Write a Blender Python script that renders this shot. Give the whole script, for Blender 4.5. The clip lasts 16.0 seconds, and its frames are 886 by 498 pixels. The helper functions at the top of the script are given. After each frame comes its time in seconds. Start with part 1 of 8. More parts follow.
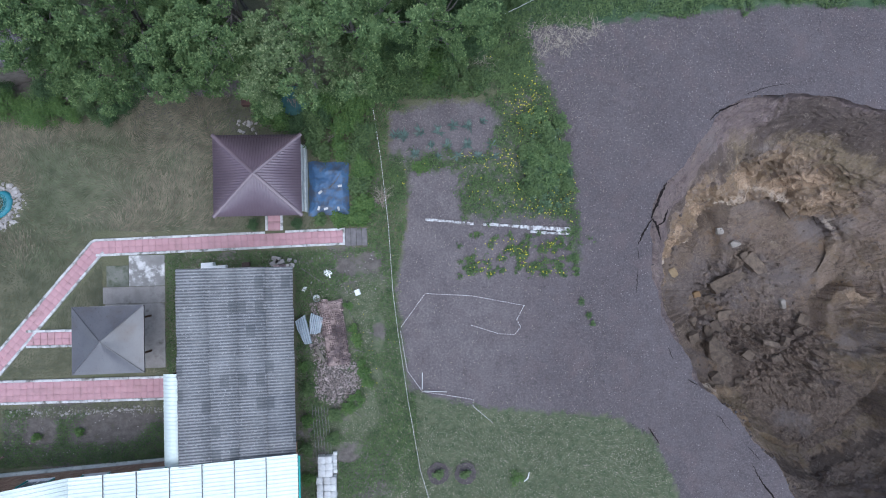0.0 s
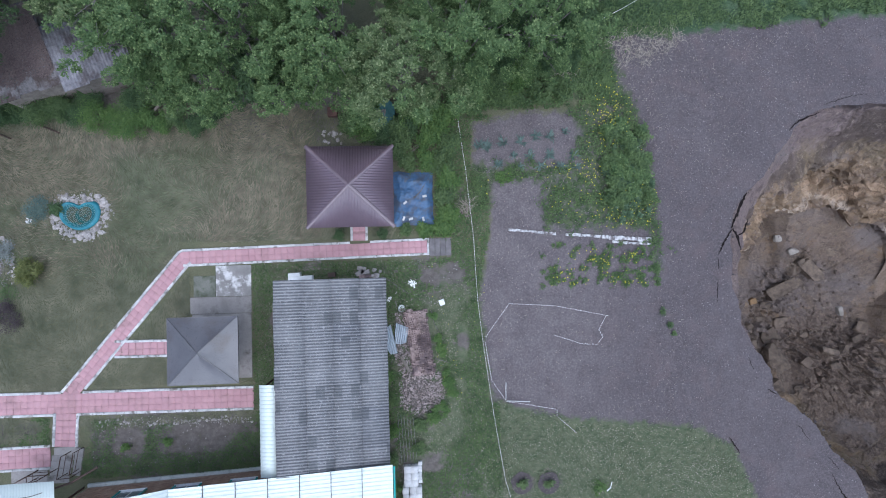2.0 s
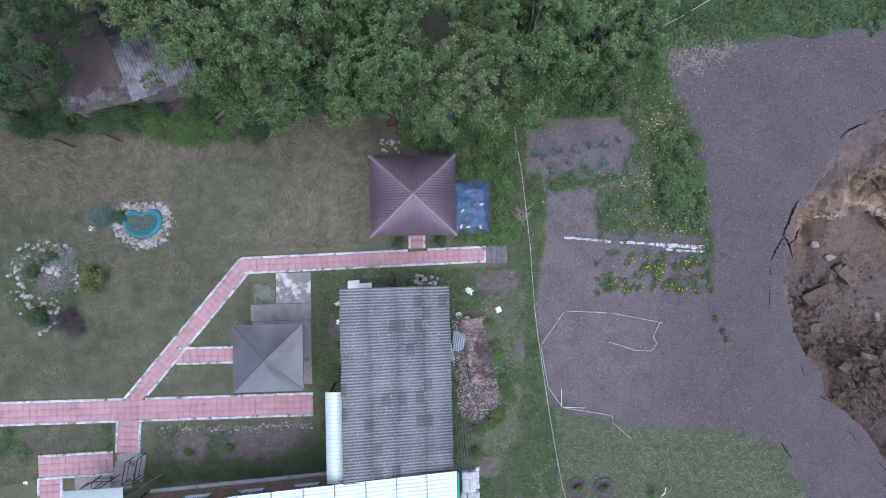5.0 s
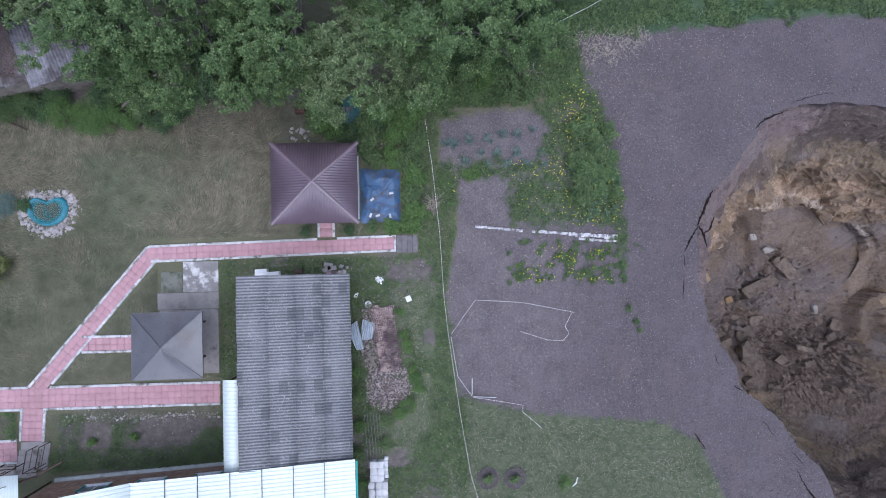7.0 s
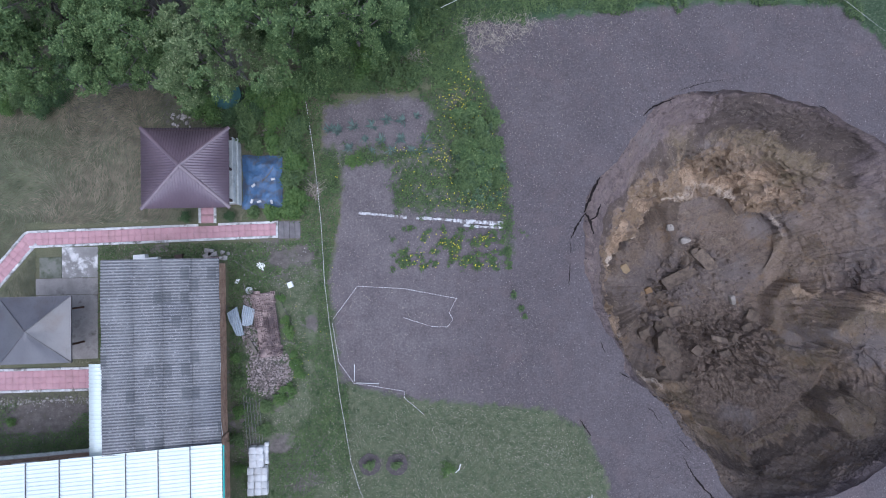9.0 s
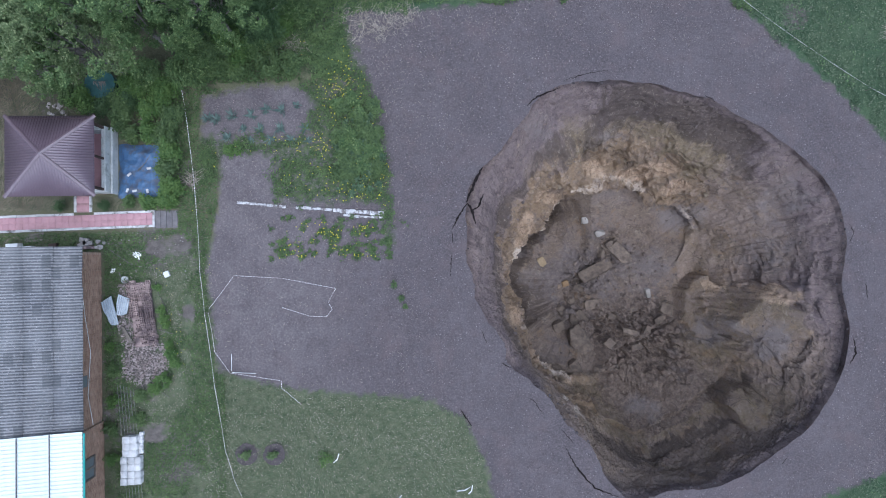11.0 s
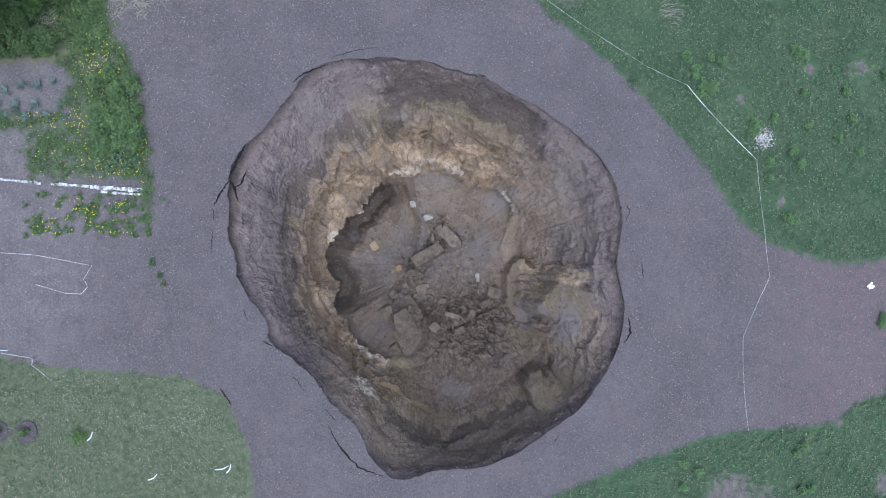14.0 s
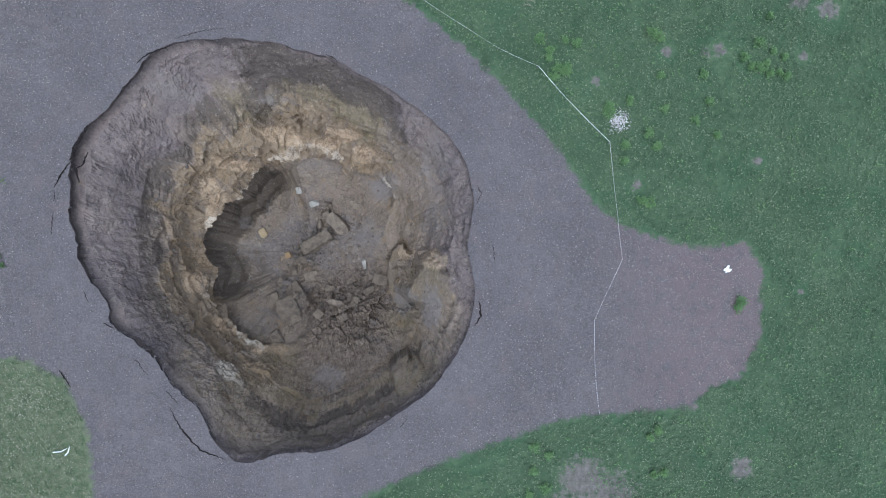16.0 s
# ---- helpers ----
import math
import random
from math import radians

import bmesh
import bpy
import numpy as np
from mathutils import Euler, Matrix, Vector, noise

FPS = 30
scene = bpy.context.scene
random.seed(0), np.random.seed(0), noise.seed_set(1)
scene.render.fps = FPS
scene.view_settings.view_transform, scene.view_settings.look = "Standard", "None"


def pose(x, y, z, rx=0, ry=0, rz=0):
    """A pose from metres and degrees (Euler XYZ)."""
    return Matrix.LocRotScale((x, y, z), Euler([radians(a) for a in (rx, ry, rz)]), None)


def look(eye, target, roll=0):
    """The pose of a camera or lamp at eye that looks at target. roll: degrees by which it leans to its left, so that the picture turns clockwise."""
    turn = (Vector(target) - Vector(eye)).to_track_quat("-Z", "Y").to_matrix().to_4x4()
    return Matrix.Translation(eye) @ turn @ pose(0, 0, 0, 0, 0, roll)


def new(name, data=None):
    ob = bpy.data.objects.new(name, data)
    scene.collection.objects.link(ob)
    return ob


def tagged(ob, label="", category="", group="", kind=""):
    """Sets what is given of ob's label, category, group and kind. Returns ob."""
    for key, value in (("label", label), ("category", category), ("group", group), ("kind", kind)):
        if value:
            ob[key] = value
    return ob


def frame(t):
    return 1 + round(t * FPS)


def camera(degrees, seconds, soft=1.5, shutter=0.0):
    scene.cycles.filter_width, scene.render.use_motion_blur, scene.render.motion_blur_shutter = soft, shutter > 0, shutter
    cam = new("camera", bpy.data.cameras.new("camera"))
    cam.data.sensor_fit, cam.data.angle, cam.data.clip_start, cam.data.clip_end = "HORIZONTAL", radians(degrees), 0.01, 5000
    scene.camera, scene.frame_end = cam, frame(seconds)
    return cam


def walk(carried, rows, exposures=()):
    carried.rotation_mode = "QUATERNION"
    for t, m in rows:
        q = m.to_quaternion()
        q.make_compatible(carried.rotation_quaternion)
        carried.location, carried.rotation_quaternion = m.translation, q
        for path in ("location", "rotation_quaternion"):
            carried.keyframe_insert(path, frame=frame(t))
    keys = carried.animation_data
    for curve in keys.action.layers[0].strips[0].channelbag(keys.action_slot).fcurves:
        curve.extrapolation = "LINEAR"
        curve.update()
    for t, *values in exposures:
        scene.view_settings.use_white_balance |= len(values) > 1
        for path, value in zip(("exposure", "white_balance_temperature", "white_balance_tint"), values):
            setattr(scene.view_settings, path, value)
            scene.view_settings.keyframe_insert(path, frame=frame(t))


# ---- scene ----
# ---- camera: a drone that slides sideways, looking almost straight down ----
cam = camera(84.0, 16.0, soft=1.05)
PATH = [
    (0, -2.247, -0.608, 28.314, 1.28, -3.44, -1.50),
    (0.5, -3.538, -0.457, 28.281, 1.28, -3.45, -1.49),
    (1, -4.684, -0.289, 28.221, 1.28, -3.46, -1.48),
    (1.5, -5.835, -0.102, 28.154, 1.29, -3.46, -1.47),
    (2, -7.032, 0.087, 28.107, 1.29, -3.47, -1.46),
    (2.5, -8.236, 0.280, 28.043, 1.29, -3.47, -1.45),
    (3, -9.567, 0.468, 28.078, 1.30, -3.48, -1.43),
    (4.25, -10.970, 0.680, 28.120, 1.31, -3.50, -1.41),
    (5.5, -9.309, 0.444, 28.205, 1.32, -3.51, -1.38),
    (6, -8.094, 0.265, 28.210, 1.32, -3.52, -1.37),
    (6.5, -6.691, 0.038, 28.305, 1.32, -3.53, -1.36),
    (7, -5.174, -0.176, 28.406, 1.33, -3.53, -1.35),
    (7.5, -3.551, -0.406, 28.497, 1.33, -3.54, -1.33),
    (8, -1.779, -0.698, 28.593, 1.33, -3.55, -1.32),
    (10.5, 6.608, -1.647, 29.135, 1.35, -3.58, -1.27),
    (11, 8.579, -1.893, 29.200, 1.35, -3.58, -1.26),
    (11.5, 10.796, -2.164, 29.252, 1.36, -3.59, -1.25),
    (12, 13.065, -2.423, 29.381, 1.36, -3.60, -1.23),
    (12.5, 15.376, -2.709, 29.546, 1.37, -3.60, -1.22),
    (13, 17.746, -3.006, 29.601, 1.37, -3.61, -1.21),
    (13.5, 20.182, -3.277, 29.704, 1.37, -3.62, -1.20),
    (14, 22.643, -3.540, 29.864, 1.38, -3.62, -1.19),
    (14.5, 25.122, -3.864, 29.901, 1.38, -3.63, -1.18),
    (15, 27.555, -4.178, 30.010, 1.38, -3.64, -1.17),
    (15.5, 29.885, -4.526, 30.151, 1.39, -3.64, -1.16),
    (16, 31.887, -4.816, 30.242, 1.39, -3.65, -1.15),
]
EXPOSURES = [(0.0, 0.4, 5620, 7), (3.0, 0.4, 5600, 10), (6.0, 0.4, 5620, 14), (8.0, 0.36, 5600, 14), (10.5, 0.42, 5540, 9), (12.5, 0.64, 5540, 8), (14.0, 0.74, 5520, 5), (15.0, 0.74, 5540, 3), (16.0, 0.73, 5560, -1)]
walk(cam, [(t, pose(*p)) for t, *p in PATH], EXPOSURES)

# ---- world and light: a bright overcast evening ----
world = bpy.data.worlds.new("world")
scene.world = world
world.use_nodes = True
sky = world.node_tree.nodes.new("ShaderNodeTexSky")
sky.sky_type = "NISHITA"
sky.sun_disc = False
sky.sun_elevation = radians(72)
sky.sun_rotation = radians(190)
sky.dust_density = 3.0
backdrop = world.node_tree.nodes["Background"]
world.node_tree.links.new(sky.outputs[0], backdrop.inputs[0])
backdrop.inputs[1].default_value = 0.1
sun = new("sun", bpy.data.lights.new("sun", "SUN"))
sun.data.energy = 2.5
sun.data.angle = radians(100)
sun.data.color = (0.96, 0.98, 1.0)
sun.matrix_world = look((4, -12, 40), (0, 0, 0))


# ---- small tools ----
class Nodes:
    """Short writing for node trees of a material."""

    def __init__(self, name):
        self.mat = bpy.data.materials.new(name)
        self.mat.use_nodes = True
        self.tree = self.mat.node_tree
        self.bsdf = self.tree.nodes["Principled BSDF"]

    def put(self, socket, value):
        if isinstance(value, bpy.types.NodeSocket):
            self.tree.links.new(value, socket)
        elif isinstance(value, (tuple, list)) and len(value) == 3 and socket.type == "RGBA":
            socket.default_value = (*value, 1.0)
        else:
            socket.default_value = value

    def set(self, key, value):
        self.put(self.bsdf.inputs[key], value)

    def place(self):
        return self.tree.nodes.new("ShaderNodeNewGeometry").outputs["Position"]

    def island(self):
        return self.tree.nodes.new("ShaderNodeNewGeometry").outputs["Random Per Island"]

    def each(self):
        return self.tree.nodes.new("ShaderNodeObjectInfo").outputs["Random"]

    def noise(self, scale, detail=4.0, rough=0.55, where=None, distort=0.0):
        n = self.tree.nodes.new("ShaderNodeTexNoise")
        n.inputs["Scale"].default_value = scale
        n.inputs["Detail"].default_value = detail
        n.inputs["Roughness"].default_value = rough
        n.inputs["Distortion"].default_value = distort
        self.put(n.inputs["Vector"], where if where is not None else self.place())
        return n.outputs[0]

    def cells(self, scale, feature="F1", where=None, out=0):
        n = self.tree.nodes.new("ShaderNodeTexVoronoi")
        n.feature = feature
        n.inputs["Scale"].default_value = scale
        self.put(n.inputs["Vector"], where if where is not None else self.place())
        return n.outputs[out]

    def math(self, kind, a, b=0.0, c=0.0, clamp=False):
        n = self.tree.nodes.new("ShaderNodeMath")
        n.operation = kind
        n.use_clamp = clamp
        for socket, value in zip(n.inputs, (a, b, c)):
            self.put(socket, value)
        return n.outputs[0]

    def span(self, value, lo, hi, to_lo=0.0, to_hi=1.0):
        n = self.tree.nodes.new("ShaderNodeMapRange")
        n.clamp = True
        for socket, v in zip(n.inputs, (value, lo, hi, to_lo, to_hi)):
            self.put(socket, v)
        return n.outputs[0]

    def mix(self, f, a, b, kind="MIX"):
        n = self.tree.nodes.new("ShaderNodeMix")
        n.data_type = "RGBA"
        n.blend_type = kind
        self.put(n.inputs[0], f)
        self.put(n.inputs[6], a)
        self.put(n.inputs[7], b)
        return n.outputs[2]

    def scaled(self, vector, sx, sy, sz, rz=0.0):
        n = self.tree.nodes.new("ShaderNodeMapping")
        self.put(n.inputs[0], vector)
        n.inputs["Scale"].default_value = (sx, sy, sz)
        n.inputs["Rotation"].default_value = (0, 0, rz)
        return n.outputs[0]

    def split(self, vector):
        n = self.tree.nodes.new("ShaderNodeSeparateXYZ")
        self.put(n.inputs[0], vector)
        return n.outputs

    def attr(self, name):
        n = self.tree.nodes.new("ShaderNodeAttribute")
        n.attribute_name = name
        return n.outputs["Fac"]

    def bump(self, height, strength, distance=0.05):
        n = self.tree.nodes.new("ShaderNodeBump")
        n.inputs["Strength"].default_value = strength
        n.inputs["Distance"].default_value = distance
        self.put(n.inputs["Height"], height)
        self.put(self.bsdf.inputs["Normal"], n.outputs[0])


def surface(name, a, b, scale=2.0, fine=30.0, rough=0.8, bump=0.3, depth=0.02, metal=0.0, spec=0.3,
            vary=0.0, island=0.0, stain=None, stain_scale=0.8, stain_at=(0.55, 0.7), coat=0.0):
    """A worn surface: two tones that mix at two scales, stains, a little change from piece to piece, fine relief."""
    n = Nodes(name)
    big = n.noise(scale, 5.0, 0.6)
    small = n.noise(fine, 3.0, 0.6)
    f = n.span(n.math("ADD", n.math("MULTIPLY", big, 0.65), n.math("MULTIPLY", small, 0.35)), 0.38, 0.62)
    col = n.mix(f, a, b)
    if stain:
        col = n.mix(n.span(n.noise(stain_scale, 6.0, 0.65), *stain_at), col, stain)
    if vary:
        col = n.mix(1.0, col, n.mix(n.each(), (1 - vary,) * 3, (1 + vary,) * 3), "MULTIPLY")
    if island:
        col = n.mix(1.0, col, n.mix(n.island(), (1 - island,) * 3, (1 + island,) * 3), "MULTIPLY")
    n.set("Base Color", col)
    n.set("Roughness", n.span(small, 0.3, 0.7, max(rough - 0.1, 0.02), min(rough + 0.1, 1.0)))
    n.set("Metallic", metal)
    n.set("Specular IOR Level", spec)
    if coat:
        n.set("Coat Weight", coat)
        n.set("Coat Roughness", 0.22)
    if bump:
        n.bump(n.math("ADD", small, n.math("MULTIPLY", big, 0.8)), bump, depth)
    return n.mat


def leafage(name, dark, light, tip=None, rough=0.55, patch=1.2, through_light=0.15, drift=0.4):
    """Leaves: a tone for each leaf, larger drifts of tone from place to place, a little light let through."""
    n = Nodes(name)
    col = n.mix(n.math("ADD", n.math("MULTIPLY", n.island(), 1 - drift), n.math("MULTIPLY", n.span(n.noise(patch, 4.0, 0.6), 0.32, 0.68), drift)), dark, light)
    if tip:
        col = n.mix(n.span(n.island(), 0.8, 1.0), col, tip)
    n.set("Base Color", col)
    n.set("Roughness", rough)
    n.set("Specular IOR Level", 0.25)
    if through_light:
        t = n.tree.nodes.new("ShaderNodeBsdfTranslucent")
        n.put(t.inputs[0], col)
        m = n.tree.nodes.new("ShaderNodeMixShader")
        m.inputs[0].default_value = through_light
        n.tree.links.new(n.bsdf.outputs[0], m.inputs[1])
        n.tree.links.new(t.outputs[0], m.inputs[2])
        n.tree.links.new(m.outputs[0], n.tree.nodes["Material Output"].inputs[0])
    return n.mat


def mesh_from(name, verts, faces, mat, smooth=False):
    """A mesh from arrays; faces is one array of quads or triangles."""
    me = bpy.data.meshes.new(name)
    verts = np.asarray(verts, dtype=np.float32)
    faces = np.asarray(faces, dtype=np.int32)
    k = faces.shape[1]
    me.vertices.add(len(verts))
    me.vertices.foreach_set("co", verts.ravel())
    me.loops.add(faces.size)
    me.loops.foreach_set("vertex_index", faces.ravel())
    me.polygons.add(len(faces))
    me.polygons.foreach_set("loop_start", np.arange(0, faces.size, k, dtype=np.int32))
    me.polygons.foreach_set("loop_total", np.full(len(faces), k, dtype=np.int32))
    if smooth:
        me.polygons.foreach_set("use_smooth", np.ones(len(faces), dtype=bool))
    me.update(calc_edges=True)
    if mat:
        me.materials.append(mat)
    return me


def thing(name, label, category, group="", kind="", at=(0, 0, 0), turn=0.0):
    ob = tagged(new(name), label, category, group, kind)
    ob.matrix_basis = pose(*at, 0, 0, turn)
    return ob


def part(name, bm, material, parent, label="", smooth=False):
    """Links a bmesh, or a ready mesh, as one object under a thing or part."""
    if isinstance(bm, bpy.types.Mesh):
        me = bm
    else:
        me = bpy.data.meshes.new(name)
        if smooth:
            for f in bm.faces:
                f.smooth = True
        bm.to_mesh(me)
        bm.free()
    if material and not me.materials:
        me.materials.append(material)
    ob = new(name, me)
    ob.parent = parent
    if label:
        tagged(ob, label)
    return ob


def whole(name, bm, material, label, category, group="", kind="", smooth=False):
    ob = part(name, bm, material, None, smooth=smooth)
    return tagged(ob, label, category, group, kind)


def box(bm, lo, hi, bevel=0.0, m=None):
    """An axis box between two corners, with rounded edges."""
    c = [(a + b) / 2 for a, b in zip(lo, hi)]
    s = [abs(b - a) for a, b in zip(lo, hi)]
    made = bmesh.ops.create_cube(bm, size=1.0, matrix=Matrix.LocRotScale(c, None, s))["verts"]
    if bevel:
        edges = list({e for v in made for e in v.link_edges})
        made = bmesh.ops.bevel(bm, geom=edges, offset=bevel, segments=1, affect="EDGES", profile=0.5)["verts"]
        made = [v for v in bm.verts if v.is_valid and v in set(made)]
    if m is not None:
        bmesh.ops.transform(bm, matrix=m, verts=made)
    return bm


def slab(lo, hi, bevel=0.0, m=None):
    return box(bmesh.new(), lo, hi, bevel, m)


def tube(bm, points, radii, sides=7):
    """A tapered tube along points."""
    rings = []
    for i, p in enumerate(points):
        a, b = Vector(points[max(i - 1, 0)]), Vector(points[min(i + 1, len(points) - 1)])
        q = (b - a).to_track_quat("Z", "Y").to_matrix()
        rings.append([bm.verts.new(Vector(p) + q @ Vector((radii[i] * math.cos(k * math.tau / sides), radii[i] * math.sin(k * math.tau / sides), 0)))
                      for k in range(sides)])
    for r, s in zip(rings, rings[1:]):
        for k in range(sides):
            bm.faces.new((r[k], r[(k + 1) % sides], s[(k + 1) % sides], s[k]))
    bm.faces.new(rings[0][::-1])
    bm.faces.new(rings[-1])
    return bm


def rock(size, seed, flat=0.65, rough=0.28, cuts=2):
    """A broken, angular stone."""
    bm = bmesh.new()
    bmesh.ops.create_icosphere(bm, subdivisions=cuts, radius=1.0)
    rnd = random.Random(seed)
    off = Vector((rnd.uniform(-50, 50), rnd.uniform(-50, 50), rnd.uniform(-50, 50)))
    planes = [(Vector((rnd.gauss(0, 1), rnd.gauss(0, 1), rnd.gauss(0, 1))).normalized(), rnd.uniform(0.45, 0.78)) for _ in range(8)]
    for v in bm.verts:
        d = v.co.normalized()
        r = 1 + rough * noise.noise(d * 1.6 + off)
        for nrm, lim in planes:
            if d.dot(nrm) > 1e-4:
                r = min(r, lim / d.dot(nrm))
        v.co = d * r
        v.co.x *= size[0]
        v.co.y *= size[1]
        v.co.z *= size[2] if len(size) > 2 else flat * min(size)
    return bm


def blades(P, heading, lift, length, width, fold=0.25):
    """Leaf quads: base, side, tip, side. All arguments are arrays, one entry a leaf."""
    n = len(P)
    along = np.stack([np.cos(heading) * np.cos(lift), np.sin(heading) * np.cos(lift), np.sin(lift)], 1)
    side = np.stack([-np.sin(heading), np.cos(heading), np.zeros(n)], 1)
    up = np.cross(along, side)
    V = np.empty((n, 4, 3), dtype=np.float32)
    mid = P + along * (length * 0.45)[:, None]
    V[:, 0] = P
    V[:, 1] = mid + (side - up * fold) * (width / 2)[:, None]
    V[:, 2] = P + along * length[:, None]
    V[:, 3] = mid - (side + up * fold) * (width / 2)[:, None]
    F = np.arange(n * 4, dtype=np.int32).reshape(n, 4)[:, ::-1]
    return V.reshape(-1, 3), F


def leaf_mesh(name, rs, P, length, width, mat, lift=(-0.3, 0.7), heading=None):
    """Leaves at the points P, with random turns."""
    n = len(P)
    h = rs.uniform(0, math.tau, n) if heading is None else heading
    V, F = blades(P, h, rs.uniform(*lift, n), length * rs.uniform(0.6, 1.3, n), width * rs.uniform(0.7, 1.25, n))
    return mesh_from(name, V, F, mat)


def inside(P, poly):
    """Signed distance of points to a polygon, positive inside."""
    P = np.asarray(P, dtype=np.float64)
    A = np.asarray(poly, dtype=np.float64)
    B = np.roll(A, -1, 0)
    best = np.full(len(P), 1e9)
    odd = np.zeros(len(P), dtype=bool)
    for a, b in zip(A, B):
        ab = b - a
        t = np.clip(((P - a) @ ab) / max(ab @ ab, 1e-12), 0, 1)
        best = np.minimum(best, np.hypot(*(P - a - t[:, None] * ab).T))
        cross = ((a[1] > P[:, 1]) != (b[1] > P[:, 1]))
        if a[1] != b[1]:
            odd ^= cross & (P[:, 0] < (b[0] - a[0]) * (P[:, 1] - a[1]) / (b[1] - a[1]) + a[0])
    return np.where(odd, best, -best)


def waves(P, seed, scale):
    """Cheap smooth noise in about -1 to 1 for arrays of points: a sum of turned sines."""
    rs = np.random.RandomState(seed)
    out = np.zeros(len(P))
    for k in range(7):
        a, f, ph = rs.uniform(0, math.tau), scale * rs.uniform(0.5, 1.9), rs.uniform(0, math.tau)
        out += np.sin(f * (P[:, 0] * math.cos(a) + P[:, 1] * math.sin(a)) + ph + 1.3 * np.sin(0.6 * f * (P[:, 1] * math.cos(a) - P[:, 0] * math.sin(a)) + 2 * ph))
    return out / 4.2
# ---- materials of the ground ----
SOIL_A, SOIL_B = (0.0825, 0.0722, 0.078), (0.114, 0.1, 0.1065)


def soil_colour(n):
    """Dry dark loam with clods, crumbs, straw-coloured specks and pale drifts."""
    big = n.noise(0.22, 5.0, 0.6)
    mid = n.noise(1.6, 5.0, 0.65)
    clod = n.noise(9.0, 4.0, 0.7)
    col = n.mix(n.span(big, 0.35, 0.65), SOIL_A, SOIL_B)
    col = n.mix(n.span(mid, 0.42, 0.7, 0.0, 0.7), col, (0.0766, 0.061, 0.0646))
    far = n.tree.nodes.new("ShaderNodeVectorMath")
    far.operation = "DISTANCE"
    n.put(far.inputs[0], n.scaled(n.place(), 1, 1, 0))
    far.inputs[1].default_value = (24.2, -4.0, 0.0)
    rut = n.math("SINE", n.math("ADD", n.math("MULTIPLY", far.outputs["Value"], 8.0), n.math("MULTIPLY", n.noise(0.5, 3.0), 9.0)))
    col = n.mix(n.math("MULTIPLY", n.span(rut, 0.3, 1.0, 0.0, 0.32), n.span(n.noise(0.3), 0.45, 0.6)), col, (0.0725, 0.06, 0.0636))
    col = n.mix(n.span(clod, 0.47, 0.66, 0.0, 0.85), col, (0.16, 0.136, 0.141))
    col = n.mix(n.span(n.noise(0.55, 4.0, 0.6, distort=0.6), 0.52, 0.7, 0.0, 0.45), col, (0.137, 0.106, 0.107))
    col = n.mix(n.span(n.noise(22.0, 4.0, 0.75), 0.53, 0.69, 0.0, 0.62), col, (0.0517, 0.045, 0.0485))
    col = n.mix(n.span(n.noise(6.0, 5.0, 0.75, distort=0.5), 0.55, 0.64, 0.0, 0.7), col, (0.064, 0.0545, 0.058))
    rake = n.noise(1.0, 4.0, 0.6, n.scaled(n.place(), 7.0, 0.35, 1.0, 0.05))
    sx, sy = n.split(n.place())[:2]
    plot = n.math("MULTIPLY", n.span(sx, 5.5, 4.0), n.span(sy, -2.0, -3.0))
    furrow = n.math("SINE", n.math("MULTIPLY", n.math("ADD", sx, n.math("MULTIPLY", n.noise(0.6), 0.5)), 9.0))
    col = n.mix(n.math("MULTIPLY", plot, n.span(furrow, 0.5, 1.0, 0.0, 0.1)), col, (0.0642, 0.054, 0.0566))
    col = n.mix(n.math("MULTIPLY", plot, n.span(rake, 0.5, 0.7, 0.0, 0.28)), col, (0.155, 0.135, 0.136))
    col = n.mix(n.span(n.noise(14.0, 3.0, 0.7, n.scaled(n.place(), 1.0, 1.0, 1.0, 0.7)), 0.58, 0.69, 0.0, 0.55), col, (0.2, 0.173, 0.175))
    col = n.mix(n.math("MULTIPLY", n.span(sx, 43.0, 49.0, 0.0, 0.75), n.span(n.noise(1.3, 5.0, 0.7), 0.38, 0.55)), col, (0.132, 0.096, 0.101))
    dry = n.math("MULTIPLY", n.span(n.math("ADD", sx, n.math("MULTIPLY", n.noise(0.5, 4.0), 4.0)), 8.0, 4.0), n.span(sy, -9.0, -6.0, 0.45, 0.85))
    col = n.mix(n.math("MULTIPLY", dry, n.span(n.noise(0.7, 5.0, 0.65, distort=0.4), 0.36, 0.58, 0.2, 0.75)), col, n.mix(n.span(clod, 0.35, 0.65), (0.126, 0.11, 0.114), (0.203, 0.179, 0.182)))
    speck = n.math("MULTIPLY", n.span(n.cells(4.0), 0.05, 0.1, 1.0, 0.0), n.span(n.noise(0.9), 0.48, 0.58))
    col = n.mix(speck, col, (0.352, 0.31, 0.303))
    return col, n.math("ADD", n.math("MULTIPLY", clod, 0.6), n.math("MULTIPLY", mid, 0.7))


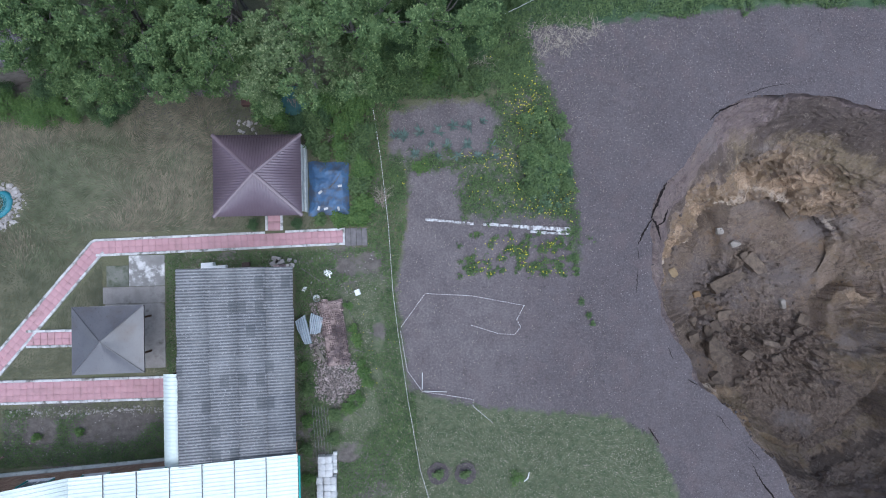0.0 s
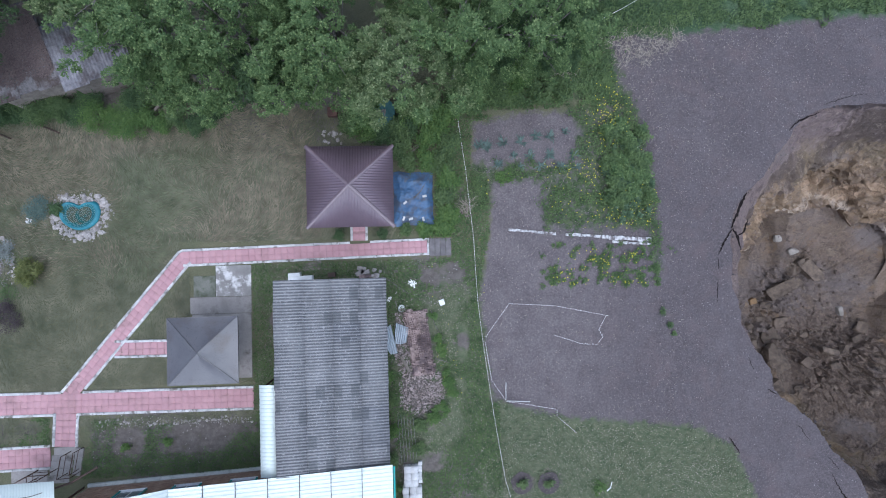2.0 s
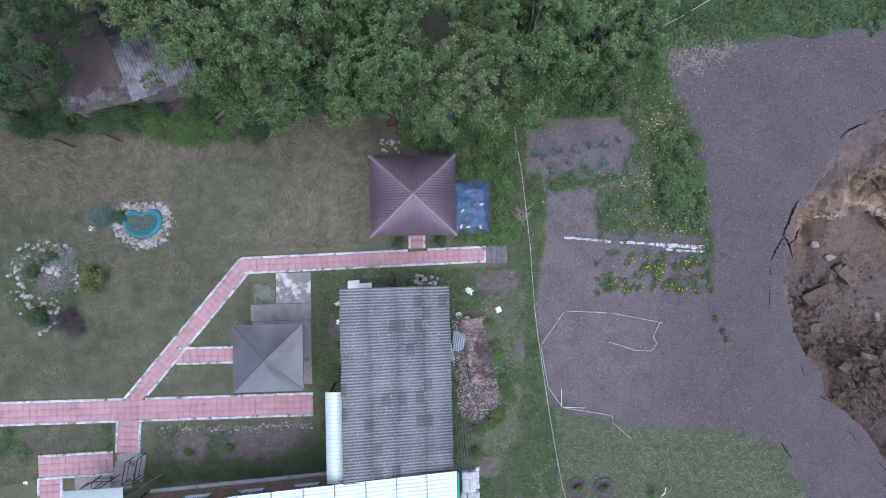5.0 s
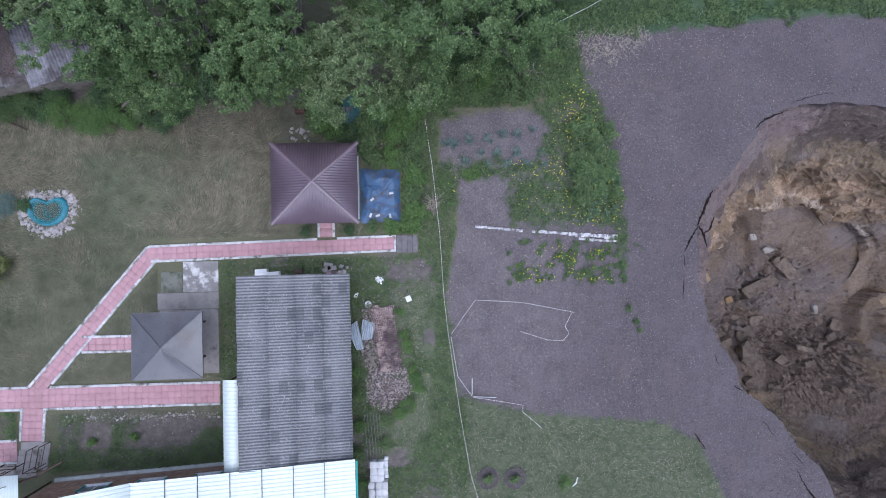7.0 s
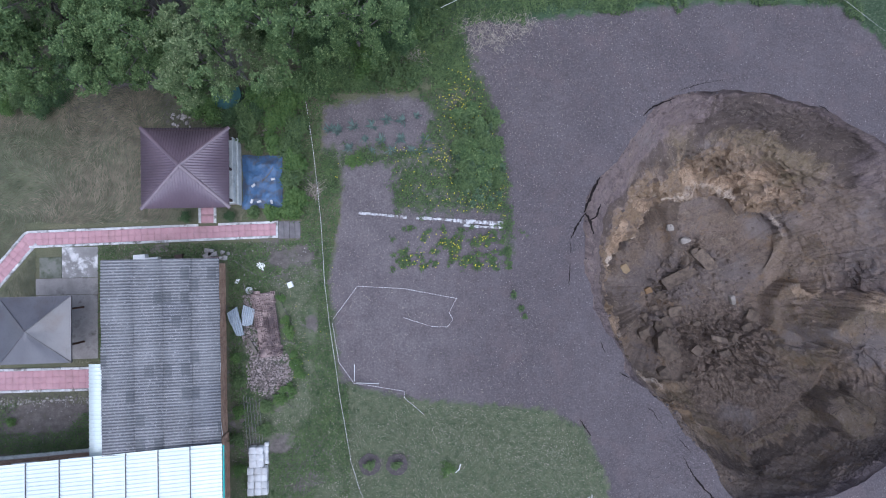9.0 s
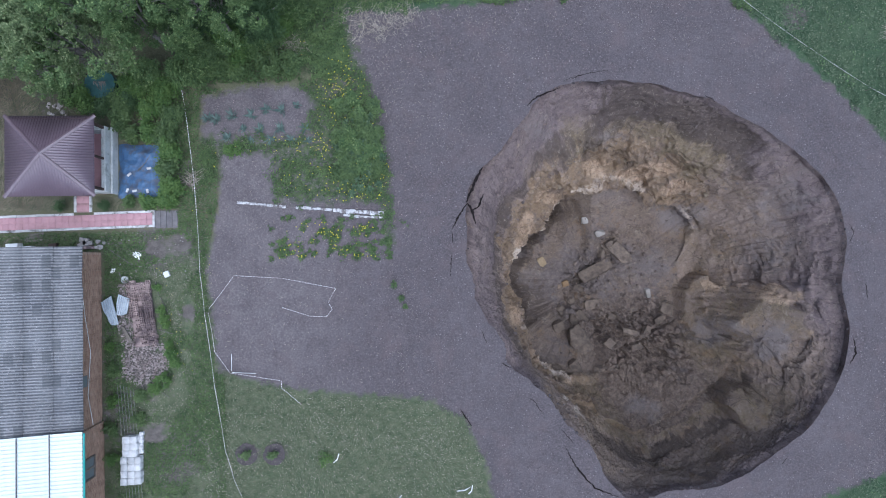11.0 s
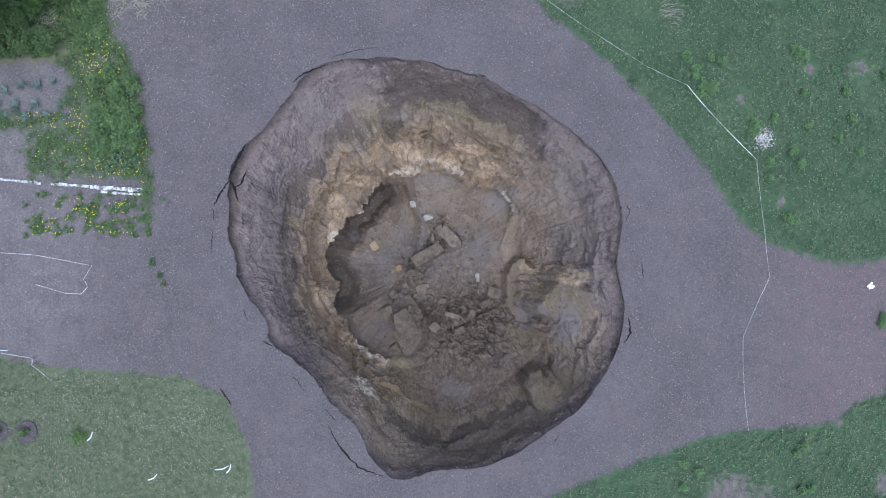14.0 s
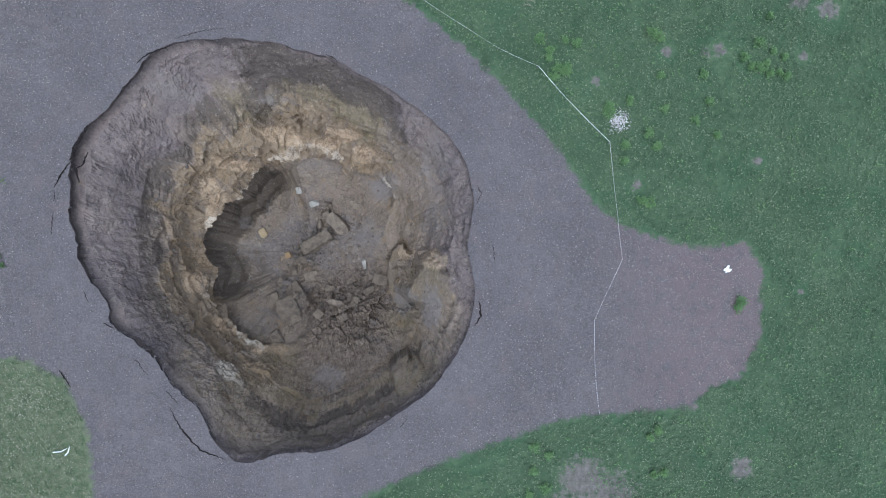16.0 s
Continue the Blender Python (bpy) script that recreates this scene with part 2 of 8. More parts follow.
def make_ground():
    n = Nodes("ground_cover")
    soil, relief = soil_colour(n)
    soil_d, weed_d, meadow, low, bare = (n.attr(k) for k in ("soil_edge", "weed_edge", "meadow", "low_lawn", "bare"))
    drift, tuft = n.noise(0.35, 4.0, 0.6), n.noise(2.6, 5.0, 0.7)
    wind = n.noise(3.0, 4.0, 0.6, n.scaled(n.place(), 1.0, 3.2, 1.0, 0.5), 1.5)
    fine = n.noise(28.0, 3.0, 0.7)
    lawn = n.mix(n.span(drift, 0.35, 0.65), (0.108, 0.118, 0.071), (0.16, 0.15, 0.099))
    lawn = n.mix(n.span(wind, 0.4, 0.65, 0.0, 0.5), lawn, (0.15, 0.14, 0.09))
    lower = n.mix(n.span(tuft, 0.35, 0.65), (0.08, 0.108, 0.06), (0.16, 0.163, 0.108))
    field = n.mix(n.span(tuft, 0.35, 0.65), (0.052, 0.088, 0.047), (0.095, 0.13, 0.075))
    field = n.mix(n.span(drift, 0.45, 0.7, 0.0, 0.7), field, (0.038, 0.078, 0.042))
    green = n.mix(low, lawn, lower)
    green = n.mix(meadow, green, field)
    green = n.mix(n.span(fine, 0.45, 0.7, 0.0, 0.45), green, (0.035, 0.045, 0.028))
    earth = n.mix(n.span(tuft, 0.4, 0.7), (0.1, 0.088, 0.082), (0.17, 0.15, 0.14))
    green = n.mix(n.span(n.math("ADD", bare, n.math("MULTIPLY", n.math("SUBTRACT", tuft, 0.5), 1.6)), 0.35, 0.65), green, earth)
    ragged = n.math("MULTIPLY", n.math("SUBTRACT", n.noise(1.8, 6.0, 0.7), 0.5), 1.5)
    is_soil = n.span(n.math("ADD", soil_d, ragged), -0.16, 0.16)
    weedy = n.mix(n.span(tuft, 0.4, 0.6), (0.04, 0.06, 0.03), (0.085, 0.11, 0.052))
    is_weed = n.span(n.math("ADD", weed_d, n.math("MULTIPLY", ragged, 1.6)), -0.2, 0.35)
    col = n.mix(is_soil, green, soil)
    col = n.mix(n.math("MULTIPLY", is_weed, n.span(n.noise(4.5, 5.0, 0.7), 0.36, 0.52)), col, weedy)
    n.set("Base Color", col)
    n.set("Roughness", 0.95)
    n.set("Specular IOR Level", 0.1)
    grassy = n.math("ADD", n.math("MULTIPLY", fine, 0.5), n.math("ADD", tuft, wind))
    mixh = n.tree.nodes.new("ShaderNodeMix")
    n.put(mixh.inputs[0], is_soil)
    n.put(mixh.inputs[2], grassy)
    n.put(mixh.inputs[3], relief)
    n.bump(mixh.outputs[0], 0.55, 0.09)
    return n.mat


GROUND = make_ground()

# ---- plan of the ground ----
SOIL = [(-3.3, -2.2), (-3.0, -5.0), (-2.7, -8.0), (-1.0, -8.6), (0.8, -9.1), (5.0, -9.6), (9.4, -10.1), (11.5, -11.4), (12.8, -14.2),
        (13.2, -18.3), (13.6, -30.0), (23.0, -30.0), (24.5, -21.0), (28.6, -19.0), (34.1, -16.9), (41.2, -14.8), (49.4, -14.4), (50.4, -13.3), (52.6, -12.7),
        (54.0, -10.2), (54.4, -5.9), (53.3, -4.1), (49.9, -4.4), (45.2, -2.9), (43.4, -1.4), (40.9, 2.5), (38.1, 5.7), (35.7, 8.2),
        (31.9, 11.4), (28.6, 14.2), (20.0, 14.3), (13.2, 13.6), (8.6, 13.1), (5.0, 13.0), (5.0, 10.0), (4.0, 8.6), (-0.5, 8.5), (-3.4, 7.9), (-3.5, 5.4), (-2.5, 4.6), (-2.5, 1.8)]
WEEDS = [
    [(2.6, 8.8), (2.8, 5.6), (1.8, 5.0), (0.6, 4.8), (0.6, 1.7), (4.0, 1.6), (7.3, 1.6), (7.4, 3.2), (7.0, 5.6), (6.3, 8.5), (5.6, 10.5), (4.6, 13.0), (2.0, 12.0)],
    [(-3.6, 5.6), (2.6, 5.5), (2.6, 4.6), (-0.6, 4.5), (-2.4, 4.7), (-2.5, 3.0), (-3.6, 2.6)],
    [(6.9, 1.7), (7.4, 1.7), (7.5, -1.0), (7.1, -1.2)],
]
PIT = (24.2, -4.0)
RIM = [11.1, 12.0, 12.25, 11.95, 11.75, 12.0, 12.45, 13.3, 14.1, 13.5, 13.45, 12.75, 11.85, 10.95, 10.25, 9.95, 10.45, 12.8, 12.25, 12.25, 12.15, 12.2, 12.25, 11.95]
# radii of the bowl's contour lines at 1.5, 3, 4.5, 6 and 7.5 m depth, every 15 degrees
BOWL = [
    [10.5, 11.1, 11.4, 11.2, 11.3, 11.4, 12.2, 12.9, 13.3, 12.8, 11.8, 11.4, 11.1, 10.2, 9.8, 9.7, 10.1, 12.3, 12.2, 12.2, 12.1, 12.1, 11.8, 10.9],
    [9.8, 10.3, 10.6, 10.4, 10.6, 10.8, 11.6, 12.1, 11.9, 11.7, 11.3, 10.7, 10.4, 9.8, 9.4, 9.4, 9.7, 11.6, 12.1, 12.1, 11.9, 11.7, 11.0, 10.1],
    [9.1, 9.5, 9.7, 9.7, 9.7, 9.9, 10.4, 10.7, 10.5, 10.3, 10.5, 10.1, 9.8, 9.3, 9.0, 9.2, 9.4, 10.6, 11.8, 11.8, 11.4, 11.2, 9.9, 9.4],
    [8.4, 8.6, 8.8, 9.0, 8.8, 9.0, 9.4, 9.6, 9.4, 9.2, 9.7, 9.6, 9.3, 8.9, 8.7, 8.9, 9.1, 9.7, 10.8, 10.3, 9.9, 10.2, 9.1, 8.8],
    [7.7, 7.4, 8.0, 8.2, 8.0, 8.1, 8.4, 8.5, 8.5, 8.4, 8.7, 9.0, 8.7, 8.5, 8.4, 8.6, 8.7, 9.0, 9.2, 8.4, 8.1, 8.6, 8.3, 8.2],
]
LIP = [6.8, 6.4, 7.5, 7.5, 7.4, 7.6, 7.7, 7.4, 7.5, 7.5, 7.6, 7.8, 8.0, 8.0, 8.1, 8.2, 7.9, 8.2, 6.8, 6.2, 6.2, 6.5, 7.3, 7.3]
LIP_Z = [9.3, 8.8, 8.2, 8.3, 8.3, 8.2, 8.0, 8.0, 8.6, 8.8, 8.6, 8.4, 8.6, 8.9, 8.9, 8.8, 8.4, 8.7, 8.8, 8.9, 8.9, 9.0, 9.2, 9.5]
UNDER = [-1.0, -0.8, 0.1, 0.35, 0.35, 0.3, 0.15, 0.3, 1.0, 2.0, 2.6, 2.7, 2.4, 1.4, 0.6, 0.6, 0.4, -0.3, -1.0, -1.0, -1.0, -1.0, -1.0, -1.0]

CLAY_SEAM = [0.15, 0.1, 0.15, 0.5, 0.9, 1, 1, 1, 1, 0.95, 0.9, 0.85, 0.85, 0.85, 0.9, 0.9, 0.75, 0.45, 0.2, 0.1, 0.1, 0.1, 0.15, 0.2]


def round_the(values, th):
    """Smooth values given every 15 degrees, at angles th in radians."""
    v = np.asarray(values, dtype=np.float64)
    x = (th % math.tau) / math.tau * len(v)
    i = np.floor(x).astype(int)
    f = x - i
    p0, p1, p2, p3 = (v[(i + k) % len(v)] for k in (-1, 0, 1, 2))
    return p1 + 0.5 * f * (p2 - p0 + f * (2 * p0 - 5 * p1 + 4 * p2 - p3 + f * (3 * (p1 - p2) + p3 - p0)))


def jag(th, seed, amount):
    """Broken outline of an edge of soil, in metres."""
    rs = np.random.RandomState(seed)
    out = np.zeros_like(th)
    for k in (9, 14, 23, 37, 61, 97, 151, 239):
        out += np.sin(k * th + rs.uniform(0, 6.3) + 1.5 * np.sin(k * 0.4 * th + rs.uniform(0, 6.3))) / k ** 0.75
    return out * amount


def rim_at(th):
    return round_the(RIM, th) + jag(th, 5, 0.7) * (0.62 - 0.38 * np.cos(th))


def zone_attributes(me):
    co = np.empty(len(me.vertices) * 3, dtype=np.float32)
    me.vertices.foreach_get("co", co)
    P = co.reshape(-1, 3)[:, :2].astype(np.float64)
    weed = np.max([inside(P, w) for w in WEEDS], axis=0)
    step = lambda v, a, b: np.clip((v - a) / (b - a), 0, 1)
    wob = waves(P, 3, 0.5)
    meadow = np.maximum(step(P[:, 0] + wob, 17, 22), step(P[:, 1] + 0.6 * wob, 9.5, 11.5) * step(P[:, 0], -1, 3))
    low = step(P[:, 0] + 0.5 * wob, -9.0, -8.2) * step(-P[:, 1], 0.0, 1.0)
    bare = np.zeros(len(P))
    for x, y, r in ((-6.4, -0.9, 1.6), (-4.5, -0.6, 1.2), (-6.8, -7.4, 1.7), (-8.0, -9.5, 0.8), (-14.7, -3.0, 0.8), (-4.3, -4.6, 0.6), (-6.2, -11.4, 0.7), (-30.4, 0.2, 1.5), (-30.2, -2.3, 0.9), (-30.0, -8.8, 1.2), (-32.5, -8.8, 1.2), (-28.0, -8.8, 0.8), (-21.2, -9.6, 2.9), (-18.3, -9.5, 2.2), (-23.3, -9.3, 1.5), (-12.0, 7.1, 1.0),
                    (-9, 7.5, 1.5), (-0.9, -12.8, 0.7), (0.6, -12.8, 0.7), (33, 13, 1.0), (57.5, 11.8, 0.9), (51, 8.2, 0.4),
                    (44, -20, 2.2), (41, -20.5, 1.5), (48.46, 8.24, 0.44), (52.0, 8.4, 0.5), (54.6, 7.1, 0.28), (57.7, 8.1, 0.39), (59.5, 11.1, 0.77), (46.2, -0.3, 0.39), (54.3, 1.2, 0.39), (43.8, 6.4, 0.39), (56.9, -7.3, 0.28), (49.6, -14.4, 0.28), (42.2, -18.6, 1.8), (52.5, -18.4, 0.9), (-14, 10, 5), (-23, 10.5, 4), (-4.6, 3.4, 1.0), (4, 12.2, 1.2)):
        bare = np.maximum(bare, 1 - np.hypot(P[:, 0] - x, P[:, 1] - y) / (r * 1.5))
    yard = step(P[:, 0], -16.0, -15.4) * step(-P[:, 0], 2.6, 3.6) * step(-P[:, 1], -0.3, 0.3)
    bare = np.maximum(bare, yard * np.clip(0.24 + 0.42 * waves(P, 153, 0.9) + 0.22 * waves(P, 154, 3.0), 0, 0.85))
    bed = inside(P, [(-25.1, -8.35), (-15.4, -8.3), (-15.2, -11.2), (-25.0, -11.5)])
    bare = np.maximum(bare, np.clip(bed * 1.5, 0, 0.75))
    for key, val in (("soil_edge", np.clip(inside(P, SOIL), -3, 3)), ("weed_edge", np.clip(weed, -3, 3)), ("meadow", meadow), ("low_lawn", low), ("bare", np.clip(bare, 0, 1))):
        me.attributes.new(key, "FLOAT", "POINT").data.foreach_set("value", val.astype(np.float32))


def build_ground():
    xs = np.concatenate([[-1500, -400, -120, -60], np.arange(-37, 69.01, 0.2), [95, 160, 400, 1500]])
    ys = np.concatenate([[-1500, -400, -120, -50], np.arange(-27, 20.01, 0.2), [40, 110, 400, 1500]])
    X, Y = np.meshgrid(xs, ys)
    P = np.stack([X.ravel(), Y.ravel()], 1)
    far = np.hypot(P[:, 0] - PIT[0], P[:, 1] - PIT[1]) - rim_at(np.arctan2(P[:, 1] - PIT[1], P[:, 0] - PIT[0]))
    calm = np.clip((far - 2.2) / 3, 0, 1)
    Z = calm * (0.025 * waves(P, 1, 1.1) + 0.012 * waves(P, 2, 4.0) - 0.02)
    keep_flat = np.where(P[:, 0] < -4.5, 0.35, 1.0)
    V = np.column_stack([P, Z * keep_flat])
    nx, ny = len(xs), len(ys)
    i = (np.arange(ny - 1)[:, None] * nx + np.arange(nx - 1)[None, :]).ravel()
    F = np.stack([i, i + 1, i + nx + 1, i + nx], 1)
    F = F[np.min(far[F], axis=1) > 0.7]
    me = mesh_from("ground", V, F, GROUND, True)
    zone_attributes(me)
    tagged(new("ground", me), "bare dark soil, dry lawn and green meadow round a sinkhole", "ground", kind="structure")


build_ground()


# ---- the sinkhole ----
def make_pit_material():
    n = Nodes("pit_earth")
    clay_w, dark_w, olive_w, stage = (n.attr(k) for k in ("clay_seam", "damp_and_shade_seam", "olive_seam", "stage"))
    big, mid, small, crumb = n.noise(0.5, 4.0, 0.6), n.noise(1.7, 5.0, 0.65), n.noise(6.0, 5.0, 0.7), n.noise(17.0, 4.0, 0.75)
    blot = lambda w, noise_out, k, lo, hi: n.span(n.math("ADD", w, n.math("MULTIPLY", n.math("SUBTRACT", noise_out, 0.5), k)), lo, hi)
    slope = n.tree.nodes.new("ShaderNodeAttribute")
    slope.attribute_name = "down_slope"
    runs = n.noise(1.0, 6.0, 0.7, n.scaled(slope.outputs["Vector"], 1.7, 1.7, 1.0), 0.4)
    fine_runs = n.noise(3.2, 6.0, 0.75, n.scaled(slope.outputs["Vector"], 1.5, 1.5, 1.0), 0.6)
    grain = n.span(small, 0.35, 0.68)
    dust = n.mix(grain, (0.15, 0.114, 0.114), (0.198, 0.156, 0.156))
    dust = n.mix(n.span(big, 0.4, 0.62, 0.0, 0.7), dust, (0.197, 0.152, 0.142))
    dust = n.mix(n.span(n.noise(0.8, 5.0, 0.7, distort=0.8), 0.53, 0.64, 0.0, 0.75), dust, (0.1, 0.077, 0.076))
    dust = n.mix(n.span(runs, 0.5, 0.66, 0.0, 0.22), dust, (0.108, 0.0815, 0.0788))
    dust = n.mix(n.span(fine_runs, 0.54, 0.68, 0.0, 0.4), dust, (0.212, 0.166, 0.161))
    dust = n.mix(n.span(n.noise(2.6, 6.0, 0.75, distort=1.0), 0.57, 0.66, 0.0, 0.7), dust, (0.0807, 0.0634, 0.0612))
    bank = n.mix(grain, (0.206, 0.155, 0.12), (0.296, 0.224, 0.174))
    bank = n.mix(n.span(big, 0.42, 0.6, 0.0, 0.7), bank, (0.247, 0.19, 0.163))
    bank = n.mix(n.span(fine_runs, 0.52, 0.66, 0.0, 0.5), bank, (0.15, 0.112, 0.0863))
    bank = n.mix(n.span(mid, 0.56, 0.68, 0.0, 0.5), bank, (0.289, 0.215, 0.141))
    rubble = n.mix(grain, (0.132, 0.099, 0.077), (0.192, 0.146, 0.115))
    rubble = n.mix(n.span(n.noise(0.7, 5.0, 0.6), 0.42, 0.62), rubble, (0.198, 0.153, 0.13))
    rubble = n.mix(n.span(n.noise(1.1, 5.0, 0.7, distort=1.0), 0.53, 0.63, 0.0, 0.75), rubble, (0.076, 0.057, 0.047))
    rubble = n.mix(n.span(n.noise(0.9, 6.0, 0.7, n.scaled(n.place(), 1, 1, 1, 0.2), 0.8), 0.54, 0.64, 0.0, 0.6), rubble, (0.218, 0.172, 0.132))
    rubble = n.mix(n.span(n.noise(0.2, 4.0, 0.6, n.scaled(n.place(), 1, 1, 1, 0.7), 0.5), 0.46, 0.56, 0.0, 0.75), rubble, n.mix(grain, (0.134, 0.111, 0.109), (0.174, 0.147, 0.145)))
    bank = n.mix(n.span(n.noise(0.27, 5.0, 0.65, n.scaled(n.place(), 1, 1, 1, 0.3), 0.6), 0.5, 0.58, 0.0, 0.65), bank, n.mix(grain, (0.128, 0.096, 0.066), (0.182, 0.14, 0.1)))
    col = n.mix(n.span(n.math("ADD", stage, n.math("MULTIPLY", n.math("SUBTRACT", big, 0.5), 1.8)), 0.55, 1.5), dust, bank)
    col = n.mix(n.span(stage, 2.5, 3.2), col, rubble)
    heap = blot(n.attr("heap"), n.noise(0.8, 5.0, 0.7), 1.0, 0.3, 0.6)
    col = n.mix(n.math("MULTIPLY", blot(olive_w, mid, 1.3, 0.35, 0.8), 0.75), col, n.mix(grain, (0.13, 0.098, 0.056), (0.2, 0.156, 0.094)))
    col = n.mix(n.math("MULTIPLY", n.span(n.noise(0.7, 5.0, 0.65, distort=0.6), 0.56, 0.68, 0.0, 0.6), n.span(stage, 0.9, 1.3)), col, (0.225, 0.148, 0.085))
    clay = n.mix(grain, (0.188, 0.132, 0.087), (0.285, 0.205, 0.138))
    clay = n.mix(n.span(big, 0.5, 0.58, 0.0, 0.8), clay, (0.228, 0.165, 0.118))
    clay = n.mix(n.span(n.noise(0.75, 6.0, 0.7, n.scaled(n.place(), 1, 1, 1, 0.6), 0.9), 0.5, 0.6, 0.0, 0.75), clay, (0.165, 0.127, 0.108))
    clay = n.mix(n.span(fine_runs, 0.53, 0.64, 0.0, 0.35), clay, (0.141, 0.101, 0.0691))
    clay = n.mix(n.span(n.noise(1.2, 5.0, 0.7, distort=0.7), 0.59, 0.66, 0.0, 0.7), clay, (0.37, 0.285, 0.21))
    col = n.mix(blot(clay_w, n.noise(0.6, 6.0, 0.7), 3.4, 0.42, 0.72), col, clay)
    # dark earth, and the painted shade of the hollow under the lip
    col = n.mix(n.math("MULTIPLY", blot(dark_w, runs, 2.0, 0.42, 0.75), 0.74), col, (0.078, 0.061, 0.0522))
    peach = blot(n.attr("peach"), n.noise(0.9, 5.0, 0.65, distort=0.5), 1.2, 0.35, 0.6)
    col = n.mix(n.math("MULTIPLY", peach, 0.85), col, n.mix(n.span(n.noise(2.2, 5.0, 0.7), 0.38, 0.62), (0.27, 0.19, 0.128), (0.47, 0.342, 0.24)))
    chips = n.mix(n.span(n.noise(3.0, 6.0, 0.75, distort=0.6), 0.4, 0.62), (0.098, 0.073, 0.06), (0.215, 0.164, 0.136))
    col = n.mix(n.math("MULTIPLY", heap, 0.85), col, chips)
    silt = n.span(n.math("ADD", n.attr("silt"), n.math("MULTIPLY", n.math("SUBTRACT", n.noise(1.1, 5.0, 0.65, distort=0.5), 0.5), 2.2)), 0.3, 0.9)
    col = n.mix(n.math("MULTIPLY", silt, 0.85), col, n.mix(n.noise(0.9, 4.0, 0.6), (0.17, 0.144, 0.139), (0.222, 0.188, 0.18)))
    speck = n.math("MULTIPLY", n.span(n.cells(7.0), 0.05, 0.1, 1.0, 0.0), n.span(n.noise(1.6), 0.48, 0.6))
    col = n.mix(n.math("MULTIPLY", speck, 0.7), col, (0.446, 0.382, 0.314))
    # a dry pale crust along the broken lip, and cracks
    crust = n.math("MULTIPLY", n.attr("lip_edge"), n.math("MULTIPLY", n.span(n.noise(0.45, 3.0, 0.6), 0.5, 0.56), n.span(n.noise(2.5, 5.0, 0.7), 0.42, 0.5)))
    col = n.mix(n.math("MULTIPLY", crust, 0.9), col, (0.523, 0.436, 0.36))
    veins = n.span(n.cells(0.9, "DISTANCE_TO_EDGE", n.scaled(n.place(), 1.0, 1.0, 1.8)), 0.0, 0.03, 1.0, 0.0)
    veins = n.math("MULTIPLY", veins, n.math("MULTIPLY", n.span(n.noise(0.8), 0.56, 0.6), n.span(stage, 2.4, 2.0)))
    col = n.mix(n.math("MULTIPLY", veins, 0.75), col, (0.0557, 0.0436, 0.0387))
    col = n.mix(n.span(crumb, 0.55, 0.72, 0.0, 0.35), col, (0.335, 0.272, 0.224))
    col = n.mix(n.span(n.noise(11.0, 4.0, 0.75), 0.58, 0.74, 0.0, 0.45), col, (0.0947, 0.073, 0.0627))
    scab = n.noise(3.4, 7.0, 0.78, distort=1.4)
    col = n.mix(n.span(scab, 0.54, 0.61, 0.0, 0.65), col, (0.095, 0.075, 0.068))
    col = n.mix(n.span(n.noise(2.8, 7.0, 0.78, n.scaled(n.place(), 1, 1, 1.6, 0.4), 1.2), 0.56, 0.63, 0.0, 0.5), col, (0.33, 0.275, 0.225))
    topsoil = n.span(n.math("ADD", stage, n.math("MULTIPLY", n.math("SUBTRACT", n.noise(1.4, 5.0, 0.7), 0.5), 0.3)), 0.03, 0.11, 0.8, 0.0)
    col = n.mix(n.math("MULTIPLY", n.math("MULTIPLY", topsoil, n.span(n.split(n.place())[0], 33.0, 29.0)), n.span(n.noise(0.33, 4.0, 0.6), 0.44, 0.6)), col, n.mix(grain, (0.05, 0.042, 0.043), (0.085, 0.07, 0.07)))
    n.set("Base Color", col)
    n.set("Roughness", 0.95)
    n.set("Specular IOR Level", 0.1)
    n.bump(n.math("ADD", n.math("MULTIPLY", small, 0.3), n.math("ADD", n.math("MULTIPLY", scab, 0.5), n.math("MULTIPLY", crumb, 0.45))), 0.9, 0.13)
    return n.mat


PIT_EARTH = make_pit_material()


def crumble(x, y, z, k):
    p = Vector((x, y, z))
    return noise.fractal(p * k, 1.0, 2.0, 4)


def blocky(x, y, z, k):
    """One random height for each broken block."""
    c = noise.voronoi(Vector((x, y, z * 1.6)) * k)[1][0]
    return noise.cell(c * 7.3 + Vector((3.1, 1.7, 9.2)))


def within(v, a, b, soft):
    return np.clip((v - a) / soft + 0.5, 0, 1) * np.clip((b - v) / soft + 0.5, 0, 1)


def about(th, middle, half, soft=14.0):
    """1 at angles within half of middle, in degrees."""
    d = np.abs((np.degrees(th) - middle + 180) % 360 - 180)
    return np.clip((half - d) / soft + 0.5, 0, 1)


RIDGE = [(25.2, -1.2), (23.4, -2.9), (22.2, -4.6), (22.2, -6.6), (22.8, -8.2), (25.6, -7.6), (28.0, -7.2), (27.0, -9.8)]


def ridge_distance(x, y):
    best = 99.0
    for (ax, ay), (bx, by) in zip(RIDGE, RIDGE[1:]):
        f = min(max(((x - ax) * (bx - ax) + (y - ay) * (by - ay)) / ((bx - ax) ** 2 + (by - ay) ** 2), 0), 1)
        best = min(best, math.hypot(x - ax - f * (bx - ax), y - ay - f * (by - ay)))
    return best


NA = 780
# masses of slumped earth: middle, half sizes, height at the middle, slopes along x and y, softness of the edge
SLUMPS = [((31.5, -6.3), (1.75, 3.3), -7.1, 0.95, 0.1, 0.2), ((33.0, -6.7), (2.3, 2.9), -3.2, 1.2, 0.1, 0.55), ((31.7, -12.6), (1.5, 1.35), -2.9, 0.5, -0.8, 0.17)]


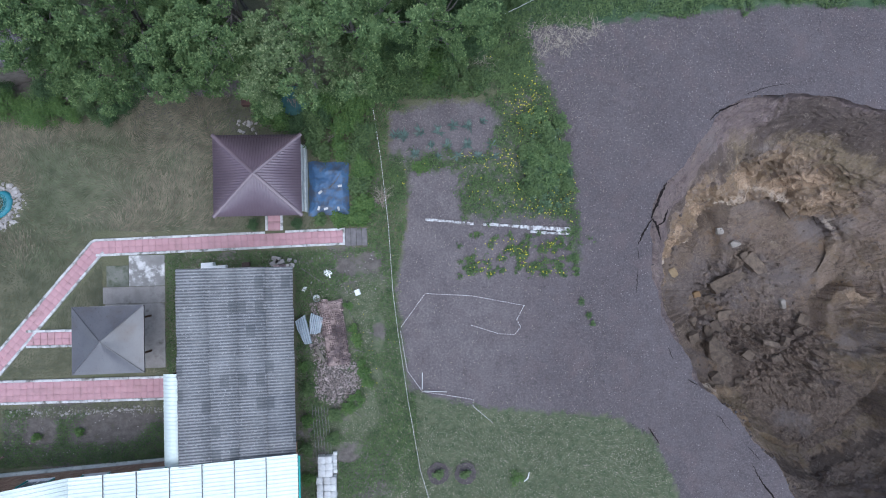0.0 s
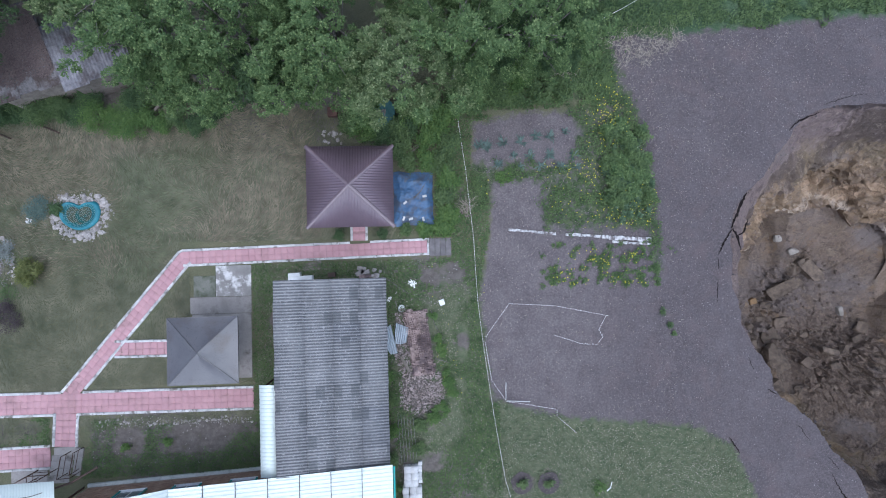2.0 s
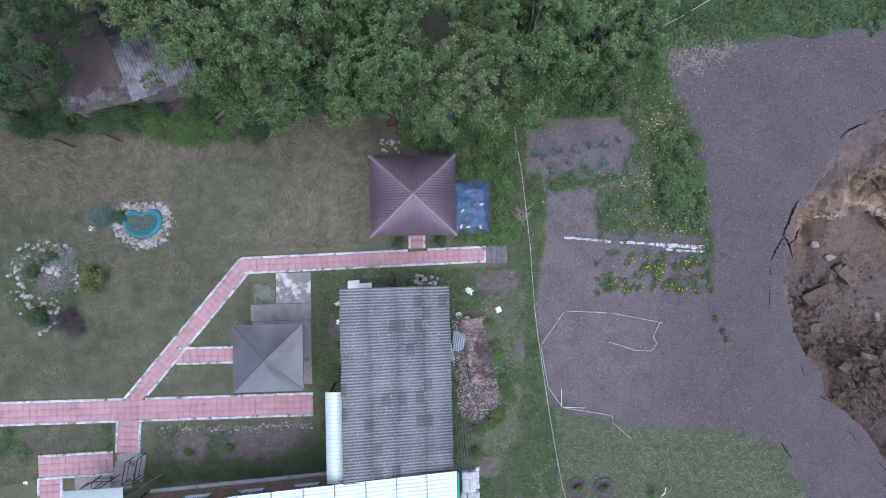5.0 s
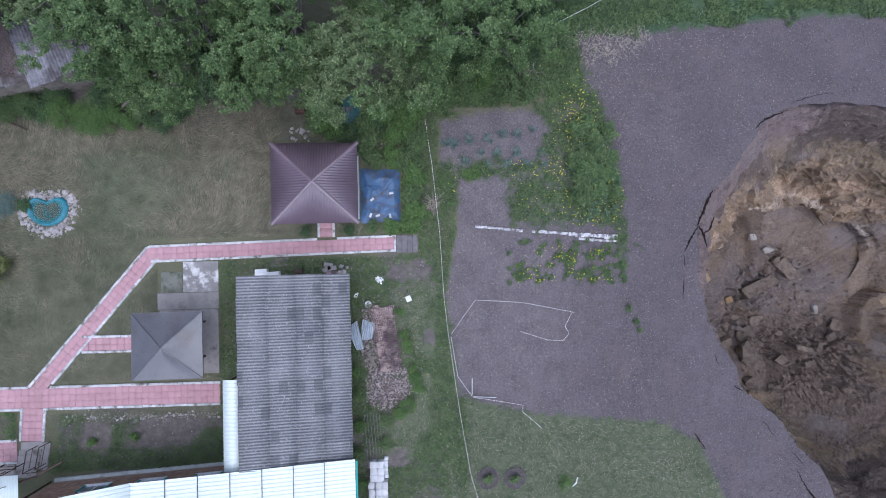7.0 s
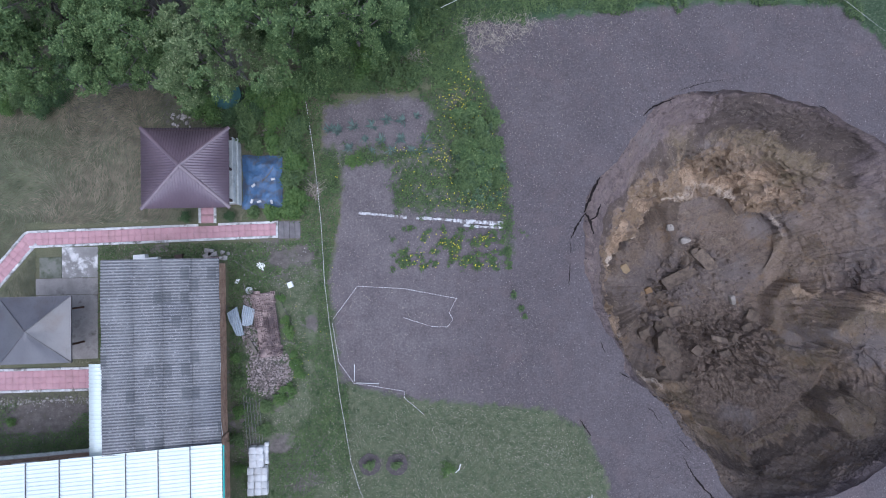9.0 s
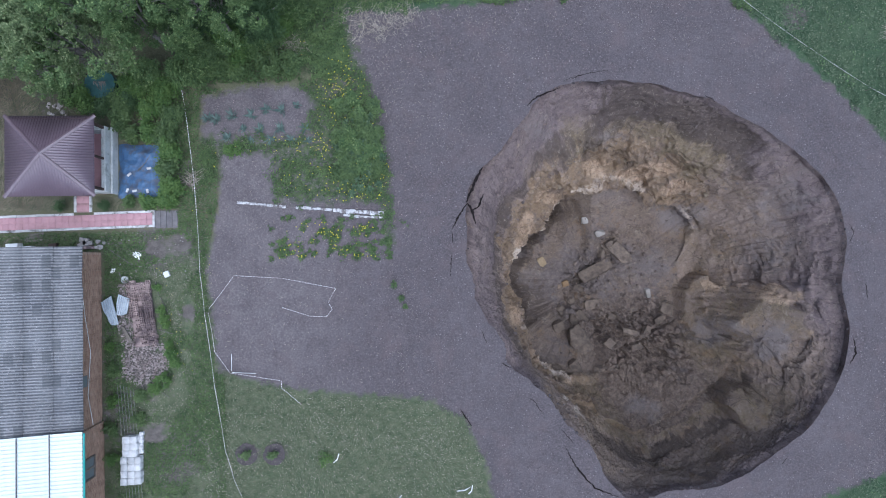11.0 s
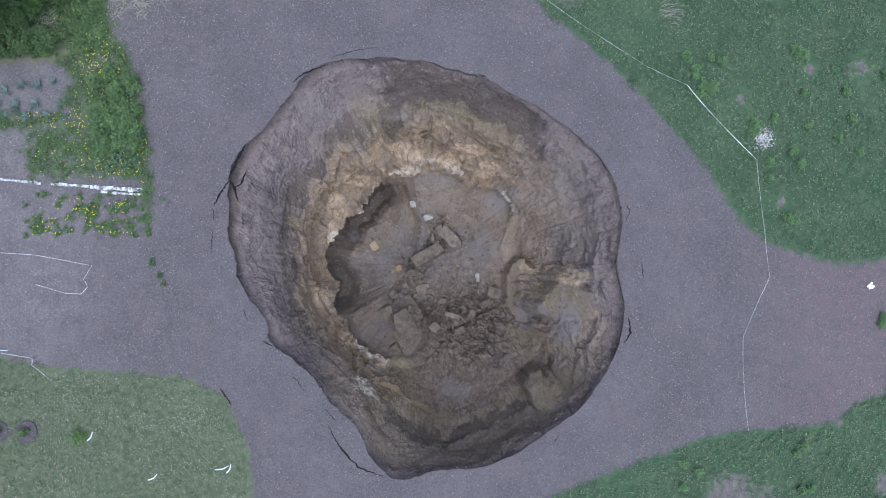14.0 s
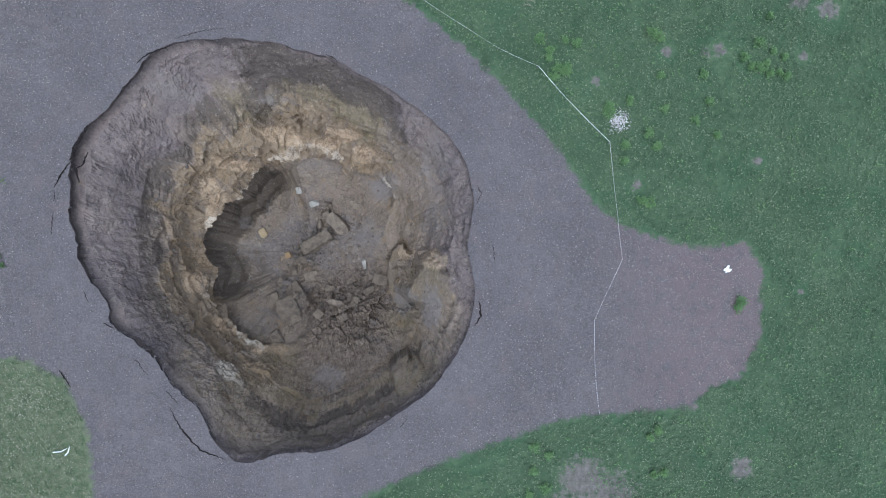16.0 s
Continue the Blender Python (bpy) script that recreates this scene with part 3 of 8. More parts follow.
def slumped(x, y, z, wob):
    """Height with the slumped masses laid over the slope, and how far inside one a place is."""
    deep = 0.0
    for (cx, cy), (a, b), h, gx, gy, soft in SLUMPS:
        q = (abs((x - cx) / a) ** 2.6 + abs((y - cy) / b) ** 2.6) ** (1 / 2.6) + 0.34 * wob
        if q < 1.0:
            k = min((1.0 - q) / soft, 1.0)
            k = k * k * (3 - 2 * k)
            top = h + gx * (x - cx) + gy * (y - cy) - 0.5 * q ** 4 + 0.15 * wob
            if top > z:
                z += (top - z) * k
                deep = max(deep, k)
    return z, deep


def build_pit():
    """Rings from the apron over the rim, shelf, lip and undercut down to the floor of rubble."""
    th = np.arange(NA) * math.tau / NA
    un = round_the(UNDER, th)
    rim, lip = rim_at(th), round_the(LIP, th) + jag(th, 11, 1.0) * np.clip(un / 0.4 + 0.2, 0.05, 1)
    rings_at = [round_the(c, th) + jag(th, 80 + i, 0.34) for i, c in enumerate(BOWL)]
    lz = -round_the(LIP_Z, th)
    seam = np.clip(round_the(CLAY_SEAM, th), 0, 1)
    hollow = np.clip(un / 0.4, 0, 1)
    west = about(th, 165, 60, 30)
    lip_low = lz - 0.25 - hollow * (0.8 + 0.75 * west)
    cave = np.clip(about(th, 137, 25, 22) + 0.7 * about(th, 189, 15, 12), 0, 1)
    toe = np.where(un > 0, lip - 0.35 + 0.55 * cave, lip + un)
    toe_z = hollow * (-9.4 - 1.1 * west - 1.8 * cave) + (1 - hollow) * (lz - 0.45)
    gape = np.clip(about(th, 150, 32) + about(th, 195, 12, 8) + about(th, 237, 9, 6) + 0.5 * about(th, 205, 45, 20) + 0.55 * about(th, 118, 26, 14) + about(th, 340, 10, 8) + 2.2 * jag(th, 31, 0.9), 0, 1) * 0.8
    crease = about(th, 285, 38) * np.clip(0.55 + 1.6 * jag(th, 41, 1.0), 0.1, 1)
    c1, c2, c3, c4, c5 = rings_at
    stations = [(rim + 1.9, 0 * th - 0.03, -3), (rim + 1.5, 0 * th + 0.012, -2), (rim + 0.5, 0 * th + 0.01, -1), (rim + 0.03, 0 * th - 0.01, -0.1), (rim + 0.5 * gape - 0.06, 0 * th - 0.4 - 0.4 * gape, 0.03), (0.62 * rim + 0.38 * c1, 0 * th - 0.9 + 0.35 * about(th, 157, 18), 0.15),
                (c1, 0 * th - 1.5, 0.3), (c2, 0 * th - 3.0, 0.65), (c3, 0 * th - 4.5, 1.0), (c4 + 0.15 * crease, -6.0 - 0.6 * crease, 1.3), (c4 - 0.5 * crease - 0.05, -6.05 - 0.1 * crease, 1.36), (c5, -7.5 + 0 * th, 1.65), (lip + 0.3, lz + 0.25, 1.9), (lip, lz, 2.0),
                (lip + un * 0.8 * hollow - 0.35 * (1 - hollow), lz - 0.1 - 0.25 * hollow, 2.25), (lip + un * hollow - 0.7 * (1 - hollow), lip_low, 2.6), (toe, toe_z, 3.0)]
    steps = [2, 3, 3, 2, 4, 8, 13, 15, 15, 4, 14, 14, 5, 6, 6, 8]
    R, Z, S = [], [], []
    for (r0, z0, s0), (r1, z1, s1), k in zip(stations, stations[1:], steps):
        for j in range(k):
            f = j / k
            R.append(r0 + (r1 - r0) * f)
            Z.append(z0 + (z1 - z0) * f)
            S.append(s0 + (s1 - s0) * f)
    r_end, z_end, s_end = stations[-1]
    for j in range(84):
        f = j / 83
        R.append(r_end * (1 - f) + 0.05 * f)
        rise = (1 - f) ** (1.3 + 0.8 * west)
        Z.append(z_end * rise - 11.9 * (1 - rise))
        S.append(s_end + f)
    R, Z, S = np.array(R), np.array(Z), np.array(S)
    Z[sum(steps):] -= (0.9 * cave)[None, :] * within(S[sum(steps):], 2.95, 3.17, 0.12)[:, None]
    # ease the banks between the contour lines, except at the foot of the southern wall
    a, b = sum(steps[:5]), sum(steps[:12])
    keep = (1 - about(th, 285, 46, 20))[None, :]
    for _ in range(10):
        for W in (R, Z):
            W[a + 1:b - 1] += 0.5 * keep * ((W[a:b - 2] + W[a + 2:b]) / 2 - W[a + 1:b - 1])
    T = np.broadcast_to(th, R.shape)
    X, Y = PIT[0] + R * np.cos(T), PIT[1] + R * np.sin(T)
    V = np.stack([X, Y, Z], -1).reshape(-1, 3)
    rings = len(R)
    floor_from = sum(steps)
    mound = np.zeros(len(V))
    calm = 1 - 0.75 * about(th, 22, 42, 25)
    rough_all = np.clip(seam * 1.7 - 0.7, 0, 1)[None, :] * within(S, 1.0, 2.5, 0.5)[:, None]
    rough_all = np.maximum(rough_all, 0.45 * about(th, 348, 24)[None, :] * within(S, 0.15, 1.5, 0.3)[:, None])
    for i in range(sum(steps[:4]), rings):
        on_floor = i >= floor_from
        for j in range(NA):
            k = i * NA + j
            x, y, z = V[k]
            d = crumble(x, y, z, 0.4)
            e = crumble(x, y, z + 30, 1.4)
            g = crumble(x, y, z + 60, 4.2)
            if on_floor:
                # ridge of broken clay over a dusty floor
                rough = math.exp(-(ridge_distance(x, y) / 2.0) ** 2)
                block = blocky(x, y, 0, 1.1) * rough if rough > 0.05 else 0.0
                fine = blocky(x, y, 5, 2.6) * rough if rough > 0.05 else 0.0
                V[k, 2] += 0.22 * d + 0.05 * e + (0.2 * e + 0.14 * abs(g) + 0.5 * block + 0.38 * fine - 0.2) * rough
            else:
                rough = rough_all[i, j]
                amount = min(max(float(S[i]), 0.0) / 0.1, 1.0)
                near_lip = 0.5 + 0.5 * min(abs(S[i] - 2.0) / 0.3, 1.0)
                crag = min(max(2.2 * crumble(x, y, z + 90, 0.5) + 0.3 + rough, 0.0), 1.3) * calm[j]
                ledge = z / 1.3 + 0.9 * d + 0.25 * e
                ledge = (ledge - math.floor(ledge)) ** 3 - 0.25
                wx, wy, wz = x + 0.35 * e, y + 0.35 * g, z + 0.3 * d
                upper = max(0.0, 1.0 - max(S[i] - 1.0, 0.0) / 0.4)
                rill = 1 - 2 * abs(noise.noise(Vector((9 * math.cos(th[j]), 9 * math.sin(th[j]), 1.3 * S[i] + 0.5 * d))))
                flake = 3.2 * crumble(wx, wy, wz + 150, 0.75) + 0.3 * e
                flake = math.floor(flake) + min((flake - math.floor(flake)) * 4, 1.0)
                push = 0.28 * d + ((0.05 - 0.025 * upper) * e + 0.04 * g) * (1 - 0.6 * min(rough, 1.0)) - 0.14 * upper * max(rill - 0.55, 0.0)
                if crag > 0.02:
                    push += crag * (1 - 0.85 * min(rough, 1.0)) * (0.05 * flake + 0.035 * (blocky(wx, wy, wz, 2.4) - 0.5) + 0.03 * (blocky(wx, wy, wz, 5.2) - 0.5))
                if rough > 0.05:
                    slab_ = 2.6 * noise.noise(Vector((0.8 * x + 0.6 * z, 0.8 * y, z + 200)) * 0.42) + 1.1 * noise.noise(Vector((x, 0.7 * y, z + 70)) * 1.1) + 0.12 * e
                    slab_ = math.floor(slab_) + min((slab_ - math.floor(slab_)) * 6, 1.0)
                    push += rough * (0.3 * ledge + 0.5 * slab_ + 0.12 * (blocky(0.7 * wx, wy, 0.7 * wz, 0.7) - 0.5))
                push *= 1 - 0.5 * slumped(x, y, z, crumble(x, y, 0, 0.8))[1]
                push *= amount * near_lip
                V[k, 0] -= 0.85 * push * math.cos(th[j])
                V[k, 1] -= 0.85 * push * math.sin(th[j])
                V[k, 2] += 0.5 * push
                if S[i] > 1.5:
                    heap = math.exp(-(((x - 26.6) / 3.4) ** 2 + ((y + 8.4) / 2.9) ** 2))
                    if heap > 0.05:
                        V[k, 2] += heap * (0.55 * blocky(x, y, 0, 1.3) + 0.4 * blocky(x, y, 5, 2.8) + 0.2 * abs(g) - 0.3)
            if S[i] > 0.3:
                V[k, 2], mound[k] = slumped(V[k, 0], V[k, 1], V[k, 2], crumble(x, y, 0, 0.8) + 0.2 * crumble(x, y, 9, 1.6))
    i = (np.arange(rings - 1)[:, None] * NA + np.arange(NA)[None, :])
    nxt = (np.arange(rings - 1)[:, None] * NA + (np.arange(NA)[None, :] + 1) % NA)
    F = np.stack([i, i + NA, nxt + NA, nxt], -1).reshape(-1, 4)
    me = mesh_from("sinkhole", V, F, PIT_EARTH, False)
    me.polygons.foreach_set("use_smooth", np.arange(len(F)) >= floor_from * NA)
    me.materials.append(GROUND)
    which = np.zeros(len(F), dtype=np.int32)
    which[: sum(steps[:3]) * NA] = 1
    me.polygons.foreach_set("material_index", which)
    zone_attributes(me)
    loose = np.array([crumble(x, y, 40.0, 0.35) for x, y, z in V[::3]]).repeat(3)[:len(V)].reshape(rings, NA)
    st = S[:, None] + 0.32 * loose * within(S, 0.4, 1.9, 0.5)[:, None]
    clay = within(st, 1.0, 2.5, 0.35) * seam[None, :]
    # dark earth bands, with shade painted under the lip and at the southern wall's foot
    damp_and_shade = (1.0 * about(th, 78, 28) * within(st, 0.05, 0.7, 0.15) + 0.78 * about(th, 150, 62) * within(st, 0.72, 1.05, 0.15) + 0.3 * about(th, 225, 28) * within(st, 0.2, 0.95, 0.2)
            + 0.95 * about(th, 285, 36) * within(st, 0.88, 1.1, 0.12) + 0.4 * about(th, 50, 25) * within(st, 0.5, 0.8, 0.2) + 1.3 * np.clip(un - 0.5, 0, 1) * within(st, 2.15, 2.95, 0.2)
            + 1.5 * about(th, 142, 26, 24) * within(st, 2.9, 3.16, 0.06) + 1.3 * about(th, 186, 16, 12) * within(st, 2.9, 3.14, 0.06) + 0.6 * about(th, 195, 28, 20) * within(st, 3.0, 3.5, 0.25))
    olive = np.clip(0.62 * about(th, 272, 40) * within(st, 1.05, 2.2, 0.3) + 0.75 * about(th, 85, 35) * within(st, 0.6, 1.3, 0.3) + 0.6 * about(th, 335, 20) * within(st, 1.2, 2.2, 0.3), 0, 1)
    mound = mound.reshape(rings, NA)
    st = st + (0.95 * about(th, 290, 58, 30) + 0.4 * about(th, 50, 40, 30) + 0.5 * about(th, 222, 26, 20)) * within(st, 0.05, 1.2, 0.3)
    clay = np.maximum(clay, 0.32 * mound)
    olive = np.maximum(olive, 0.5 * mound)
    damp_and_shade = damp_and_shade * (1 - 0.6 * mound)
    edge = within(st, 1.86, 2.2, 0.12) * hollow[None, :]
    for key, val in (("clay_seam", clay), ("damp_and_shade_seam", damp_and_shade), ("olive_seam", olive), ("stage", np.where(mound > 0, np.minimum(st, 1.6), st)), ("lip_edge", edge)):
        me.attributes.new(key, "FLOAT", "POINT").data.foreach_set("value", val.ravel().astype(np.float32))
    silt = np.zeros(len(V))
    for x, y, a, b, k in ((29.7, 1.0, 1.4, 1.2, 0.9), (33.2, -8.0, 0.75, 1.7, 1.0), (31.2, -7.7, 1.2, 1.6, 0.8), (27.8, -2.6, 2.2, 1.6, 0.6), (18.6, -3.4, 1.6, 1.3, 0.6), (18.0, -1.2, 1.0, 0.6, 0.6), (25.4, -13.4, 1.6, 0.9, 0.7), (29.0, -10.2, 1.2, 1.2, 0.4), (33.6, 1.6, 1.2, 1.8, 0.6), (33.6, -1.6, 1.0, 2.0, 0.6), (17.0, 6.4, 1.5, 1.2, 0.5), (22.6, 6.6, 1.6, 0.6, 0.5)):
        silt = np.maximum(silt, k * np.clip(1.6 - 1.2 * np.hypot((V[:, 0] - x) / a, (V[:, 1] - y) / b), 0, 1))
    peach = np.zeros(len(V))
    for x, y, a, b, k in ((22.4, 4.7, 1.4, 0.6, 1.0), (26.4, 4.4, 1.9, 0.5, 1.0), (28.4, 3.2, 0.9, 0.5, 0.9), (17.2, 0.6, 0.7, 1.0, 0.9), (16.7, -1.6, 0.5, 1.4, 0.9), (18.7, 2.6, 1.2, 0.5, 0.8), (18.4, -9.2, 1.3, 1.0, 0.7), (16.0, -6.0, 0.7, 1.2, 0.6), (30.4, 0.4, 0.5, 1.0, 0.5), (33.4, -4.8, 0.9, 0.8, 0.6), (31.6, -4.2, 1.2, 0.6, 0.5), (20.6, -11.2, 1.0, 0.5, 0.6)):
        peach = np.maximum(peach, k * np.clip(1.7 - 1.2 * np.hypot((V[:, 0] - x) / a, (V[:, 1] - y) / b), 0, 1))
    peach *= (S < 2.15).repeat(NA)
    me.attributes.new("peach", "FLOAT", "POINT").data.foreach_set("value", peach.astype(np.float32))
    heap = np.clip(1.7 - 1.15 * np.minimum(np.hypot((V[:, 0] - 26.4) / 3.3, (V[:, 1] + 8.3) / 2.9), np.hypot((V[:, 0] - 26.8) / 3.6, (V[:, 1] + 12.0) / 2.9)), 0, 1) * (S > 1.2).repeat(NA)
    me.attributes.new("heap", "FLOAT", "POINT").data.foreach_set("value", heap.astype(np.float32))
    me.attributes.new("silt", "FLOAT", "POINT").data.foreach_set("value", silt.astype(np.float32))
    run = np.stack([11 * np.cos(T), 11 * np.sin(T), np.broadcast_to(1.6 * S[:, None], T.shape)], -1)
    me.attributes.new("down_slope", "FLOAT_VECTOR", "POINT").data.foreach_set("vector", run.ravel().astype(np.float32))
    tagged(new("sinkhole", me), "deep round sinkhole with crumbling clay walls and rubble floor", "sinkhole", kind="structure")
    return V.reshape(rings, NA, 3), S[:, None] + 0 * T, floor_from


PIT_ALL, PIT_STAGE, PIT_FLOOR = build_pit()
PIT_V = PIT_ALL[PIT_FLOOR:].reshape(-1, 3)
# ---- materials of built things ----
PINK = surface("pink_tile", (0.4, 0.228, 0.25), (0.47, 0.28, 0.302), 1.2, 40, 0.85, 0.2, 0.01, vary=0.05, stain=(0.3, 0.18, 0.185), stain_scale=0.6, stain_at=(0.52, 0.7))
MORTAR = surface("mortar", (0.29, 0.175, 0.18), (0.38, 0.245, 0.25), 3, 40, 0.95)
KERB = surface("whitewashed_kerb", (0.38, 0.37, 0.375), (0.6, 0.59, 0.6), 3.5, 35, 0.85, 0.4, 0.02, vary=0.14, stain=(0.17, 0.155, 0.14), stain_scale=2.2, stain_at=(0.53, 0.64))
CONCRETE = surface("old_concrete", (0.21, 0.19, 0.182), (0.35, 0.325, 0.315), 1.1, 30, 0.9, 0.35, 0.02, vary=0.1, stain=(0.12, 0.105, 0.095), stain_scale=1.1, stain_at=(0.52, 0.66))
WHITENED = surface("whitened_concrete", (0.19, 0.18, 0.175), (0.3, 0.285, 0.28), 1.5, 30, 0.9, 0.35, 0.02, stain=(0.58, 0.56, 0.56), stain_scale=0.75, stain_at=(0.5, 0.58))
STEP = surface("dark_step", (0.12, 0.11, 0.115), (0.18, 0.165, 0.17), 3, 40, 0.9, 0.3, vary=0.12)
MAROON = surface("maroon_sheet_metal", (0.112, 0.079, 0.1), (0.138, 0.1, 0.124), 0.8, 12, 0.4, 0.08, 0.005, metal=0.0, spec=0.7, coat=0.25, island=0.04)
MAROON_CAP = surface("maroon_ridge_cap", (0.125, 0.088, 0.106), (0.15, 0.108, 0.128), 2, 15, 0.4, 0.1, 0.005, metal=0.0, spec=0.9)
GREY_ROOF = surface("grey_roofing", (0.085, 0.08, 0.088), (0.112, 0.106, 0.115), 1.2, 25, 0.34, 0.1, 0.006, spec=0.7, coat=0.3, stain=(0.075, 0.06, 0.055), stain_scale=0.5, stain_at=(0.52, 0.7))
LIGHT_METAL = surface("pale_blue_sheet_metal", (0.56, 0.62, 0.61), (0.64, 0.7, 0.68), 0.5, 14, 0.4, 0.06, 0.004, metal=0.0, spec=0.5, vary=0.03)
BRICK = surface("orange_brick", (0.36, 0.22, 0.155), (0.5, 0.335, 0.245), 3, 25, 0.9, 0.4, 0.02, vary=0.25, island=0.2)
BRICK_WALL = surface("brick_joint", (0.33, 0.24, 0.19), (0.44, 0.34, 0.27), 4, 30, 0.95, 0.4)
LIME = surface("limewashed_wall", (0.42, 0.43, 0.42), (0.58, 0.59, 0.58), 1.6, 25, 0.9, 0.4, 0.02, stain=(0.24, 0.25, 0.23), stain_scale=1.4, stain_at=(0.54, 0.68))
WOOD = surface("grey_old_wood", (0.13, 0.11, 0.095), (0.23, 0.2, 0.175), 3, 30, 0.85, 0.4, 0.01, vary=0.2)
DARK_WOOD = surface("dark_painted_wood", (0.05, 0.035, 0.03), (0.09, 0.06, 0.05), 4, 30, 0.7, 0.2)
TEAL = surface("teal_paint", (0.03, 0.28, 0.26), (0.05, 0.36, 0.33), 3, 30, 0.5, 0.1, stain=(0.2, 0.25, 0.22))
WHITE = surface("white_paint", (0.68, 0.68, 0.68), (0.8, 0.8, 0.8), 3, 30, 0.6, 0.1, vary=0.08)
RUST = surface("rusty_iron", (0.06, 0.042, 0.038), (0.13, 0.08, 0.06), 6, 40, 0.8, 0.3, metal=0.4)
GLASS = Nodes("window_glass")
GLASS.set("Base Color", (0.2, 0.22, 0.23))
GLASS.set("Roughness", 0.06)
GLASS.set("Specular IOR Level", 0.7)
GLASS = GLASS.mat
TILE_SIZE = 0.35


def make_slate():
    """Grey corrugated sheet: darker in the hollows, paler on the crowns, one tone a sheet."""
    n = Nodes("weathered_asbestos_sheet")
    spot = n.tree.nodes.new("ShaderNodeNewGeometry").outputs["Position"]
    grime, fine = n.noise(1.3, 5.0, 0.65, spot), n.noise(18.0, 4.0, 0.7, spot)
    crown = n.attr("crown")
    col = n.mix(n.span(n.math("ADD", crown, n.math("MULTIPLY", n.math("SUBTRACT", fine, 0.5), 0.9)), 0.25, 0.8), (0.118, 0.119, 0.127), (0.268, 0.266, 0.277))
    col = n.mix(n.span(grime, 0.5, 0.72, 0.0, 0.45), col, (0.12, 0.12, 0.122))
    col = n.mix(n.span(n.noise(7.0, 4.0, 0.7, spot), 0.56, 0.66, 0.0, 0.5), col, (0.1, 0.1, 0.104))
    col = n.mix(n.span(n.noise(11.0, 4.0, 0.7, n.scaled(spot, 1, 1, 1, 0.3)), 0.57, 0.65, 0.0, 0.75), col, (0.4, 0.395, 0.4))
    col = n.mix(n.span(n.noise(0.5, 3.0, 0.5, spot), 0.5, 0.7, 0.0, 0.35), col, (0.27, 0.27, 0.275))
    snap = n.tree.nodes.new("ShaderNodeVectorMath")
    snap.operation = "SNAP"
    n.put(snap.inputs[0], spot)
    snap.inputs[1].default_value = (0.43, 0.61, 100.0)
    patch = n.tree.nodes.new("ShaderNodeTexWhiteNoise")
    n.put(patch.inputs[0], snap.outputs[0])
    col = n.mix(n.span(patch.outputs[0], 0.88, 0.885, 0.0, 0.55), col, (0.1, 0.105, 0.112))
    dark = n.span(n.each(), 0.86, 0.9)
    col = n.mix(1.0, col, n.mix(dark, n.mix(n.each(), (0.95,) * 3, (1.06,) * 3), (0.84, 0.85, 0.87)), "MULTIPLY")
    n.set("Base Color", col)
    n.set("Roughness", 0.92)
    n.set("Specular IOR Level", 0.15)
    n.bump(n.math("ADD", fine, grime), 0.4, 0.02)
    return n.mat


SLATE = make_slate()


def tile_mesh(name, sx, sy, h, mat, ease=0.012):
    """A low-cost bevelled tile, its base at z = 0."""
    a, b = sx / 2, sy / 2
    V = [(-a, -b, 0), (a, -b, 0), (a, b, 0), (-a, b, 0), (-a, -b, h - ease), (a, -b, h - ease), (a, b, h - ease), (-a, b, h - ease),
         (-a + ease, -b + ease, h), (a - ease, -b + ease, h), (a - ease, b - ease, h), (-a + ease, b - ease, h)]
    F = [(0, 1, 5, 4), (1, 2, 6, 5), (2, 3, 7, 6), (3, 0, 4, 7), (4, 5, 9, 8), (5, 6, 10, 9), (6, 7, 11, 10), (7, 4, 8, 11), (8, 9, 10, 11)]
    return mesh_from(name, V, F, mat)


TILE = tile_mesh("tile", TILE_SIZE - 0.006, TILE_SIZE - 0.006, 0.035, PINK, 0.004)
KERB_STONE = tile_mesh("kerb_stone", 0.98, 0.13, 0.1, KERB, 0.015)


def tiled_path(name, start, end, rows, label, kerbs=(True, True), gaps=((), ()), drop=0.0):
    """A straight path of square tiles between two whitewashed kerbs, along start to end."""
    rnd = random.Random(name + str(start))
    a, b = Vector((*start, 0)), Vector((*end, 0))
    length, turn = (b - a).length, math.degrees(math.atan2(b.y - a.y, b.x - a.x))
    path = thing(name, label, "path", "garden paths", "structure", (a.x, a.y, 0), turn)
    w = rows * TILE_SIZE / 2
    part("bed", slab((0, -w, -0.1), (length, w, 0.022 + drop)), MORTAR, path)
    cols = int(length / TILE_SIZE)
    for i in range(cols):
        for j in range(rows):
            t = part("tile", TILE, None, path)
            t.matrix_basis = pose((i + 0.5) * length / cols, -w + (j + 0.5) * TILE_SIZE, 0.016 + drop + rnd.uniform(-0.003, 0.004), rnd.uniform(-0.6, 0.6), rnd.uniform(-0.6, 0.6), rnd.uniform(-0.7, 0.7))
    for side, on, gap in zip((-1, 1), kerbs, gaps):
        at, runs = 0.0, []
        for lo, hi in (tuple(gap) + ((length, length),) if on else ()):
            if lo > at + 0.05:
                runs.append((at, lo))
            at = hi
        for lo, hi in runs:
            k = max(int(round(hi - lo)), 1)
            for i in range(k):
                s = part("kerb_stone", KERB_STONE, None, path)
                s.matrix_basis = pose(lo + (i + 0.5) * (hi - lo) / k, side * (w + 0.07), -0.015 + drop + rnd.uniform(-0.01, 0.012), rnd.uniform(-1.5, 1.5), 0, rnd.uniform(-0.8, 0.8)) @ Matrix.Diagonal(((hi - lo) / k, 1, 1, 1))
    return path


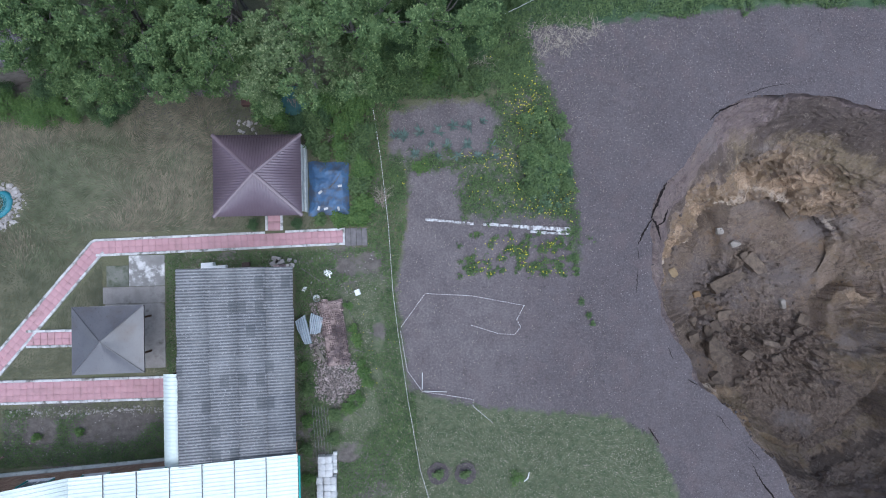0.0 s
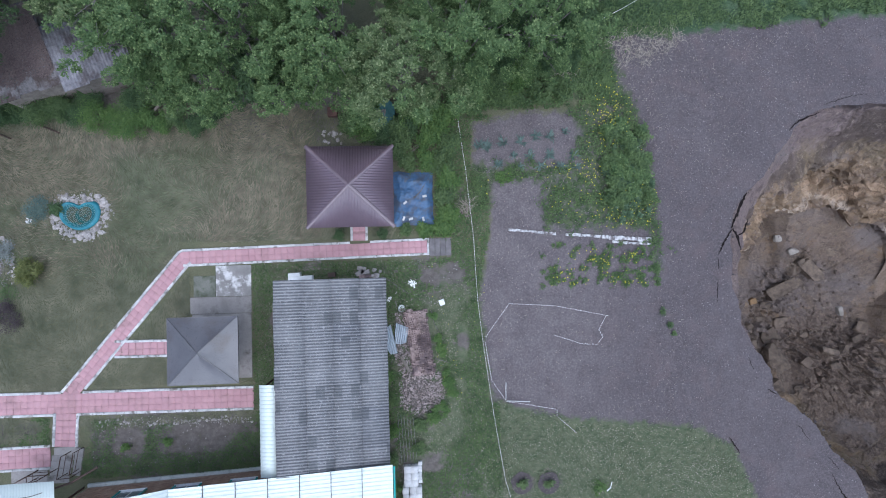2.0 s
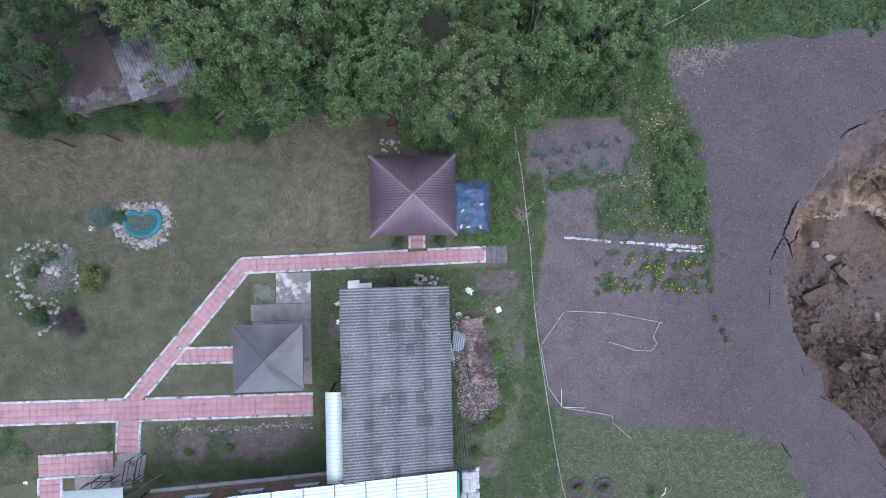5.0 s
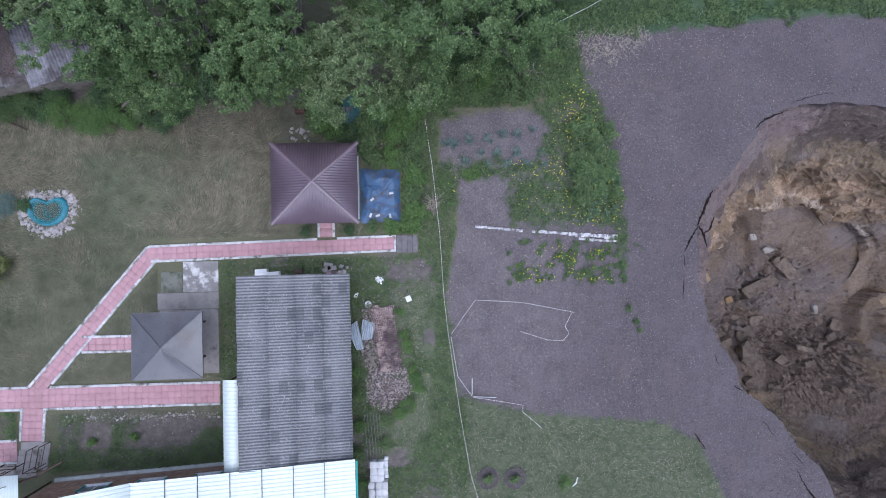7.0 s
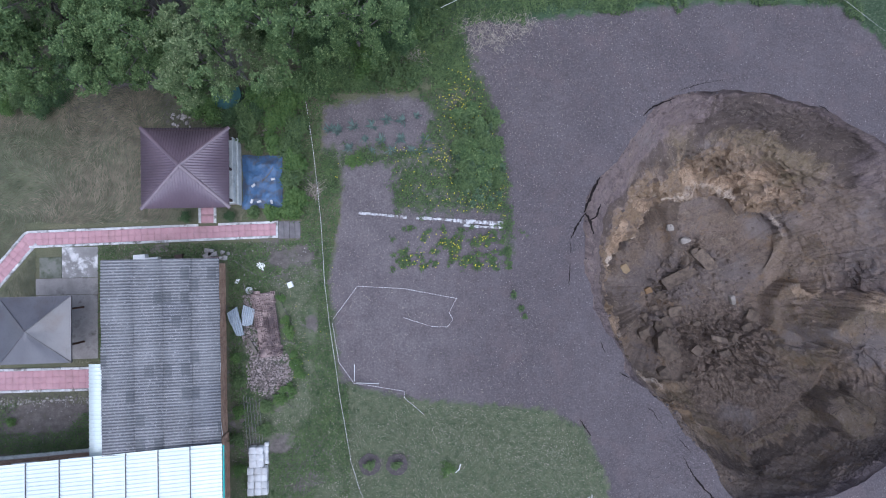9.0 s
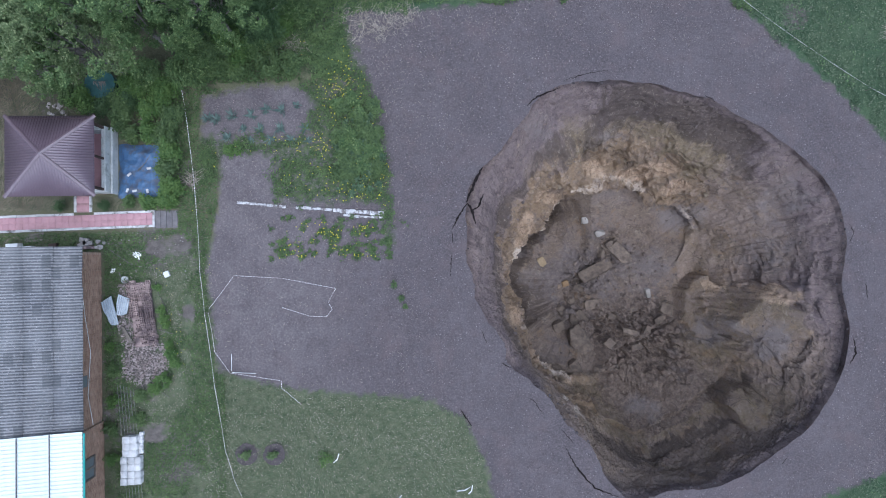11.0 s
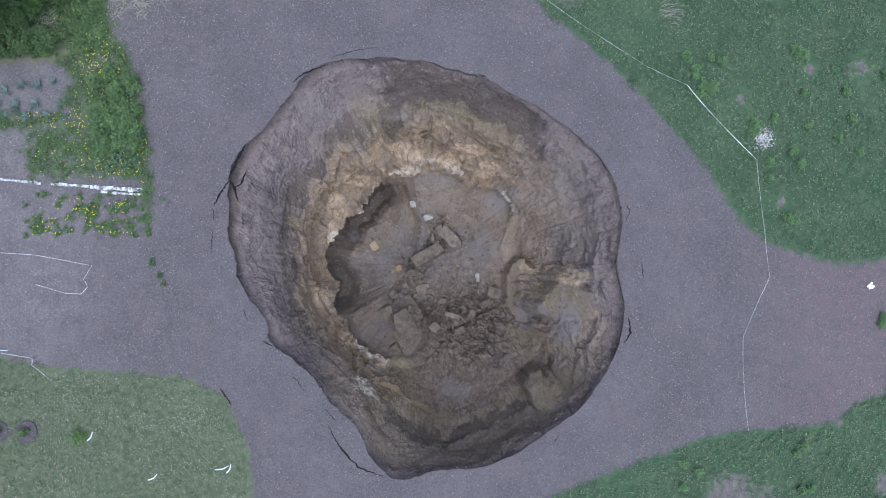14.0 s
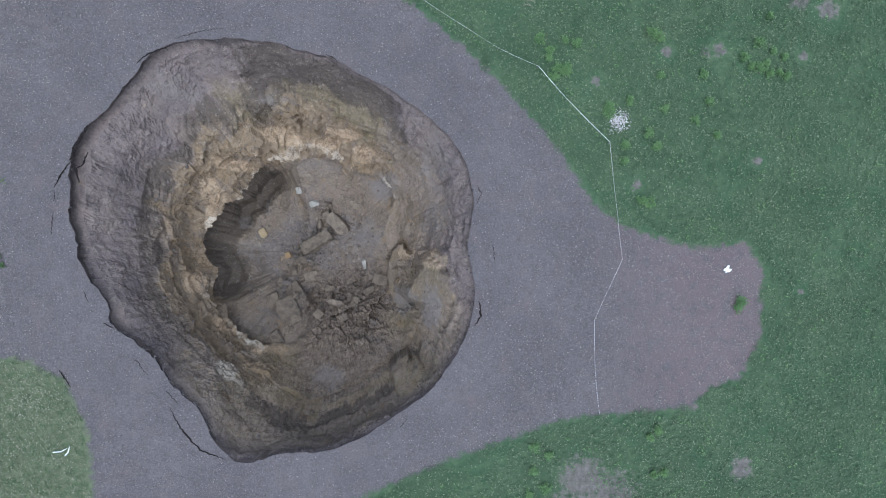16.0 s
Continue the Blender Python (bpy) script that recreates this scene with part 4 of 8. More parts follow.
PINK_LABEL = "pink square paving tiles between white kerbs"
tiled_path("path_upper", (-19.75, 0.52), (-6.2, 0.84), 2, "straight garden path of " + PINK_LABEL, gaps=((), ((9.2, 10.3),)))
tiled_path("path_slanting", (-26.0, -6.98), (-19.66, 0.56), 2, "slanting garden path of " + PINK_LABEL, gaps=(((0.0, 1.0),), ((0.0, 0.12),)), drop=-0.012)
tiled_path("path_main", (-34.0, -7.15), (-16.05, -7.32), 3, "wide main garden path of " + PINK_LABEL, gaps=(((7.34, 8.56),), ((7.72, 8.86),)))
tiled_path("path_to_pavilion", (-23.45, -4.38), (-19.3, -4.42), 2, "short side path of " + PINK_LABEL)
tiled_path("path_to_gazebo", (-10.05, 1.26), (-10.05, 2.2), 2, "short entrance path of " + PINK_LABEL)
tiled_path("path_to_steps", (-26.1, -9.55), (-26.0, -7.75), 3, "short cross path of " + PINK_LABEL, drop=-0.012)
tiled_path("path_lower", (-30.75, -10.12), (-26.85, -10.05), 3, "lower garden path of " + PINK_LABEL)
tiled_path("path_corner", (-30.15, -14.0), (-30.15, -10.7), 3, "narrow corner path of " + PINK_LABEL)
fill = bmesh.new()
fill.faces.new([fill.verts.new((x, y, 0.045)) for x, y in ((-19.73, 0.38), (-19.73, 0.89), (-19.97, 0.79))])
ring = bmesh.ops.extrude_face_region(fill, geom=list(fill.faces))["geom"]
bmesh.ops.translate(fill, verts=[v for v in ring if isinstance(v, bmesh.types.BMVert)], vec=(0, 0, -0.1))
bmesh.ops.recalc_face_normals(fill, faces=fill.faces)
whole("path_bend", fill, PINK, "pink wedge of paving where two garden paths meet", "path", "garden paths", "structure")
for x, y, turn, l in ((-19.87, 0.885, 25, 0.3), (-19.42, 0.16, 25, 0.24)):
    bend = whole("bend_kerb", slab((-l / 2, -0.065, -0.05), (l / 2, 0.065, 0.083), 0.012), KERB, "short whitewashed kerb stone in the bend of the path", "kerb", "kerbs in the bend", "structure")
    bend.matrix_basis = pose(x, y, 0, 0, 0, turn)
# the blunt white end of the upper path
whole("path_end_kerb", slab((-6.22, 0.35, -0.05), (-6.1, 1.33, 0.1), 0.015), KERB, "whitewashed kerb stone closing the tiled path", "kerb", kind="structure")


def build_steps():
    steps = thing("garden_steps", "four worn dark concrete steps at the end of the tiled path", "steps", kind="structure")
    for i in range(4):
        x = -6.08 + i * 0.31
        part("step", slab((x, 0.3, -0.3), (x + 0.3, 1.3, 0.05 - 0.008 * i), 0.015), STEP, steps)


build_steps()


MOSSY = surface("mossy_concrete", (0.1, 0.108, 0.084), (0.2, 0.195, 0.175), 1.1, 25, 0.95, 0.4, 0.02, stain=(0.075, 0.09, 0.055), stain_scale=1.4, stain_at=(0.48, 0.62))


def build_slabs():
    """Cast concrete plates beside and under the pavilion."""
    pad = thing("concrete_pad", "cracked grey concrete plates, partly whitened, beside the pavilion", "concrete pad", kind="structure")
    for lo, hi, mat in (((-18.0, -1.66), (-16.08, 0.05), WHITENED), ((-19.2, -1.66), (-18.02, -0.5), MOSSY), ((-19.4, -2.6), (-16.08, -1.68), CONCRETE), ((-19.3, -6.2), (-16.1, -2.62), CONCRETE)):
        part("plate", slab((*lo, -0.1), (*hi, 0.03), 0.01), mat, pad)


build_slabs()


# ---- corrugated sheets ----
def corrugated(length, width, pitch, height, thick=0.006, profile="wave", per=8):
    """A corrugated sheet: the ribs run along x, from 0 to length; y from 0 to width; the top at about z = 0."""
    n = max(int(round(width / pitch * per)), 2)
    ys = np.linspace(0, width, n + 1)
    ph = ys / pitch * math.tau
    if profile == "wave":
        zs = height * 0.5 * np.cos(ph)
    else:
        zs = height * np.clip(np.cos(ph) * 3.0 - 1.9, 0, 1)
    xs = np.array([0.0, length])
    V = []
    for dz in (0.0, -thick):
        for x in xs:
            V.append(np.stack([np.full(n + 1, x), ys, zs + dz], 1))
    V = np.concatenate(V)
    m = n + 1
    i = np.arange(n)
    F = [np.stack([i, i + m, i + m + 1, i + 1], 1), np.stack([i + 2 * m, i + 2 * m + 1, i + 3 * m + 1, i + 3 * m], 1),
         np.stack([i, i + 1, i + 2 * m + 1, i + 2 * m], 1), np.stack([i + m, i + 3 * m, i + 3 * m + 1, i + m + 1], 1)]
    return V, np.concatenate(F)


def hip_roof(parent, x0, x1, y0, y1, z0, z1, pitch, height, mat, cap, profile):
    """Four ribbed slopes that meet at a point, with caps on the hips."""
    cx, cy = (x0 + x1) / 2, (y0 + y1) / 2
    corners = [(x0, y0), (x1, y0), (x1, y1), (x0, y1)]
    for k in range(4):
        a, b = Vector((*corners[k], z0)), Vector((*corners[(k + 1) % 4], z0))
        apex = Vector((cx, cy, z1))
        w = (b - a).length
        u = (b - a).normalized()
        run = apex - (a + b) / 2
        slope = run.length
        run.normalize()
        nrm = u.cross(run)
        per = 6
        count = int(round(w / pitch)) * per
        top, low = [], []
        for i in range(count + 1):
            s = i / count
            h = 2 * min(s, 1 - s)
            ph = s * w / pitch * math.tau
            rib = height * (min(max(math.cos(ph) * 3 - 1.6, 0), 1) if profile == "rib" else 0.5 + 0.5 * math.cos(ph))
            low.append(a + u * (s * w) + nrm * rib)
            top.append(a + u * (s * w) + run * (slope * h) + nrm * (rib if h > 0.001 else 0))
        V = [tuple(v) for v in low + top] + [tuple(v - nrm * 0.012) for v in low + top]
        m = count + 1
        F = []
        for i in range(count):
            F.append((i, i + 1, m + i + 1, m + i))
            F.append((2 * m + i, 3 * m + i, 3 * m + i + 1, 2 * m + i + 1))
            F.append((i, 2 * m + i, 2 * m + i + 1, i + 1))
        part("roof_slope", mesh_from("roof_slope", V, F, mat), None, parent)
        hip = bmesh.new()
        d = apex - a
        side = Vector((0, 0, 1)).cross(d).normalized()
        up = d.cross(side).normalized()
        if up.z < 0:
            up = -up
        pts = []
        for base in (a - d.normalized() * 0.03, apex):
            pts.append([hip.verts.new(base + up * h + side * o) for o, h in ((-0.1, height * 0.4), (-0.06, height + 0.02), (0, height + 0.035), (0.06, height + 0.02), (0.1, height * 0.4))])
        for i in range(4):
            hip.faces.new((pts[0][i], pts[0][i + 1], pts[1][i + 1], pts[1][i]))
        bmesh.ops.recalc_face_normals(hip, faces=hip.faces)
        part("hip_cap", hip, cap, parent)


def build_gazebo():
    g = thing("gazebo", "square brick garden gazebo with maroon ribbed metal hip roof", "gazebo")
    x0, x1, y0, y1 = -11.95, -8.25, 2.3, 5.95
    part("floor", slab((x0, y0, -0.1), (x1, y1, 0.1), 0.01), PINK, g, "pink tiled floor")
    h = 1.0
    for name, lo, hi in (("east", (x1 - 0.22, y0, 0), (x1, y1, h)), ("north", (x0, y1 - 0.22, 0), (x1 - 0.23, y1, h)), ("west", (x0, y0, 0), (x0 + 0.22, y1 - 0.23, h)),
                         ("south", (x0 + 0.23, y0, 0), (-10.65, y0 + 0.22, h)), ("south", (-9.45, y0, 0), (x1 - 0.23, y0 + 0.22, h))):
        part("parapet", slab(lo, hi, 0.02), LIME, g, "rough limewashed parapet wall")
    part("plinth", slab((x1 + 0.005, y0 - 0.05, -0.05), (x1 + 0.12, y1 + 0.05, 0.55), 0.03), LIME, g)
    for x in (x0 + 0.11, x1 - 0.11):
        for y in (y0 + 0.11, y1 - 0.11):
            part("post", slab((x - 0.07, y - 0.07, h + 0.002), (x + 0.07, y + 0.07, 2.36), 0.01), DARK_WOOD, g)
    for y in ((y0 + y1) / 2,):
        for x in (x0 + 0.11, x1 - 0.11):
            part("post", slab((x - 0.06, y - 0.06, h + 0.002), (x + 0.06, y + 0.06, 2.36), 0.01), DARK_WOOD, g)
    for lo, hi in (((x0, y0, 2.36), (x1, y0 + 0.14, 2.44)), ((x0, y1 - 0.14, 2.36), (x1, y1, 2.44)), ((x0, y0 + 0.15, 2.36), (x0 + 0.14, y1 - 0.15, 2.44)), ((x1 - 0.14, y0 + 0.15, 2.36), (x1, y1 - 0.15, 2.44))):
        part("beam", slab(lo, hi, 0.01), DARK_WOOD, g)
    hip_roof(g, -12.45, -7.97, 1.88, 6.1, 2.38, 3.1, 0.14, 0.022, MAROON, MAROON_CAP, "rib")


build_gazebo()


def build_pavilion():
    p = thing("pavilion", "small open pavilion with a flat grey hip roof", "pavilion")
    x0, x1, y0, y1 = -19.62, -16.1, -5.98, -2.56
    for x in (x0 + 0.75, x1 - 0.75):
        for y in (y0 + 0.75, y1 - 0.75):
            part("post", slab((x - 0.05, y - 0.05, 0.03), (x + 0.05, y + 0.05, 2.14), 0.008), RUST, p)
    for lo, hi in (((x0 + 0.65, y0 + 0.7, 2.15), (x1 - 0.65, y0 + 0.8, 2.25)), ((x0 + 0.65, y1 - 0.8, 2.15), (x1 - 0.65, y1 - 0.7, 2.25)),
                   ((x0 + 0.7, y0 + 0.81, 2.15), (x0 + 0.8, y1 - 0.81, 2.25)), ((x1 - 0.8, y0 + 0.81, 2.15), (x1 - 0.7, y1 - 0.81, 2.25))):
        part("beam", slab(lo, hi, 0.008), RUST, p)
    apex, corners = (-17.86, -4.27, 2.88), [(x0, y0), (x1, y0), (x1, y1), (x0, y1)]
    for k in range(4):
        bm = bmesh.new()
        a, b = corners[k], corners[(k + 1) % 4]
        # a sheet that sags a little between its edges
        rows = 7
        grid = []
        for i in range(rows + 1):
            f = i / rows
            row = []
            for j in range(9):
                s = j / 8
                e = Vector((a[0] + (b[0] - a[0]) * s, a[1] + (b[1] - a[1]) * s, 2.2))
                v = e.lerp(Vector(apex), f)
                v.z -= 0.05 * math.sin(math.pi * f) * math.sin(math.pi * s) + 0.012 * math.sin(9 * s + 3 * f + k)
                row.append(bm.verts.new(v))
            grid.append(row)
        for r, q in zip(grid, grid[1:]):
            for j in range(8):
                bm.faces.new((r[j], r[j + 1], q[j + 1], q[j]))
        bmesh.ops.remove_doubles(bm, verts=bm.verts, dist=0.002)
        part("roof_slope", bm, GREY_ROOF, p, smooth=True)
        part("eave", slab((-0.0, -0.012, -0.09), ((Vector(b) - Vector(a)).length, 0.0, 0.0), 0, pose(a[0], a[1], 2.2, 0, 0, math.degrees(math.atan2(b[1] - a[1], b[0] - a[0])))), GREY_ROOF, p)
        hip = bmesh.new()
        tube(hip, [(*a, 2.21), (a[0] * 0.5 + apex[0] * 0.5, a[1] * 0.5 + apex[1] * 0.5, 2.56), apex], [0.025, 0.025, 0.025], 6)
        part("hip_cap", hip, GREY_ROOF, p)


build_pavilion()


def brick_face(parent, x, y0, y1, z0, z1, seed, openings=(), step=(0.255, 0.078)):
    """Bricks, a little proud and uneven, on a wall that looks east at x; joined, as there are thousands."""
    rs = np.random.RandomState(seed)
    V, F = [], []
    rows = int((z1 - z0) / step[1])
    for r in range(rows):
        y = y0 + (0.5 * step[0] if r % 2 else 0)
        while y + step[0] * 0.5 < y1:
            z = z0 + r * step[1]
            w, h = step[0] - 0.012, step[1] - 0.012
            if not any(a < y + w / 2 < b and c < z + h / 2 < d for a, b, c, d in openings):
                o = x + 0.006 + rs.uniform(0, 0.01)
                k = len(V)
                e = 0.006
                V += [(x, y, z), (x, y + w, z), (x, y + w, z + h), (x, y, z + h), (o, y + e, z + e), (o, y + w - e, z + e), (o, y + w - e, z + h - e), (o, y + e, z + h - e)]
                F += [(k + 4, k + 5, k + 6, k + 7), (k, k + 1, k + 5, k + 4), (k + 1, k + 2, k + 6, k + 5), (k + 2, k + 3, k + 7, k + 6), (k + 3, k, k + 4, k + 7)]
            y += step[0]
    ob = part("brickwork", mesh_from("brickwork", V, F, BRICK), None, parent, "worn orange brickwork")
    tagged(ob, kind="stuff")
    return ob


def sheet_roof(parent, name, x0, x1, y0, y1, z_west, z_east, cols, pitch, height, mat, profile, cover, seed, lap=0.12, wild=1.0, per=8):
    """Sheets laid in columns from east (low) to west (high), ribs along x."""
    rnd = random.Random(seed)
    slope = math.degrees(math.atan2(z_west - z_east, x1 - x0))
    run = math.hypot(x1 - x0, z_west - z_east)
    sl = run / cols
    rows = max(int(round((y1 - y0) / cover)), 1)
    w = (y1 - y0) / rows
    V, F = corrugated(sl + lap, w + pitch * 0.5, pitch, height, profile=profile, per=per)
    me = mesh_from(name, V, F, mat)
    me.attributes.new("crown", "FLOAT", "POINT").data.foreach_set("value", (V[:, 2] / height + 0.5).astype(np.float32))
    for c in range(cols):
        for r in range(rows):
            ob = part(name, me, None, parent)
            lift = 0.008 * (cols - c) + 0.004 * (r % 2)
            ob.matrix_basis = pose(x0, y0 + r * w, z_west, 0, slope, 0) @ pose(c * sl + rnd.uniform(-0.02, 0.02) * wild, rnd.uniform(-0.008, 0.008) * wild, lift - 0.008 * cols, rnd.uniform(-0.3, 0.3) * wild, rnd.uniform(-0.3, 0.3) * wild, rnd.uniform(-0.3, 0.3) * wild)


def build_shed():
    s = thing("shed", "long brick shed under a patched grey corrugated asbestos roof", "shed")
    x0, x1, y0, y1 = -13.6, -9.1, -10.6, -1.05
    part("east_wall", slab((x1 - 0.25, y0, 0), (x1, y1, 2.52)), BRICK_WALL, s)
    part("west_wall", slab((x0, y0, 0), (x0 + 0.25, y1, 2.95)), BRICK_WALL, s)
    for y in (y1 - 0.25, y0):
        bm = bmesh.new()
        vs = [bm.verts.new(p) for p in ((x0 + 0.251, y, 0), (x1 - 0.251, y, 0), (x1 - 0.251, y, 2.52), (x0 + 0.251, y, 2.92), (x0 + 0.251, y + 0.24, 0), (x1 - 0.251, y + 0.24, 0), (x1 - 0.251, y + 0.24, 2.52), (x0 + 0.251, y + 0.24, 2.92))]
        for f in ((0, 1, 2, 3), (7, 6, 5, 4), (0, 4, 5, 1), (1, 5, 6, 2), (2, 6, 7, 3), (3, 7, 4, 0)):
            bm.faces.new([vs[i] for i in f])
        part("end_wall", bm, BRICK_WALL, s)
    brick_face(s, x1, y0, y1, 0.0, 2.45, 4)
    for y in np.arange(y0 + 0.4, y1, 1.5):
        part("rafter", slab((0, -0.04, -0.16), (5.3, 0.04, -0.06), 0, pose(-13.9, float(y), 3.13, 0, 5.8, 0)), WOOD, s)
    part("window_opening", slab((x1 + 0.003, -8.3, 1.3), (x1 + 0.03, -7.7, 1.9)), GLASS, s, "small dark dusty window")
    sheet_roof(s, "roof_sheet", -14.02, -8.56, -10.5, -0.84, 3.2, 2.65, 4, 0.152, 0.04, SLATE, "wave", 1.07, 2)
    cable = bmesh.new()
    tube(cable, [(-9.07, -2.0, 1.9), (-9.05, -4.5, 1.5), (-9.02, -6.5, 1.1), (-9.04, -8.8, 1.3), (-9.03, -10.5, 0.9)], [0.015] * 5, 5)
    part("cable", cable, WHITE, s, "pale cable along the brick wall")


build_shed()


def build_house():
    h = thing("house", "brick house with pale blue ribbed metal roof and teal windows", "house")
    part("east_wall", slab((-9.25, -22.0, 0), (-9.0, -10.62, 2.85)), BRICK_WALL, h)
    brick_face(h, -9.0, -15.5, -10.63, 0.0, 2.8, 9, openings=((-13.3, -12.1, 0.9, 1.9),))
    n0, n1 = Vector((-24.9, -11.78)), Vector((-13.7, -11.2))
    ang = math.degrees(math.atan2(n1.y - n0.y, n1.x - n0.x))
    length = (n1 - n0).length
    wall = part("north_wall", slab((0, -0.3, 0), (length, 0, 2.9)), BRICK_WALL, h)
    wall.matrix_basis = pose(n0.x, n0.y, 0, 0, 0, ang)
    bricks = brick_face(h, 0.0, 0.0, length, 0.25, 2.8, 12, openings=((1.9, 3.2, 1.2, 1.9), (4.8, 6.1, 1.2, 1.9), (7.6, 8.9, 1.2, 1.9)))
    bricks.matrix_basis = pose(n0.x, n0.y, 0, 0, 0, ang) @ pose(length, 0, 0, 0, 0, 90)
    part("plinth", slab((0, 0.004, -0.1), (length, 0.19, 0.12), 0.02), LIME, h, "pale concrete plinth").matrix_basis = pose(n0.x, n0.y, 0, 0, 0, ang)
    for a in (1.9, 4.8, 7.6):
        w = part("window", slab((length - a - 1.3, 0.002, 1.2), (length - a, 0.02, 1.9)), GLASS, h)
        w.matrix_basis = pose(n0.x, n0.y, 0, 0, 0, ang)
        for lo, hi in (((0, 0), (1.3, 0.05)), ((0, 0.65), (1.3, 0.7)), ((0, 0.051), (0.05, 0.649)), ((1.25, 0.051), (1.3, 0.649)), ((0.63, 0.051), (0.67, 0.649))):
            part("frame", slab((length - a - 1.3 + lo[0], 0.021, 1.2 + lo[1]), (length - a - 1.3 + hi[0], 0.035, 1.2 + hi[1])), WHITE, w, "white window frame")
        part("sill", slab((length - a - 1.36, 0.022, 1.13), (length - a + 0.06, 0.12, 1.18), 0.008), WHITE, w)
        for sx in (length - a - 1.34, length - a + 0.0):
            part("shutter", slab((sx, 0.036, 1.19), (sx + 0.09, 0.1, 1.95), 0.008), TEAL, w, "teal painted window casing")
    sidewin = part("window", slab((-8.99, -13.3, 0.9), (-8.97, -12.1, 1.9)), GLASS, h)
    for lo, hi in (((-13.3, 0.9), (-12.1, 0.98)), ((-13.3, 1.82), (-12.1, 1.9)), ((-13.3, 0.981), (-13.22, 1.819)), ((-12.18, 0.981), (-12.1, 1.819)), ((-12.74, 0.981), (-12.66, 1.819))):
        part("frame", slab((-8.969, lo[0], lo[1]), (-8.92, hi[0], hi[1])), WOOD, sidewin, "grey window frame")
    # the sheets of the roof: a slanting northern edge
    n = 7
    x_east, x_west, pitch = -8.32, -19.02, 0.2
    for c in range(n):
        xa = x_west + (x_east - x_west) * c / n
        xb = x_west + (x_east - x_west) * (c + 1) / n
        ya, yb = -10.2 - 0.042 * (x_east - xa), -10.2 - 0.042 * (x_east - xb)
        za, zb = 2.95 + 0.038 * (x_east - xa), 2.95 + 0.038 * (x_east - xb)
        count = 66
        per = 6
        V, F = [], []
        for i in range(count * per + 1):
            d = i / per * pitch
            rib = 0.06 * min(max(math.cos(i / per * math.tau) * 3 - 1.9, 0), 1)
            V += [(xa - 0.06, ya - d, za + rib + 0.012 * (n - c) - 0.05), (xb, yb - d, zb + rib + 0.012 * (n - c) - 0.05)]
        m = len(V)
        V += [(x, y, z - 0.02) for x, y, z in V]
        for i in range(count * per):
            F.append((2 * i, 2 * i + 2, 2 * i + 3, 2 * i + 1))
            F.append((m + 2 * i, m + 2 * i + 1, m + 2 * i + 3, m + 2 * i + 2))
        F += [(0, 1, m + 1, m)]
        V, F = np.array(V), np.array(F)
        part("roof_sheet", mesh_from("roof_sheet", V, F[:, ::-1], LIGHT_METAL), None, h)
        if c < n - 1:
            part("seam", slab((xb - 0.012, yb - 13.0, zb + 0.012 * (n - c) - 0.04), (xb + 0.012, yb - 0.02, zb + 0.012 * (n - c) + 0.016)), STEP, h, "dark seam between roof sheets")
    gutter = bmesh.new()
    tube(gutter, [(-8.24, -10.3, 2.9), (-8.24, -16, 2.9), (-8.24, -22, 2.9)], [0.05] * 3, 8)
    part("gutter", gutter, TEAL, h, "dark green gutter")
    # western wing with a lower slope
    V, F = corrugated(5.6, 9.0, 0.2, 0.05, profile="rib", per=6)
    wing = part("roof_sheet", mesh_from("roof_sheet", V, F, LIGHT_METAL), None, h)
    wing.matrix_basis = pose(-22.97, -20.49, 3.02, 0, -2.9, 10)
    part("west_wall", slab((-23.9, -22.0, 0), (-23.6, -12.2, 2.9)), BRICK_WALL, h)
    part("south_wall", slab((-23.59, -22.3, 0), (-9.26, -22.0, 2.85)), BRICK_WALL, h)


build_house()


def build_canopy():
    c = thing("side_canopy", "narrow pale ribbed metal canopy along the shed", "canopy")
    V, F = corrugated(0.86, 4.6, 0.2, 0.05, profile="rib", per=6)
    top = part("sheet", mesh_from("sheet", V, F, LIGHT_METAL), None, c)
    top.matrix_basis = pose(-14.9, -10.6, 2.72, 0, -6, 0)
    for y in (-10.3, -8.3, -6.2):
        part("post", slab((-14.82, y - 0.04, 0), (-14.74, y + 0.04, 2.68), 0.006), RUST, c)
        part("bracket", slab((-14.73, y - 0.03, 2.6), (-13.7, y + 0.03, 2.66), 0.006), RUST, c)


build_canopy()


def rail(points, label):
    """An iron railing: top and lower bars on uprights."""
    r = thing("hand_rail", label, "railing", "stair railings")
    for name, z, k in (("top_bar", 0.85, 0.026), ("lower_bar", 0.42, 0.018)):
        part(name, tube(bmesh.new(), [(*p, z) for p in points], [k] * len(points), 6), RUST, r)
    for x, y in points:
        part("upright", tube(bmesh.new(), [(x, y, -0.05), (x, y, 0.85)], [0.02] * 2, 6), RUST, r)


